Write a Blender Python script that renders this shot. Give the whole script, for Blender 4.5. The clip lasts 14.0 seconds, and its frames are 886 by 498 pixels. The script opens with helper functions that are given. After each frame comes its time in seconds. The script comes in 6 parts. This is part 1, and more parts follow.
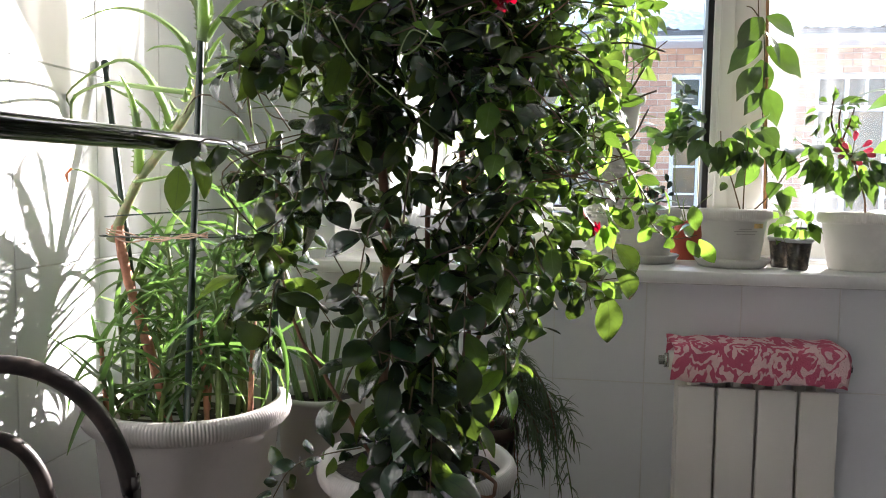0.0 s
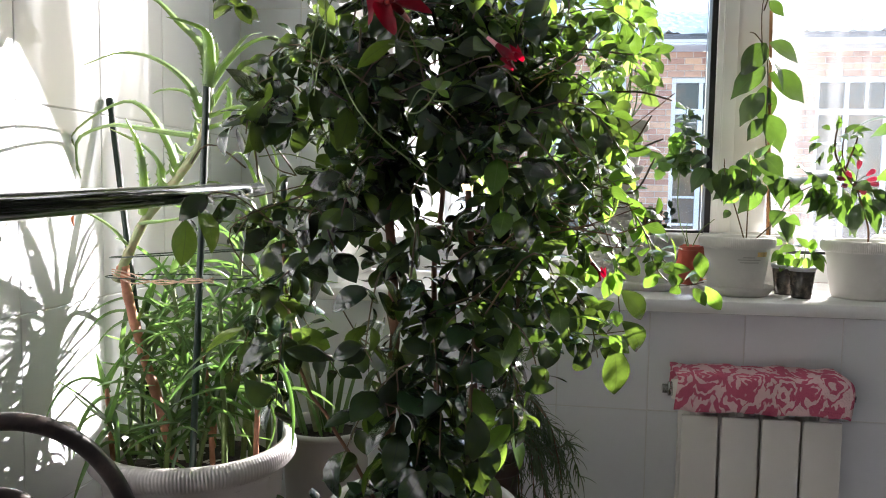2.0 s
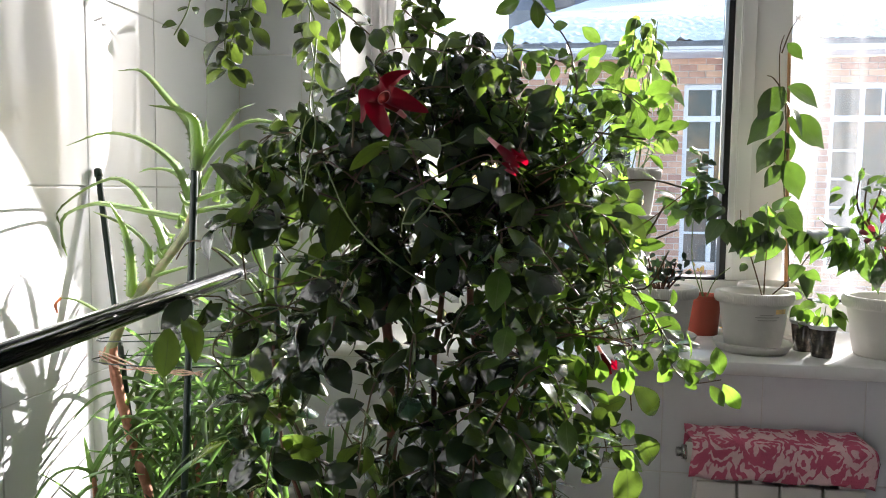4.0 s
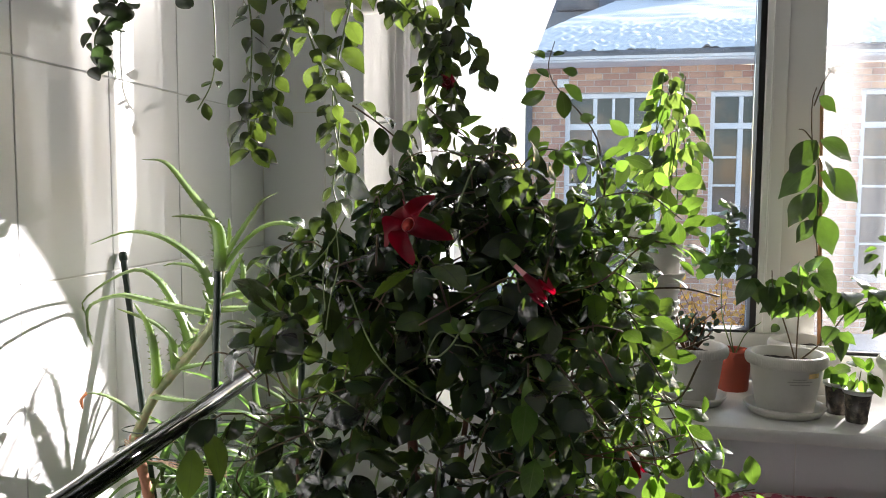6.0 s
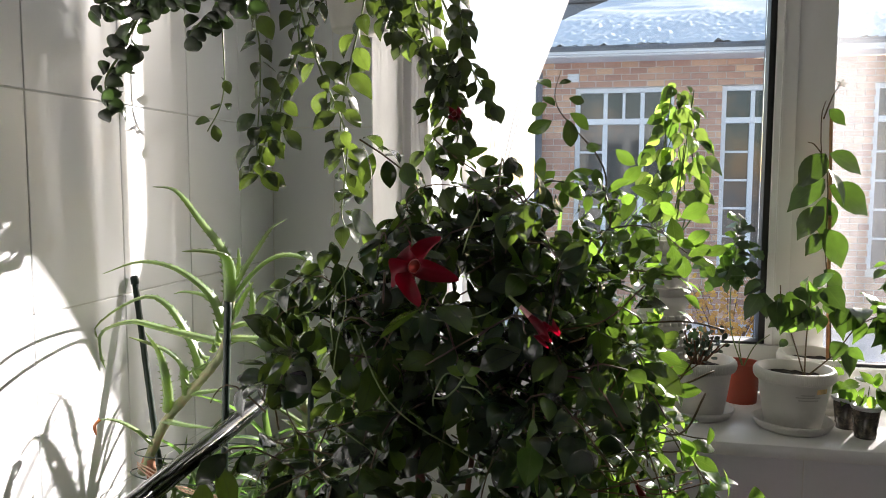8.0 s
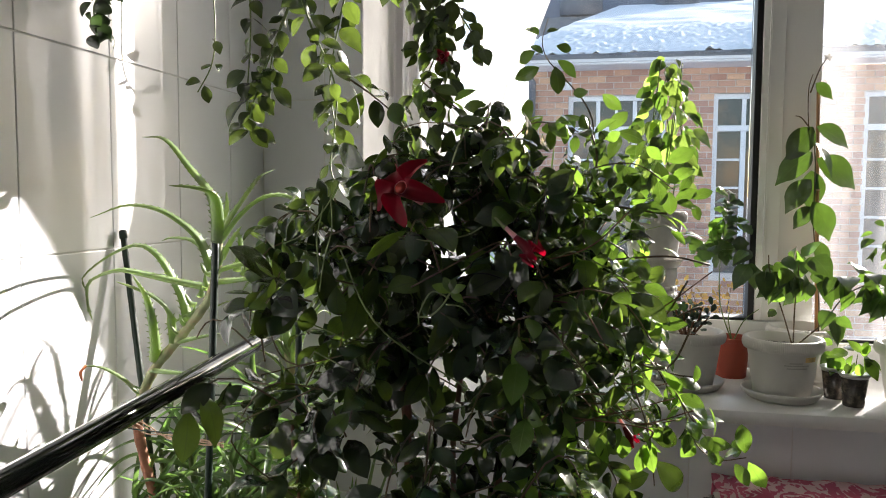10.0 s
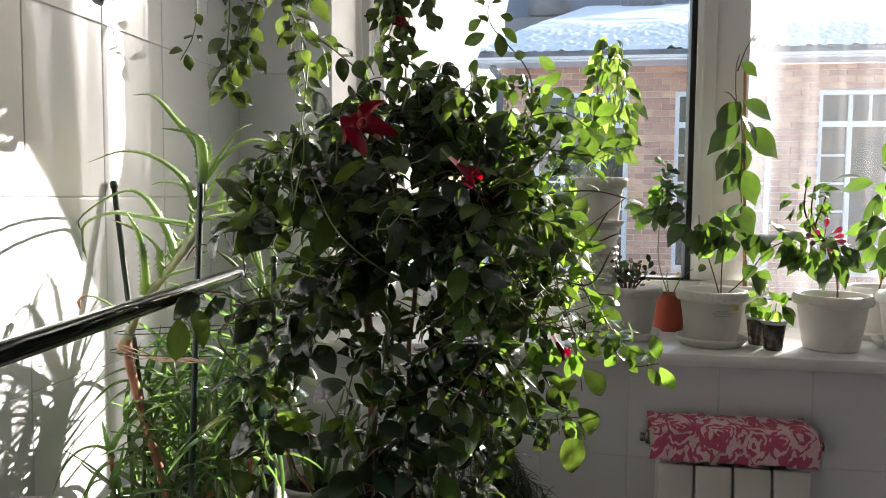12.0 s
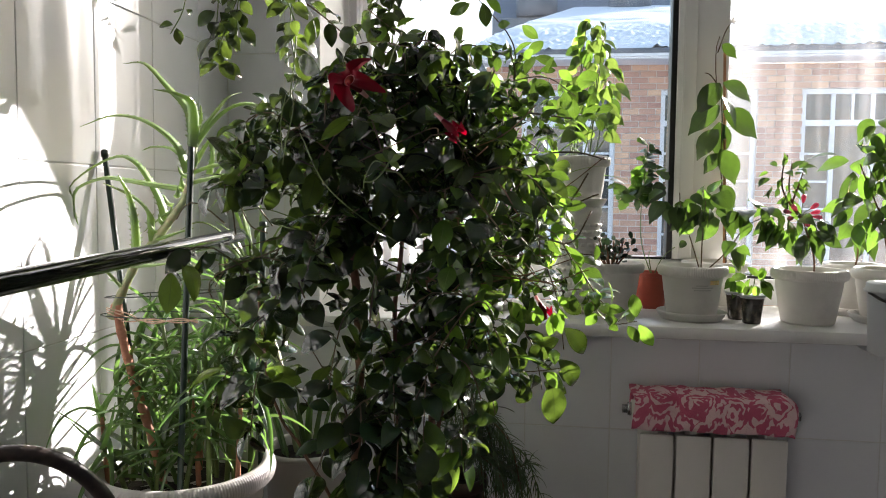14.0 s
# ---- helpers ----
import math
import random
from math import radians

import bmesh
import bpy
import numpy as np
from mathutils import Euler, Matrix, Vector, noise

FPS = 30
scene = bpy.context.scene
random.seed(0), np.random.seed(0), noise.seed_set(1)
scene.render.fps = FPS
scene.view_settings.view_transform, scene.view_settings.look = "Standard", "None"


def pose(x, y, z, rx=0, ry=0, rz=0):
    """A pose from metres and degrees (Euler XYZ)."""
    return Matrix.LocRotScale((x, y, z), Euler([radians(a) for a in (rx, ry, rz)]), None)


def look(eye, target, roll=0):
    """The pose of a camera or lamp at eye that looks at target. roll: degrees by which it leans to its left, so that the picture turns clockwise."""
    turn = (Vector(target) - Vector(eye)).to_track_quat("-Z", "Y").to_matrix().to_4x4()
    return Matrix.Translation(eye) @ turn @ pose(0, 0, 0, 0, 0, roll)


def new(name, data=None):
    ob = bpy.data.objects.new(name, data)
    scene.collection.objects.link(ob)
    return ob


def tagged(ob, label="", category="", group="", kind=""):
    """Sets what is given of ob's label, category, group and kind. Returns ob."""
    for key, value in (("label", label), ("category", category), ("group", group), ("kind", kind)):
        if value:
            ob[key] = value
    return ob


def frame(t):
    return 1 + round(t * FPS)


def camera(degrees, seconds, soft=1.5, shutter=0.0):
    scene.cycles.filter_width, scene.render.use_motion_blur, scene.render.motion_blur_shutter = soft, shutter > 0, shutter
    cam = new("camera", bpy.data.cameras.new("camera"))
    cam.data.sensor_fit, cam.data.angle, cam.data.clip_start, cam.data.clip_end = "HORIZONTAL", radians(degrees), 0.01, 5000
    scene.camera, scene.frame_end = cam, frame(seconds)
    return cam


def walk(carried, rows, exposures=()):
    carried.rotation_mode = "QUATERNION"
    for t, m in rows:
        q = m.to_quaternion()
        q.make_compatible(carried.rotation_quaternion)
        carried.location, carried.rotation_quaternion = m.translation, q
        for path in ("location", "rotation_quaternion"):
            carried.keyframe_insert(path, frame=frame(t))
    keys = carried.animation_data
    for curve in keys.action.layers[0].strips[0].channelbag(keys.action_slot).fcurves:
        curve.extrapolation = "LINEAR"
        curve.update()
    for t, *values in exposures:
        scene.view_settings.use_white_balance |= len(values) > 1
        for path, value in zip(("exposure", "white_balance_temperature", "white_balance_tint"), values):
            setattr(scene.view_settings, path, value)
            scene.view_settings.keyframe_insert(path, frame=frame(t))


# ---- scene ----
cam = camera(59.9, 14.0, soft=1.0)
PATH = [
    (0, (0.178, 0.271, 1.054), (-0.115, 2.244, 0.908), 0.9),
    (0.5, (0.179, 0.271, 1.059), (-0.116, 2.244, 0.913), 0.9),
    (1, (0.177, 0.273, 1.072), (-0.115, 2.246, 0.923), 0.9),
    (1.5, (0.172, 0.274, 1.095), (-0.117, 2.247, 0.942), 0.8),
    (2, (0.167, 0.274, 1.119), (-0.124, 2.247, 0.968), 0.9),
    (2.5, (0.172, 0.277, 1.146), (-0.127, 2.249, 0.992), 0.8),
    (2.7, (0.175, 0.281, 1.162), (-0.122, 2.252, 0.999), 0.9),
    (4.8, (0.166, 0.365, 1.275), (-0.184, 2.329, 1.126), 0.6),
    (5, (0.167, 0.365, 1.288), (-0.192, 2.327, 1.137), 0.6),
    (5.5, (0.16, 0.365, 1.327), (-0.214, 2.323, 1.173), 0.5),
    (6, (0.162, 0.367, 1.365), (-0.219, 2.324, 1.207), 0.4),
    (6.5, (0.161, 0.363, 1.4), (-0.222, 2.319, 1.237), 0.3),
    (7, (0.164, 0.364, 1.423), (-0.23, 2.318, 1.253), 0.2),
    (7.5, (0.167, 0.367, 1.426), (-0.235, 2.318, 1.248), 0.2),
    (8, (0.167, 0.364, 1.416), (-0.24, 2.313, 1.236), 0.2),
    (8.2, (0.166, 0.364, 1.404), (-0.244, 2.313, 1.221), 0.2),
    (10.3, (0.184, 0.35, 1.311), (-0.206, 2.307, 1.171), 0.4),
    (10.5, (0.19, 0.33, 1.304), (-0.199, 2.287, 1.161), 0.4),
    (11, (0.203, 0.277, 1.291), (-0.174, 2.236, 1.147), 0.5),
    (11.5, (0.22, 0.235, 1.268), (-0.132, 2.199, 1.125), 0.5),
    (12, (0.229, 0.203, 1.242), (-0.089, 2.173, 1.102), 0.5),
    (12.5, (0.231, 0.184, 1.217), (-0.073, 2.156, 1.08), 0.5),
    (13, (0.235, 0.177, 1.206), (-0.06, 2.151, 1.071), 0.4),
    (13.5, (0.236, 0.17, 1.195), (-0.057, 2.143, 1.059), 0.5),
    (14, (0.238, 0.17, 1.183), (-0.048, 2.144, 1.049), 0.6),
]
EXPOSURES = [(0.0, 2.68, 6450, 14), (1.0, 2.66, 6430, 14), (2.5, 2.62, 6350, 14), (5.0, 2.28, 6480, 14), (6.5, 1.98, 6600, 14), (8.0, 1.86, 6680, 14), (11.0, 2.04, 6720, 14), (14.0, 2.06, 6600, 14)]
walk(cam, [(t, look(eye, target, roll)) for t, eye, target, roll in PATH], EXPOSURES)

# ---------------------------------------------------------------- light
world = bpy.data.worlds.new("world")
scene.world = world
world.use_nodes = True
wn = world.node_tree
sky = wn.nodes.new("ShaderNodeTexSky")
sky.sky_type = "NISHITA"
sky.sun_disc = False
SUN_WAY = Vector((-0.57, -1.0, -0.34)).normalized()
sky.sun_elevation = math.asin(-SUN_WAY.z)
sky.sun_rotation = math.atan2(-SUN_WAY.x, -SUN_WAY.y)
wn.nodes["Background"].inputs["Strength"].default_value = 0.11
wn.links.new(sky.outputs[0], wn.nodes["Background"].inputs["Color"])
sun_data = bpy.data.lights.new("sun", "SUN")
sun_data.energy, sun_data.angle, sun_data.color = 5.0, radians(0.55), (1.0, 0.96, 0.91)
sun = new("sun", sun_data)
sun.matrix_world = look((4, 8, 6), Vector((4, 8, 6)) + SUN_WAY)

rng = np.random.default_rng(7)


# ---------------------------------------------------------------- materials
def material(name, color, rough=0.6, metal=0.0, spec=0.5, vary=0.12, scale=12.0, bump=0.15, bump_scale=60.0,
             random_by="", second=None, second_scale=4.0, spread=0.28, translucent=0.0, tcolor=None, coat=0.0, squash=(1, 1, 1)):
    """Principled surface with grain at two scales, some relief, and optional light through it."""
    m = bpy.data.materials.new(name)
    m.use_nodes = True
    nt = m.node_tree
    nd, ln = nt.nodes, nt.links
    bsdf = nd["Principled BSDF"]
    bsdf.inputs["Roughness"].default_value = rough
    bsdf.inputs["Metallic"].default_value = metal
    bsdf.inputs["Specular IOR Level"].default_value = spec
    bsdf.inputs["Coat Weight"].default_value = coat
    tc = nd.new("ShaderNodeTexCoord")
    mp = nd.new("ShaderNodeMapping")
    mp.inputs["Scale"].default_value = squash
    ln.new(tc.outputs["Object"], mp.inputs["Vector"])
    n1 = nd.new("ShaderNodeTexNoise")
    n1.inputs["Scale"].default_value = scale
    n1.inputs["Detail"].default_value = 6
    ln.new(mp.outputs[0], n1.inputs["Vector"])
    ramp = nd.new("ShaderNodeValToRGB")
    c = np.array(color)
    ramp.color_ramp.elements[0].position, ramp.color_ramp.elements[1].position = 0.3, 0.7
    ramp.color_ramp.elements[0].color = (*np.clip(c * (1 - vary), 0, 1), 1)
    ramp.color_ramp.elements[1].color = (*np.clip(c * (1 + vary), 0, 1), 1)
    ln.new(n1.outputs["Fac"], ramp.inputs[0])
    col = ramp.outputs[0]
    if second is not None:
        n2 = nd.new("ShaderNodeTexNoise")
        n2.inputs["Scale"].default_value = second_scale
        n2.inputs["Detail"].default_value = 8
        n2.inputs["Roughness"].default_value = 0.65
        ln.new(mp.outputs[0], n2.inputs["Vector"])
        r2 = nd.new("ShaderNodeValToRGB")
        r2.color_ramp.elements[0].position, r2.color_ramp.elements[1].position = 0.48, 0.66
        ln.new(n2.outputs["Fac"], r2.inputs[0])
        mx = nd.new("ShaderNodeMixRGB")
        ln.new(r2.outputs[0], mx.inputs[0])
        ln.new(col, mx.inputs[1])
        mx.inputs[2].default_value = (*second, 1)
        col = mx.outputs[0]
    if random_by:
        if random_by == "object":
            src = nd.new("ShaderNodeObjectInfo").outputs["Random"]
        else:
            src = nd.new("ShaderNodeNewGeometry").outputs["Random Per Island"]
        hs = nd.new("ShaderNodeHueSaturation")
        for key, lo, hi in (("Value", 1 - spread, 1 + spread), ("Hue", 0.488, 0.515)):
            mr = nd.new("ShaderNodeMapRange")
            mr.inputs["To Min"].default_value, mr.inputs["To Max"].default_value = lo, hi
            ln.new(src, mr.inputs["Value"])
            ln.new(mr.outputs[0], hs.inputs[key])
        ln.new(col, hs.inputs["Color"])
        col = hs.outputs[0]
    ln.new(col, bsdf.inputs["Base Color"])
    if bump:
        nb = nd.new("ShaderNodeTexNoise")
        nb.inputs["Scale"].default_value = bump_scale
        nb.inputs["Detail"].default_value = 4
        ln.new(mp.outputs[0], nb.inputs["Vector"])
        bp = nd.new("ShaderNodeBump")
        bp.inputs["Strength"].default_value = bump
        bp.inputs["Distance"].default_value = 0.004
        ln.new(nb.outputs["Fac"], bp.inputs["Height"])
        ln.new(bp.outputs[0], bsdf.inputs["Normal"])
    if translucent:
        tr = nd.new("ShaderNodeBsdfTranslucent")
        if tcolor is None:
            ln.new(col, tr.inputs["Color"])
        else:
            tint = nd.new("ShaderNodeMixRGB")
            tint.blend_type = "MULTIPLY"
            tint.inputs[0].default_value = 0.5
            tint.inputs[1].default_value = (*tcolor, 1)
            bright = nd.new("ShaderNodeMixRGB")
            bright.blend_type = "MULTIPLY"
            bright.inputs[0].default_value = 1
            ln.new(col, bright.inputs[1])
            k = 1.0 / max(color)
            bright.inputs[2].default_value = (k, k, k, 1)
            ln.new(bright.outputs[0], tint.inputs[2])
            ln.new(tint.outputs[0], tr.inputs["Color"])
        ms = nd.new("ShaderNodeMixShader")
        ms.inputs[0].default_value = translucent
        ln.new(bsdf.outputs[0], ms.inputs[1])
        ln.new(tr.outputs[0], ms.inputs[2])
        ln.new(ms.outputs[0], nd["Material Output"].inputs["Surface"])
    return m


def leaf_material(name, dark, light, glow, rough=0.35, through_light=0.45, by="object", gloss=0.0):
    """A leaf: upper colour with a pale midrib and side veins, gloss, and light shining through."""
    m = material(name, dark, rough=rough, vary=0.25, scale=60, bump=0, random_by="", spec=0.55, coat=gloss)
    m.node_tree.nodes["Principled BSDF"].inputs["Coat Roughness"].default_value = 0.12
    nt = m.node_tree
    nd, ln = nt.nodes, nt.links
    bsdf = nd["Principled BSDF"]
    base = bsdf.inputs["Base Color"].links[0].from_socket
    uv = nd.new("ShaderNodeUVMap")
    uv.uv_map = "leaf"
    sep = nd.new("ShaderNodeSeparateXYZ")
    ln.new(uv.outputs[0], sep.inputs[0])

    def mth(op, a, b=None):
        n = nd.new("ShaderNodeMath")
        n.operation = op
        for i, v in enumerate((a, b)):
            if v is None:
                continue
            if isinstance(v, (int, float)):
                n.inputs[i].default_value = v
            else:
                ln.new(v, n.inputs[i])
        if op == "MULTIPLY_ADD":
            n.inputs[2].default_value = 0.35
        return n.outputs[0]

    off = mth("ABSOLUTE", mth("SUBTRACT", sep.outputs[0], 0.5))
    rib = mth("LESS_THAN", off, 0.022)
    wave = mth("SINE", mth("MULTIPLY", mth("SUBTRACT", sep.outputs[1], mth("MULTIPLY", off, 0.55)), 46.0))
    side = mth("MULTIPLY", mth("GREATER_THAN", wave, 0.93), 0.35)
    vein = mth("MAXIMUM", mth("MULTIPLY", rib, 0.8), side)
    src = (nd.new("ShaderNodeObjectInfo").outputs["Random"] if by == "object"
           else nd.new("ShaderNodeNewGeometry").outputs["Random Per Island"])
    hs = nd.new("ShaderNodeHueSaturation")
    for key, lo, hi in (("Value", 0.65, 1.4), ("Hue", 0.485, 0.508), ("Saturation", 0.85, 1.1)):
        mr = nd.new("ShaderNodeMapRange")
        mr.inputs["To Min"].default_value, mr.inputs["To Max"].default_value = lo, hi
        ln.new(src, mr.inputs["Value"])
        ln.new(mr.outputs[0], hs.inputs[key])
    mx = nd.new("ShaderNodeMixRGB")
    ln.new(vein, mx.inputs[0])
    ln.new(base, mx.inputs[1])
    mx.inputs[2].default_value = (*light, 1)
    ln.new(mx.outputs[0], hs.inputs["Color"])
    ln.new(hs.outputs[0], bsdf.inputs["Base Color"])
    bp = nd.new("ShaderNodeBump")
    bp.inputs["Strength"].default_value = 0.30
    bp.inputs["Distance"].default_value = 0.0010
    ripple = nd.new("ShaderNodeTexNoise")
    ripple.inputs["Scale"].default_value = 160.0
    ripple.inputs["Detail"].default_value = 3
    tco = nd.new("ShaderNodeTexCoord")
    ln.new(tco.outputs["Object"], ripple.inputs["Vector"])
    ln.new(mth("SUBTRACT", ripple.outputs["Fac"], vein), bp.inputs["Height"])
    ln.new(bp.outputs[0], bsdf.inputs["Normal"])
    tr = nd.new("ShaderNodeBsdfTranslucent")
    hs2 = nd.new("ShaderNodeHueSaturation")
    mr = nd.new("ShaderNodeMapRange")
    mr.inputs["To Min"].default_value, mr.inputs["To Max"].default_value = 0.7, 1.25
    ln.new(src, mr.inputs["Value"])
    patch = nd.new("ShaderNodeTexNoise")
    patch.inputs["Scale"].default_value = 55.0
    patch.inputs["Detail"].default_value = 3
    ln.new(tco.outputs["Object"], patch.inputs["Vector"])
    ln.new(mth("MULTIPLY", mr.outputs[0], mth("ADD", mth("MULTIPLY", patch.outputs["Fac"], 1.0), 0.42)), hs2.inputs["Value"])
    mx2 = nd.new("ShaderNodeMixRGB")
    ln.new(mth("MULTIPLY", vein, 0.9), mx2.inputs[0])
    mx2.inputs[1].default_value = (*glow, 1)
    mx2.inputs[2].default_value = (*(0.5 * np.array(glow)), 1)
    ln.new(mx2.outputs[0], hs2.inputs["Color"])
    ln.new(hs2.outputs[0], tr.inputs["Color"])
    ms = nd.new("ShaderNodeMixShader")
    shift = mth("FRACT", mth("MULTIPLY", src, 7.31))
    ln.new(mth("MULTIPLY", mth("MULTIPLY_ADD", mth("MULTIPLY", shift, shift), 1.6), through_light), ms.inputs[0])
    ln.new(bsdf.outputs[0], ms.inputs[1])
    ln.new(tr.outputs[0], ms.inputs[2])
    ln.new(ms.outputs[0], nd["Material Output"].inputs["Surface"])
    return m


MAT = {}
MAT["tile"] = material("glazed_tile", (0.77, 0.78, 0.80), rough=0.30, spec=0.28, vary=0.03, scale=3, bump=0.10, bump_scale=9, random_by="")
MAT["grout"] = material("tile_grout", (0.60, 0.60, 0.60), rough=0.9, vary=0.15, scale=30)
MAT["plaster"] = material("white_plaster", (0.72, 0.71, 0.69), rough=0.8, vary=0.06, scale=8, bump=0.2, bump_scale=90)
# kept dark to hold down light bounced off the unseen walls
MAT["dim_plaster"] = material("unseen_wall_grey", (0.24, 0.24, 0.25), rough=0.85, vary=0.08, scale=3)
MAT["floor"] = material("floor_tile", (0.15, 0.14, 0.135), rough=0.4, vary=0.2, scale=3)
MAT["pvc"] = material("white_pvc", (0.80, 0.80, 0.78), rough=0.3, vary=0.02, scale=4, bump=0.03, bump_scale=30)
MAT["sill"] = material("sill_plastic", (0.78, 0.77, 0.76), rough=0.25, vary=0.03, scale=5, bump=0.05, bump_scale=25, second=(0.70, 0.69, 0.67), second_scale=9)
MAT["rubber"] = material("black_rubber", (0.012, 0.012, 0.014), rough=0.5, vary=0.2)
MAT["pot"] = material("pale_plastic_pot", (0.70, 0.68, 0.64), rough=0.42, vary=0.04, scale=9, bump=0.06, bump_scale=40, translucent=0.13, second=(0.62, 0.60, 0.555), second_scale=11)
MAT["pot_greyish"] = material("floor_pot_plastic", (0.52, 0.495, 0.475), rough=0.5, vary=0.06, scale=7, bump=0.08, bump_scale=35, second=(0.43, 0.405, 0.385), second_scale=6)
MAT["orange"] = material("terracotta_plastic", (0.36, 0.062, 0.035), rough=0.45, vary=0.1, scale=15, translucent=0.08)
MAT["brown"] = material("brown_plastic", (0.055, 0.035, 0.026), rough=0.5, vary=0.15)
MAT["soil"] = material("potting_soil", (0.022, 0.016, 0.012), rough=0.95, vary=0.5, scale=90, bump=1.0, bump_scale=140)
MAT["metal_white"] = material("radiator_enamel", (0.74, 0.71, 0.66), rough=0.35, vary=0.03, scale=4, bump=0.03)
MAT["chrome"] = material("dull_chrome", (0.55, 0.55, 0.55), rough=0.25, metal=1.0)
MAT["black_gloss"] = material("black_lacquer", (0.012, 0.013, 0.016), rough=0.09, vary=0.2, scale=20, bump=0.12, bump_scale=22, coat=0.6)
MAT["black_satin"] = material("worn_black_tube", (0.022, 0.018, 0.018), rough=0.32, vary=0.3, scale=30, bump=0.15, bump_scale=50, second=(0.06, 0.045, 0.04), second_scale=25)
MAT["rod"] = material("dark_green_stake", (0.012, 0.03, 0.022), rough=0.45, vary=0.2)
MAT["cane"] = material("bamboo_cane", (0.36, 0.17, 0.07), rough=0.6, vary=0.25, scale=40)
MAT["twine"] = material("jute_twine", (0.48, 0.33, 0.24), rough=0.9, vary=0.3, scale=150)
MAT["bark"] = material("woody_stem", (0.14, 0.065, 0.035), rough=0.8, vary=0.4, scale=60, bump=0.6, bump_scale=150)
MAT["green_stem"] = material("green_stem", (0.10, 0.15, 0.04), rough=0.55, vary=0.3, scale=50)
MAT["red_stem"] = material("reddish_stem", (0.085, 0.055, 0.025), rough=0.6, vary=0.3, scale=60)
MAT["aloe"] = material("aloe_flesh", (0.17, 0.235, 0.125), rough=0.4, vary=0.22, scale=14, bump=0.1, second=(0.25, 0.31, 0.15), second_scale=18, translucent=0.25, tcolor=(0.60, 0.74, 0.22))
MAT["aloe_red"] = material("aloe_dried_tip", (0.42, 0.16, 0.06), rough=0.6, vary=0.3, scale=40, translucent=0.25)
MAT["aloe_bark"] = material("aloe_bark", (0.47, 0.21, 0.13), rough=0.75, vary=0.3, scale=35, bump=0.6, bump_scale=90, second=(0.30, 0.13, 0.08), second_scale=30)
MAT["aloe_stem"] = material("aloe_upper_stem", (0.27, 0.31, 0.16), rough=0.6, vary=0.3, scale=40, bump=0.7, bump_scale=80, second=(0.38, 0.27, 0.16), second_scale=30)
MAT["blade"] = material("narrow_blade", (0.045, 0.078, 0.038), rough=0.34, vary=0.3, scale=25, bump=0.05, random_by="object", spread=0.45, translucent=0.24, tcolor=(0.40, 0.58, 0.16))
MAT["pale_blade"] = material("pale_green_blade", (0.16, 0.26, 0.07), rough=0.4, vary=0.2, scale=25, bump=0.05, random_by="object", translucent=0.35, tcolor=(0.5, 0.7, 0.2))
MAT["grass_dark"] = material("dark_grass_blade", (0.055, 0.085, 0.045), rough=0.4, vary=0.35, scale=30, random_by="island", translucent=0.15, tcolor=(0.2, 0.3, 0.08))
MAT["red_petal"] = material("red_petal", (0.11, 0.001, 0.008), rough=0.5, spec=0.25, vary=0.3, scale=45, bump=0.3, bump_scale=70, translucent=0.30, tcolor=(0.38, 0.003, 0.035))
MAT["pink_petal"] = material("pink_petal", (0.52, 0.17, 0.25), rough=0.5, vary=0.2, scale=60, translucent=0.4, tcolor=(0.75, 0.25, 0.36))
MAT["pale_pink"] = material("pale_pink_tube", (0.75, 0.42, 0.42), rough=0.5, vary=0.2, scale=60, translucent=0.35, tcolor=(0.95, 0.6, 0.55))
MAT["yellow"] = material("flower_throat", (0.30, 0.02, 0.012), rough=0.5, translucent=0.2)
MAT["clear_plastic"] = material("smoky_cup_plastic", (0.05, 0.045, 0.04), rough=0.18, vary=0.4, scale=60, second=(0.16, 0.13, 0.10), second_scale=70)
MAT["tub"] = material("milky_plastic", (0.70, 0.72, 0.74), rough=0.3, vary=0.04, translucent=0.3)
MAT["label"] = material("faded_sticker", (0.70, 0.50, 0.22), rough=0.5, vary=0.35, scale=80)
MAT["bar"] = material("grey_print", (0.46, 0.44, 0.40), rough=0.5)
MAT["wood"] = material("plain_board", (0.30, 0.21, 0.13), rough=0.6, vary=0.2, scale=6, squash=(1, 8, 8))
MAT["brick"] = material("facing_brick", (0.52, 0.295, 0.21), rough=0.85, vary=0.15, scale=6, bump=0.3, bump_scale=30, random_by="object", spread=0.26)
MAT["brick_far"] = material("facing_brick_joined", (0.52, 0.295, 0.21), rough=0.85, vary=0.15, scale=6, bump=0.3, bump_scale=30, random_by="island", spread=0.26)
MAT["mortar"] = material("brick_mortar", (0.64, 0.58, 0.54), rough=0.9, vary=0.1)
MAT["slate"] = material("roof_slate", (0.10, 0.12, 0.15), rough=0.5, vary=0.25, scale=3, random_by="island")
MAT["snow"] = material("thawing_snow", (0.90, 0.91, 0.92), rough=0.7, vary=0.05, scale=2, bump=0.5, bump_scale=5)
MAT["ground"] = material("snowy_ground", (0.74, 0.74, 0.76), rough=0.85, vary=0.15, scale=0.6, bump=0.4, bump_scale=3, second=(0.30, 0.29, 0.28), second_scale=0.35)
MAT["paint_white"] = material("white_window_paint", (0.72, 0.73, 0.76), rough=0.5, vary=0.05, scale=3)
# Brown blotches are reflections painted into the pane colour.
MAT["far_glass"] = material("far_glass_painted_reflections", (0.035, 0.045, 0.048), rough=0.06, vary=0.5, scale=1.2, bump=0.02, bump_scale=2, second=(0.17, 0.10, 0.06), second_scale=0.8)
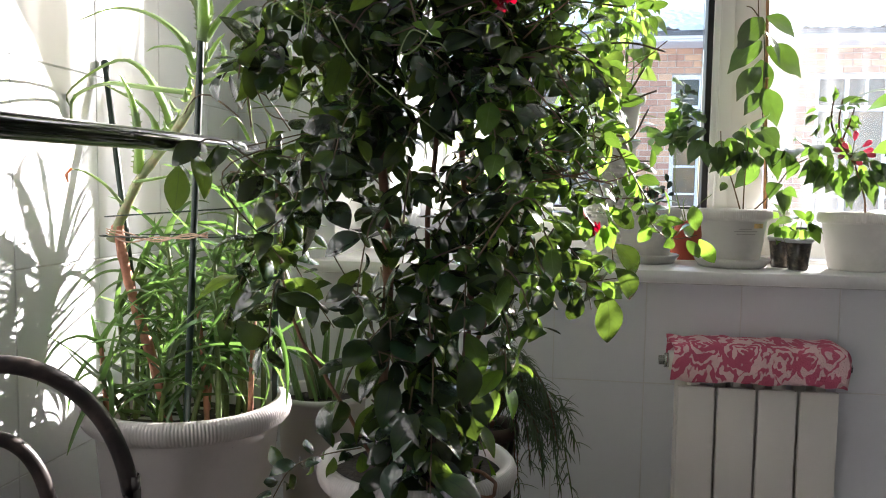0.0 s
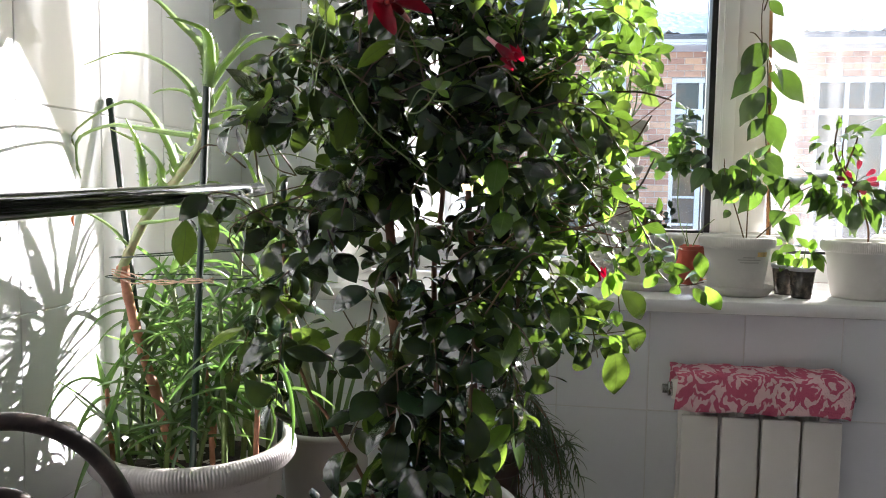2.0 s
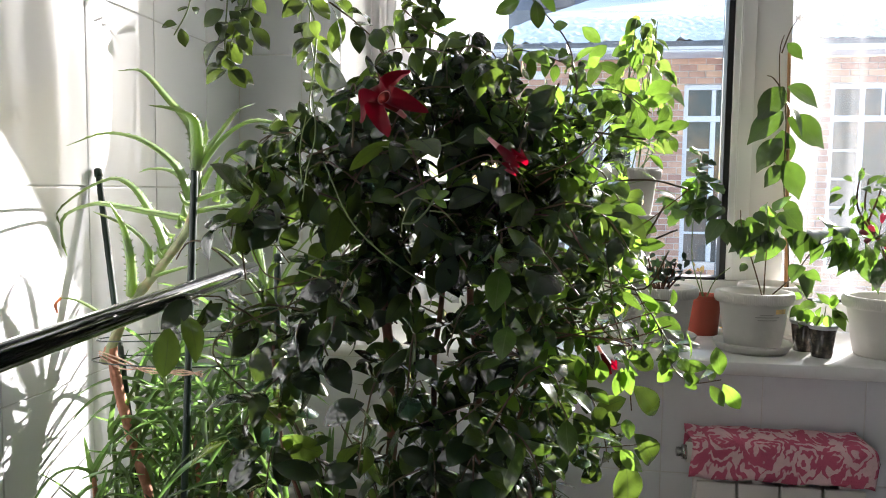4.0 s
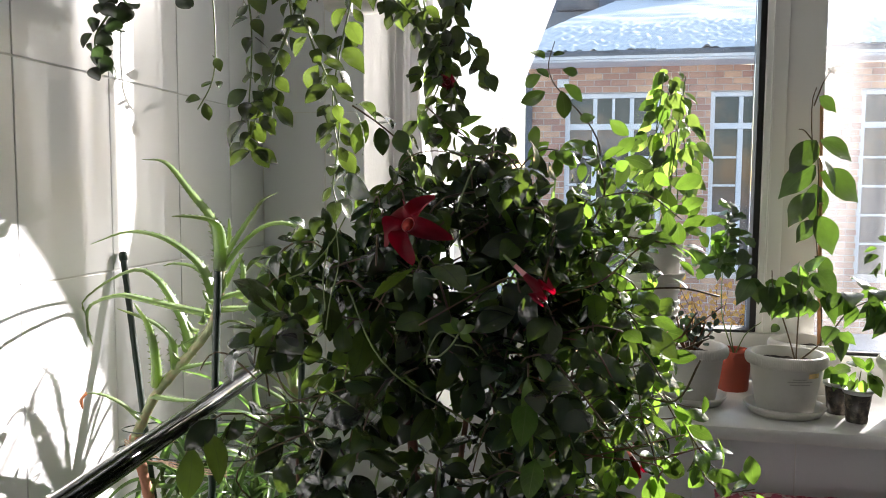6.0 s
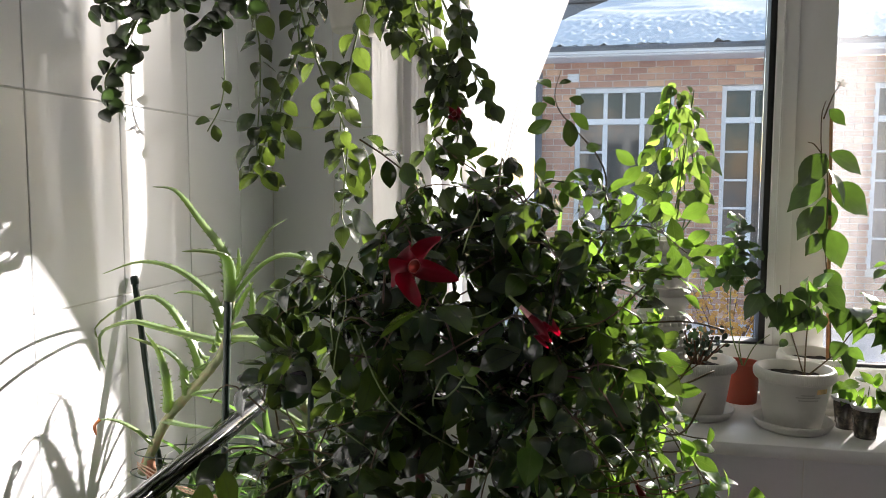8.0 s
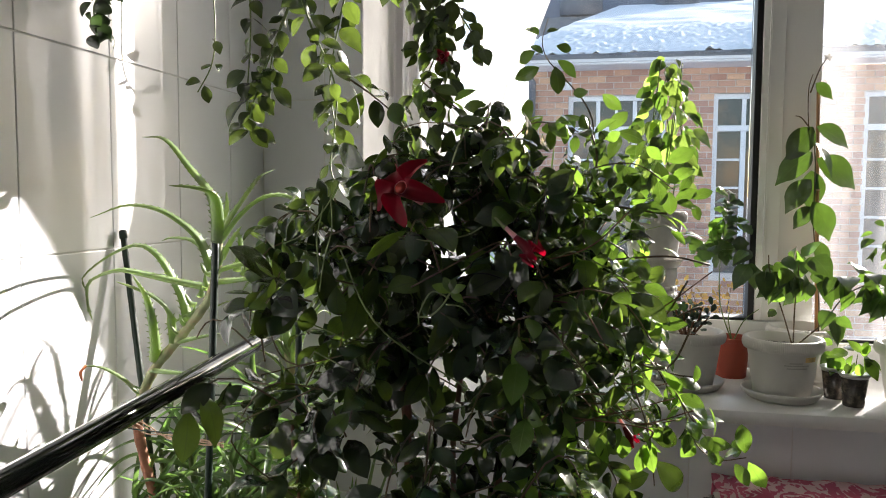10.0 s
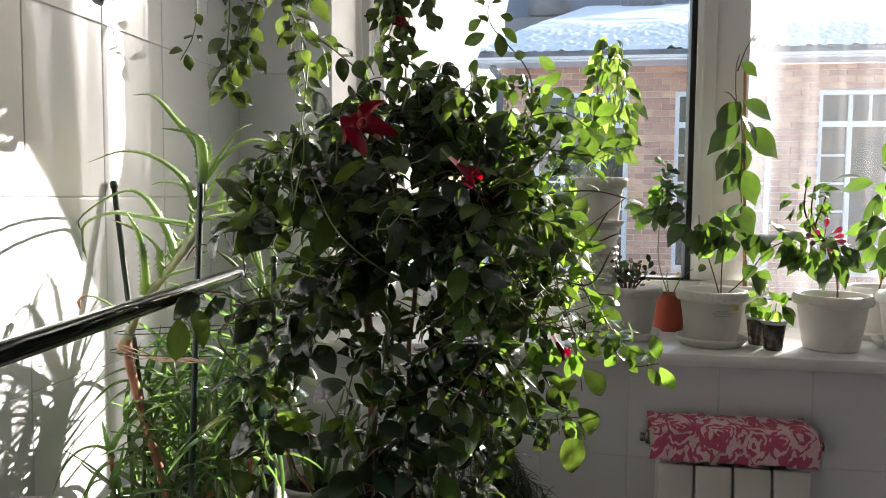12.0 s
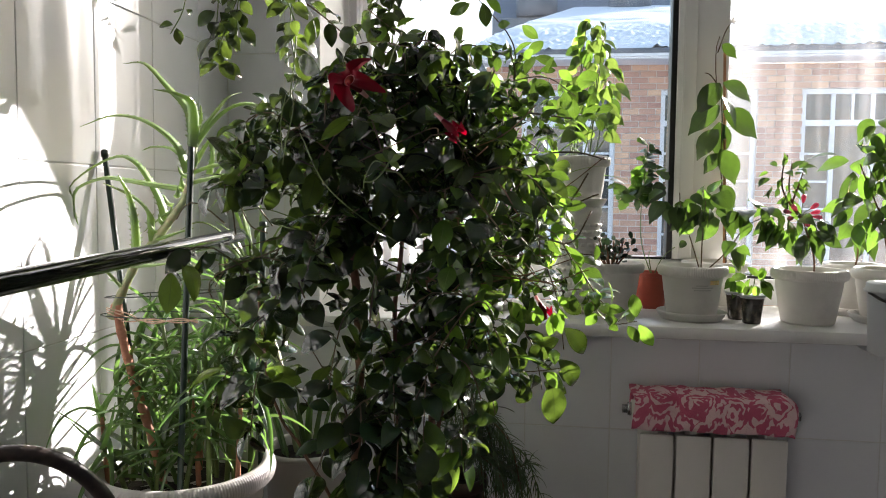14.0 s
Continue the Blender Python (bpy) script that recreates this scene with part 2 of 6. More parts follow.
MAT["dry_leaf"] = material("autumn_leaf", (0.50, 0.27, 0.06), rough=0.6, vary=0.3, scale=8, random_by="island", translucent=0.4, tcolor=(0.8, 0.5, 0.1))
MAT["lead"] = material("dark_sheet_roof", (0.12, 0.14, 0.17), rough=0.45, vary=0.2, scale=1.5)

GREENS = {
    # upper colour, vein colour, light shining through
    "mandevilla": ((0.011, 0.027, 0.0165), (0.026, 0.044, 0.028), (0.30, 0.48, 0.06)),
    # young also paints the climber's sunward leaves as if backlit
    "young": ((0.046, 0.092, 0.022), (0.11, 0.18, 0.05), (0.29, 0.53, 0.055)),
    "lime": ((0.065, 0.12, 0.03), (0.13, 0.20, 0.06), (0.42, 0.62, 0.10)),
    "hoya": ((0.018, 0.036, 0.014), (0.045, 0.07, 0.026), (0.25, 0.38, 0.05)),
    "hoya_dark": ((0.040, 0.052, 0.034), (0.03, 0.05, 0.02), (0.05, 0.10, 0.02)),
    "pepper": ((0.024, 0.052, 0.020), (0.06, 0.10, 0.036), (0.21, 0.40, 0.045)),
    "jade": ((0.022, 0.045, 0.022), (0.03, 0.05, 0.03), (0.05, 0.10, 0.03)),
}
for key, (dark, light, glow) in GREENS.items():
    rough = {"jade": 0.35, "mandevilla": 0.16, "hoya_dark": 0.3, "hoya": 0.26, "young": 0.25}.get(key, 0.34)
    tl = {"jade": 0.1, "hoya_dark": 0.2, "young": 0.29, "lime": 0.38, "mandevilla": 0.16, "hoya": 0.17}.get(key, 0.27)
    shine = {"mandevilla": 0.55, "hoya": 0.3, "young": 0.35}.get(key, 0.15)
    MAT["leaf_" + key] = leaf_material(key + "_leaf", dark, light, glow, rough, tl, gloss=shine)
    MAT["mass_" + key] = leaf_material(key + "_foliage", dark, light, glow, rough, tl, "island", shine)

# clear window glass, with streaks of dried dirt that catch the sun
def glass_material(name, dirt, color=(0.9, 0.92, 0.92)):
    m = bpy.data.materials.new(name)
    m.use_nodes = True
    nd, ln = m.node_tree.nodes, m.node_tree.links
    nd.remove(nd["Principled BSDF"])
    tr = nd.new("ShaderNodeBsdfTransparent")
    tr.inputs[0].default_value = (*color, 1)
    gl = nd.new("ShaderNodeBsdfGlossy")
    gl.inputs["Roughness"].default_value = 0.02
    fr = nd.new("ShaderNodeFresnel")
    fr.inputs[0].default_value = 1.3
    m1 = nd.new("ShaderNodeMixShader")
    ln.new(fr.outputs[0], m1.inputs[0])
    ln.new(tr.outputs[0], m1.inputs[1])
    ln.new(gl.outputs[0], m1.inputs[2])
    tl = nd.new("ShaderNodeBsdfTranslucent")
    tl.inputs[0].default_value = (0.9, 0.9, 0.92, 1)
    tc = nd.new("ShaderNodeTexCoord")
    mp = nd.new("ShaderNodeMapping")
    mp.inputs["Rotation"].default_value = (0, radians(-6), 0)
    mp.inputs["Scale"].default_value = (15, 1, 0.7)
    ln.new(tc.outputs["Object"], mp.inputs[0])
    ns = nd.new("ShaderNodeTexNoise")
    ns.inputs["Scale"].default_value = 1.0
    ns.inputs["Detail"].default_value = 5
    ln.new(mp.outputs[0], ns.inputs[0])
    rp = nd.new("ShaderNodeValToRGB")
    rp.color_ramp.elements[0].position, rp.color_ramp.elements[1].position = 0.46, 0.80
    rp.color_ramp.elements[0].color = (dirt * 0.25, dirt * 0.25, dirt * 0.25, 1)
    rp.color_ramp.elements[1].color = (dirt, dirt, dirt, 1)
    ln.new(ns.outputs["Fac"], rp.inputs[0])
    m2 = nd.new("ShaderNodeMixShader")
    ln.new(rp.outputs[0], m2.inputs[0])
    ln.new(m1.outputs[0], m2.inputs[1])
    ln.new(tl.outputs[0], m2.inputs[2])
    ln.new(m2.outputs[0], nd["Material Output"].inputs["Surface"])
    return m


MAT["glass"] = glass_material("window_glass", 0.012)
MAT["glass_streaked"] = glass_material("streaked_glass", 0.10)


def curtain_material(name, least, most, glow, fine=55, dense=0.7):
    """Sheer voile: partly open weave, partly light-scattering threads, denser in upright streaks."""
    m = bpy.data.materials.new(name)
    m.use_nodes = True
    nd, ln = m.node_tree.nodes, m.node_tree.links
    nd.remove(nd["Principled BSDF"])
    tr = nd.new("ShaderNodeBsdfTransparent")
    tl = nd.new("ShaderNodeBsdfTranslucent")
    tl.inputs[0].default_value = (glow, glow, glow, 1)
    df = nd.new("ShaderNodeBsdfDiffuse")
    df.inputs[0].default_value = (0.8, 0.8, 0.8, 1)
    ad = nd.new("ShaderNodeMixShader")
    ad.inputs[0].default_value = 0.15
    ln.new(tl.outputs[0], ad.inputs[1])
    ln.new(df.outputs[0], ad.inputs[2])
    tc = nd.new("ShaderNodeTexCoord")
    mp = nd.new("ShaderNodeMapping")
    mp.inputs["Rotation"].default_value = (0, radians(5), 0)
    mp.inputs["Scale"].default_value = (fine, 4, 0.9)
    ln.new(tc.outputs["Object"], mp.inputs[0])
    ns = nd.new("ShaderNodeTexNoise")
    ns.inputs["Scale"].default_value = 1
    ns.inputs["Detail"].default_value = 4
    ln.new(mp.outputs[0], ns.inputs[0])
    mr = nd.new("ShaderNodeMapRange")
    mr.inputs["From Min"].default_value, mr.inputs["From Max"].default_value = 0.3, dense
    mr.inputs["To Min"].default_value, mr.inputs["To Max"].default_value = least, most
    ln.new(ns.outputs["Fac"], mr.inputs[0])
    ms = nd.new("ShaderNodeMixShader")
    ln.new(mr.outputs[0], ms.inputs[0])
    ln.new(tr.outputs[0], ms.inputs[1])
    ln.new(ad.outputs[0], ms.inputs[2])
    ln.new(ms.outputs[0], nd["Material Output"].inputs["Surface"])
    return m


MAT["voile"] = curtain_material("gathered_voile", 0.88, 0.99, 0.62)
MAT["voile_thin"] = curtain_material("sheer_voile", 0.66, 0.992, 0.46, 24, 0.56)


def towel_material():
    """White terry with rings of rose petals in raspberry."""
    m = material("rose_terry", (0.80, 0.55, 0.57), rough=0.95, vary=0.06, scale=40, bump=0.8, bump_scale=260)
    nd, ln = m.node_tree.nodes, m.node_tree.links
    bsdf = nd["Principled BSDF"]
    base = bsdf.inputs["Base Color"].links[0].from_socket
    uv = nd.new("ShaderNodeUVMap")
    uv.uv_map = "leaf"
    vor = nd.new("ShaderNodeTexVoronoi")
    vor.inputs["Scale"].default_value = 16.0
    vor.inputs["Randomness"].default_value = 0.75
    nz = nd.new("ShaderNodeTexNoise")
    nz.inputs["Scale"].default_value = 55
    add = nd.new("ShaderNodeMixRGB")
    add.blend_type = "ADD"
    add.inputs[0].default_value = 0.026
    ln.new(uv.outputs[0], add.inputs[1])
    ln.new(uv.outputs[0], nz.inputs[0])
    ln.new(nz.outputs["Color"], add.inputs[2])
    ln.new(add.outputs[0], vor.inputs["Vector"])
    s = nd.new("ShaderNodeMath")
    s.operation = "MULTIPLY"
    s.inputs[1].default_value = 33.0
    ln.new(vor.outputs["Distance"], s.inputs[0])
    w = nd.new("ShaderNodeMath")
    w.operation = "SINE"
    ln.new(s.outputs[0], w.inputs[0])
    n3 = nd.new("ShaderNodeTexNoise")
    n3.inputs["Scale"].default_value = 38
    ln.new(uv.outputs[0], n3.inputs[0])
    sc = nd.new("ShaderNodeMath")
    sc.operation = "MULTIPLY_ADD"
    sc.inputs[1].default_value = 9.0
    sc.inputs[2].default_value = -4.1
    ln.new(n3.outputs["Fac"], sc.inputs[0])
    su = nd.new("ShaderNodeMath")
    ln.new(w.outputs[0], su.inputs[0])
    ln.new(sc.outputs[0], su.inputs[1])
    rp = nd.new("ShaderNodeValToRGB")
    rp.color_ramp.elements[0].position, rp.color_ramp.elements[1].position = 0.0, 0.45
    ln.new(su.outputs[0], rp.inputs[0])
    mx = nd.new("ShaderNodeMixRGB")
    ln.new(rp.outputs[0], mx.inputs[0])
    ln.new(base, mx.inputs[1])
    mx.inputs[2].default_value = (0.58, 0.11, 0.19, 1)
    ln.new(mx.outputs[0], bsdf.inputs["Base Color"])
    return m


MAT["towel"] = towel_material()


# ---------------------------------------------------------------- mesh helpers
def mesh_of(name, verts, faces, mat, smooth=True, uv=None):
    me = bpy.data.meshes.new(name)
    me.from_pydata([tuple(v) for v in verts], [], [tuple(f) for f in faces])
    if uv is not None:
        lay = me.uv_layers.new(name="leaf")
        idx = np.empty(len(me.loops), dtype=np.int32)
        me.loops.foreach_get("vertex_index", idx)
        lay.data.foreach_set("uv", np.asarray(uv, dtype=np.float32)[idx].ravel())
    if smooth:
        me.polygons.foreach_set("use_smooth", np.ones(len(me.polygons), dtype=bool))
    if mat is not None:
        me.materials.append(mat)
    me.update()
    return me


def put(name, me, parent=None, label="", m=None):
    ob = new(name, me)
    if parent is not None:
        ob.parent = parent
    if m is not None:
        ob.matrix_local = m
    return tagged(ob, label)


def thing(name, label, category, at=(0, 0, 0), group="", kind=""):
    ob = new(name)
    ob.location = at
    ob.empty_display_size = 0.02
    return tagged(ob, label, category, group, kind)


class Geo:
    """Gathers vertices and faces of one part."""

    def __init__(self):
        self.v, self.f, self.uv = [], [], []

    def add(self, verts, faces, uv=None):
        k = len(self.v)
        self.v += [tuple(p) for p in verts]
        self.f += [tuple(i + k for i in f) for f in faces]
        self.uv += [tuple(p) for p in uv] if uv is not None else [(0, 0)] * len(verts)

    def box(self, lo, hi, bevel=0.0):
        (x0, y0, z0), (x1, y1, z1) = lo, hi
        bm = bmesh.new()
        bmesh.ops.create_cube(bm, size=1)
        bmesh.ops.transform(bm, matrix=Matrix.Translation(((x0 + x1) / 2, (y0 + y1) / 2, (z0 + z1) / 2))
                            @ Matrix.Diagonal((x1 - x0, y1 - y0, z1 - z0, 1)), verts=bm.verts)
        if bevel:
            bmesh.ops.bevel(bm, geom=bm.edges[:], offset=bevel, segments=2, affect="EDGES", profile=0.6)
        bm.verts.index_update()
        self.add([v.co[:] for v in bm.verts], [[v.index for v in f.verts] for f in bm.faces])
        bm.free()
        return self

    def tube(self, pts, radii, seg=8, cap=True):
        pts = [Vector(p) for p in pts]
        n = len(pts)
        if isinstance(radii, (int, float)):
            radii = [radii] * n
        radii = [float(r) for r in radii]
        up = Vector((0.13, 0.97, 0.21)).normalized()
        rings = []
        for i, p in enumerate(pts):
            d = (pts[min(i + 1, n - 1)] - pts[max(i - 1, 0)]).normalized()
            if abs(d.dot(up)) > 0.95:
                up = d.orthogonal().normalized()
            a = d.cross(up).normalized()
            b = a.cross(d).normalized()
            up = b
            rings.append([p + radii[i] * (math.cos(2 * math.pi * k / seg) * a + math.sin(2 * math.pi * k / seg) * b) for k in range(seg)])
        v = [q for r in rings for q in r]
        f = [(i * seg + k, i * seg + (k + 1) % seg, (i + 1) * seg + (k + 1) % seg, (i + 1) * seg + k)
             for i in range(n - 1) for k in range(seg)]
        if cap:
            f += [tuple(range(seg))[::-1], tuple((n - 1) * seg + k for k in range(seg))]
        self.add(v, f)
        return self

    def lathe(self, profile, at=(0, 0, 0), seg=48, ribs=0, rib_depth=0.0, rib_span=(0, 0)):
        """Revolves (radius, height) pairs round the upright axis; ribs flute the rings between rib_span."""
        n = len(profile)
        v = []
        for i, (r, z) in enumerate(profile):
            for k in range(seg):
                a = 2 * math.pi * k / seg
                rr = r
                if ribs and rib_span[0] <= i <= rib_span[1]:
                    rr += rib_depth * (0.5 + 0.5 * math.cos(ribs * a + 0.5 * i))
                v.append((at[0] + rr * math.cos(a), at[1] + rr * math.sin(a), at[2] + z))
        f = [(i * seg + k, i * seg + (k + 1) % seg, (i + 1) * seg + (k + 1) % seg, (i + 1) * seg + k)
             for i in range(n - 1) for k in range(seg)]
        if profile[0][0] > 1e-6:
            f.append(tuple(range(seg))[::-1])
        if profile[-1][0] > 1e-6:
            f.append(tuple((n - 1) * seg + k for k in range(seg)))
        self.add(v, f)
        return self

    def part(self, name, mat, parent=None, label="", smooth=True):
        me = mesh_of(name, self.v, self.f, mat, smooth, self.uv if any(u != (0, 0) for u in self.uv) else None)
        return put(name, me, parent, label)


def sharp(ob, angle=35):
    """Keeps hard edges hard on a smooth-shaded mesh."""
    ob.data.set_sharp_from_angle(angle=radians(angle))
    return ob


def curve(pts, n=16):
    """Catmull-Rom through the points, n samples."""
    P = np.array(pts, dtype=float)
    P = np.vstack([2 * P[0] - P[1], P, 2 * P[-1] - P[-2]])
    m = len(P) - 3
    out = []
    for s in np.linspace(0, m, n):
        i = min(int(s), m - 1)
        t = s - i
        a, b, c, d = P[i:i + 4]
        out.append(0.5 * (2 * b + (c - a) * t + (2 * a - 5 * b + 4 * c - d) * t * t + (3 * b - a - 3 * c + d) * t ** 3))
    return [Vector(p) for p in out]


# leaf shapes: verts run along +y, the blade lies across x, its upper side is +z
def leaf_shape(length, width, widest=0.45, tip=2.0, fold=0.25, droop=0.25, wave=0.0, heart=0.0, lobes=0, n=9, round_=0.0):
    """A leaf blade along +y: folded on its midrib, arched over its length, with a drawn-out tip."""
    v, f, uv = [], [], []
    a = math.log(0.5) / math.log(widest)
    y, z = 0.0, 0.0
    for i in range(n + 1):
        s = i / n
        w = max(0.0, math.sin(math.pi * min(1.0, s ** a))) ** (0.76 if tip < 1.5 else 0.95)
        if s > 0.72:
            w *= 1 - 0.16 * (tip - 1.0) * math.sin(math.pi * (s - 0.72) / 0.28)
        if heart and s < widest:
            w += heart * (1 - s / widest) ** 0.6
        if lobes:
            w *= 0.62 + 0.38 * abs(math.sin(math.pi * lobes * s + 0.4))
        w = max(w, 0.04 if i == 0 else 0.02) * width / 2
        if i:
            th = 2.0 * droop * (s - 0.5 / n) - 0.35 * droop
            y += length / n * math.cos(th)
            z -= length / n * math.sin(th)
        yy = y - (heart * 0.12 * length * (1 - s) ** 2 if heart else 0)
        rip = wave * length * math.sin(11 * s)
        for u in (-1.0, -0.6, 0.0, 0.6, 1.0):
            up = fold * w * (abs(u) ** 0.8) - (0.35 * fold + round_) * w * u * u + rip * u * abs(u)
            v.append((w * u, yy, z + up))
            uv.append((0.5 + 0.5 * u, s))
    for i in range(n):
        for k in range(4):
            q = 5 * i + k
            f.append((q, q + 1, q + 6, q + 5))
    return np.array(v), f, np.array(uv)


def frame_of(at, along, normal, size=1.0):
    """The pose of a leaf that grows at a point along a way, its face to normal."""
    y = Vector(along).normalized()
    z = Vector(normal)
    z = z - y * z.dot(y)
    z = z.normalized() if z.length > 1e-4 else y.orthogonal().normalized()
    x = y.cross(z)
    m = Matrix((x, y, z)).transposed().to_4x4()
    return Matrix.Translation(at) @ m @ Matrix.Diagonal((size, size, size, 1))


def plant_leaves(parent, poses, shapes, look_key, name="leaf", singles=300):
    """Leaves as parts that share a few meshes; past the first singles the rest are joined."""
    mat, mass = MAT["leaf_" + look_key], MAT["mass_" + look_key]
    meshes = [mesh_of(name, v, f, mat, True, uv) for v, f, uv in shapes]
    for i, m in enumerate(poses[:singles]):
        put(name, meshes[i % len(meshes)], parent, "", m)
    rest = poses[singles:]
    if rest:
        V, F, U, k = [], [], [], 0
        for i, m in enumerate(rest):
            v, f, uv = shapes[i % len(shapes)]
            M = np.array(m)
            V.append(v @ M[:3, :3].T + M[:3, 3])
            F += [tuple(j + k for j in q) for q in f]
            U.append(uv)
            k += len(v)
        ob = put("foliage", mesh_of("foliage", np.vstack(V), F, mass, True, np.vstack(U)), parent)
        ob["kind"] = "stuff"


def unit(v):
    v = np.asarray(v, float)
    return v / max(1e-9, np.linalg.norm(v))


def along_strand(pts, step, size, spread=0.9, droop=0.5, jitter=0.25, both=True, start=0.0, face=(0.1, -0.5, 0.8)):
    """Leaf poses in opposite, turning pairs down a strand."""
    c = curve(pts, max(8, int(14 * len(pts))))
    acc, at, out, turn = 0.0, step * start, [], rng.uniform(0, 6.28)
    for a, b in zip(c[:-1], c[1:]):
        seg = (b - a).length
        while at <= acc + seg:
            p = a.lerp(b, (at - acc) / max(seg, 1e-9))
            d = np.array((b - a).normalized())
            s1 = unit(np.cross(d, (0.3, 0.9, 0.2)))
            s2 = np.cross(d, s1)
            turn += 1.45 + rng.normal(0, 0.25)
            for sgn in ((1, -1) if both else (1,)):
                side = sgn * (math.cos(turn) * s1 + math.sin(turn) * s2)
                way = unit(spread * side + 0.35 * d + np.array((0, 0, -droop)) + rng.normal(0, jitter, 3))
                nrm = unit(np.array(face) + 0.6 * side + rng.normal(0, 0.35, 3))
                out.append(frame_of(Vector(p) + Vector(way) * 0.006, way, nrm, size * rng.uniform(0.72, 1.2)))
            at += step * rng.uniform(0.75, 1.25)
        acc += seg
    return out


# ---------------------------------------------------------------- room
WEST, NORTH, SILL = -0.57, 2.0, 0.90
# WIN_R is out of view, set wide to let more sun into the room.
WIN_L, WIN_R, WIN_TOP, WIN_Y = -0.334, 2.20, 2.35, 2.32
TILE_W, TILE_H, TX0, TY0, TZ0 = 0.2, 0.2967, 0.176, 1.24, 0.64

# Floor, ceiling, east and south walls are unseen; tones chosen for bounced light.
floor = Geo().box((-0.75, -1.9, -0.12), (2.5, 2.5, 0.0)).part("floor", MAT["floor"], smooth=False)
tagged(floor, "brown tiled floor under the plants", "floor", kind="structure")
ceiling = Geo().box((-0.75, -1.9, 2.6), (2.5, 2.5, 2.75)).part("ceiling", MAT["plaster"], smooth=False)
tagged(ceiling, "white plastered ceiling", "ceiling", kind="structure")
wall_west = Geo().box((-0.80, -1.9, 0.0), (WEST - 0.002, 2.0, 2.6)).part("wall_west", MAT["grout"], smooth=False)
tagged(wall_west, "wall faced with glossy pale grey tiles, sunlit", "wall", kind="structure")
g = Geo()
g.box((-0.80, NORTH + 0.002, 0.0), (WIN_L, 2.45, 2.6))
g.box((WIN_L, NORTH + 0.002, 0.0), (WIN_R, 2.45, SILL - 0.031))
g.box((WIN_L, NORTH + 0.002, WIN_TOP), (WIN_R, 2.45, 2.6))
g.box((WIN_R, NORTH + 0.002, 0.0), (2.5, 2.45, 2.6))
wall_north = g.part("wall_north", MAT["plaster"], smooth=False)
tagged(wall_north, "window wall faced with glossy pale grey tiles", "wall", kind="structure")
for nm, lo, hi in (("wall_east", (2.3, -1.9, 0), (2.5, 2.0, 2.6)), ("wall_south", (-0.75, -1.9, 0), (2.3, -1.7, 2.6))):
    tagged(Geo().box(lo, hi).part(nm, MAT["dim_plaster"], smooth=False), "unseen dark grey wall closing the room", "wall", kind="structure")


def tile_spans(lo, hi, origin, step):
    k0 = math.floor((lo - origin) / step)
    edges = [origin + step * k for k in range(k0, k0 + 40)]
    return [(max(a, lo), min(a + step, hi)) for a in edges if a + step > lo + 0.01 and a < hi - 0.01]


tile_cache = {}


def tile(wall, a0, a1, z0, z1, west):
    w, h = a1 - a0 - 0.0025, z1 - z0 - 0.0025
    key = (round(w, 3), round(h, 3), west)
    if key not in tile_cache:
        gg = Geo()
        if west:
            gg.box((-0.006, -w / 2, -h / 2), (0.0, w / 2, h / 2), 0.0012)
        else:
            gg.box((-w / 2, 0.0, -h / 2), (w / 2, 0.006, h / 2), 0.0012)
        tile_cache[key] = mesh_of("tile", gg.v, gg.f, MAT["tile"], False)
    at = (WEST, (a0 + a1) / 2, (z0 + z1) / 2) if west else ((a0 + a1) / 2, NORTH, (z0 + z1) / 2)
    r = rng.normal(0, 0.12, 2)
    put("tile", tile_cache[key], wall, "", pose(*at, r[0] if not west else 0, r[1] if west else 0, r[1] * 0.7))


for z0, z1 in tile_spans(0.0, 2.6, TZ0, TILE_H):
    for y0, y1 in tile_spans(-0.4, 2.0, TY0, TILE_W):
        tile(wall_west, y0, y1, z0, z1, True)
for z0, z1 in tile_spans(0.0, SILL - 0.031, TZ0, TILE_H):
    for x0, x1 in tile_spans(WEST, 1.6, TX0, TILE_W):
        tile(wall_north, x0, x1, z0, z1, False)
for z0, z1 in tile_spans(SILL - 0.031, 2.6, TZ0, TILE_H):
    for x0, x1 in tile_spans(WEST, WIN_L, TX0, TILE_W):
        tile(wall_north, x0, x1, z0, z1, False)

# sill board with a rounded nose
g = Geo()
prof = [(2.33, SILL), (1.945, SILL), (1.938, SILL - 0.003), (1.935, SILL - 0.009), (1.935, SILL - 0.022), (1.939, SILL - 0.029), (1.946, SILL - 0.031), (2.33, SILL - 0.031)]
x0, x1 = WIN_L - 0.03, WIN_R - 0.003
for i, x in enumerate((x0, x1)):
    g.v += [(x if y < 2.0 else max(x, WIN_L + 0.003), y, z) for y, z in prof]
n = len(prof)
g.f = [(i, (i + 1) % n, n + (i + 1) % n, n + i) for i in range(n)] + [tuple(range(n))[::-1], tuple(range(n, 2 * n))]
g.uv = [(0, 0)] * len(g.v)
sill = sharp(g.part("window_sill", MAT["sill"]), 40)
tagged(sill, "wide white plastic window sill with a rounded front edge", "window sill", kind="structure")

# window: outer frame, left sash with black gasket, mullion, fixed right pane
window = tagged(new("window_1"), "white plastic window with a wide left sash and a streaked fixed pane", "window", kind="structure")
FB = SILL + 0.003
Y0, Y1 = WIN_Y, WIN_Y + 0.07


def bar(name, lo, hi, mat="pvc", bevel=0.004, parent=window, label=""):
    return sharp(Geo().box(lo, hi, bevel).part(name, MAT[mat], parent, label), 30)


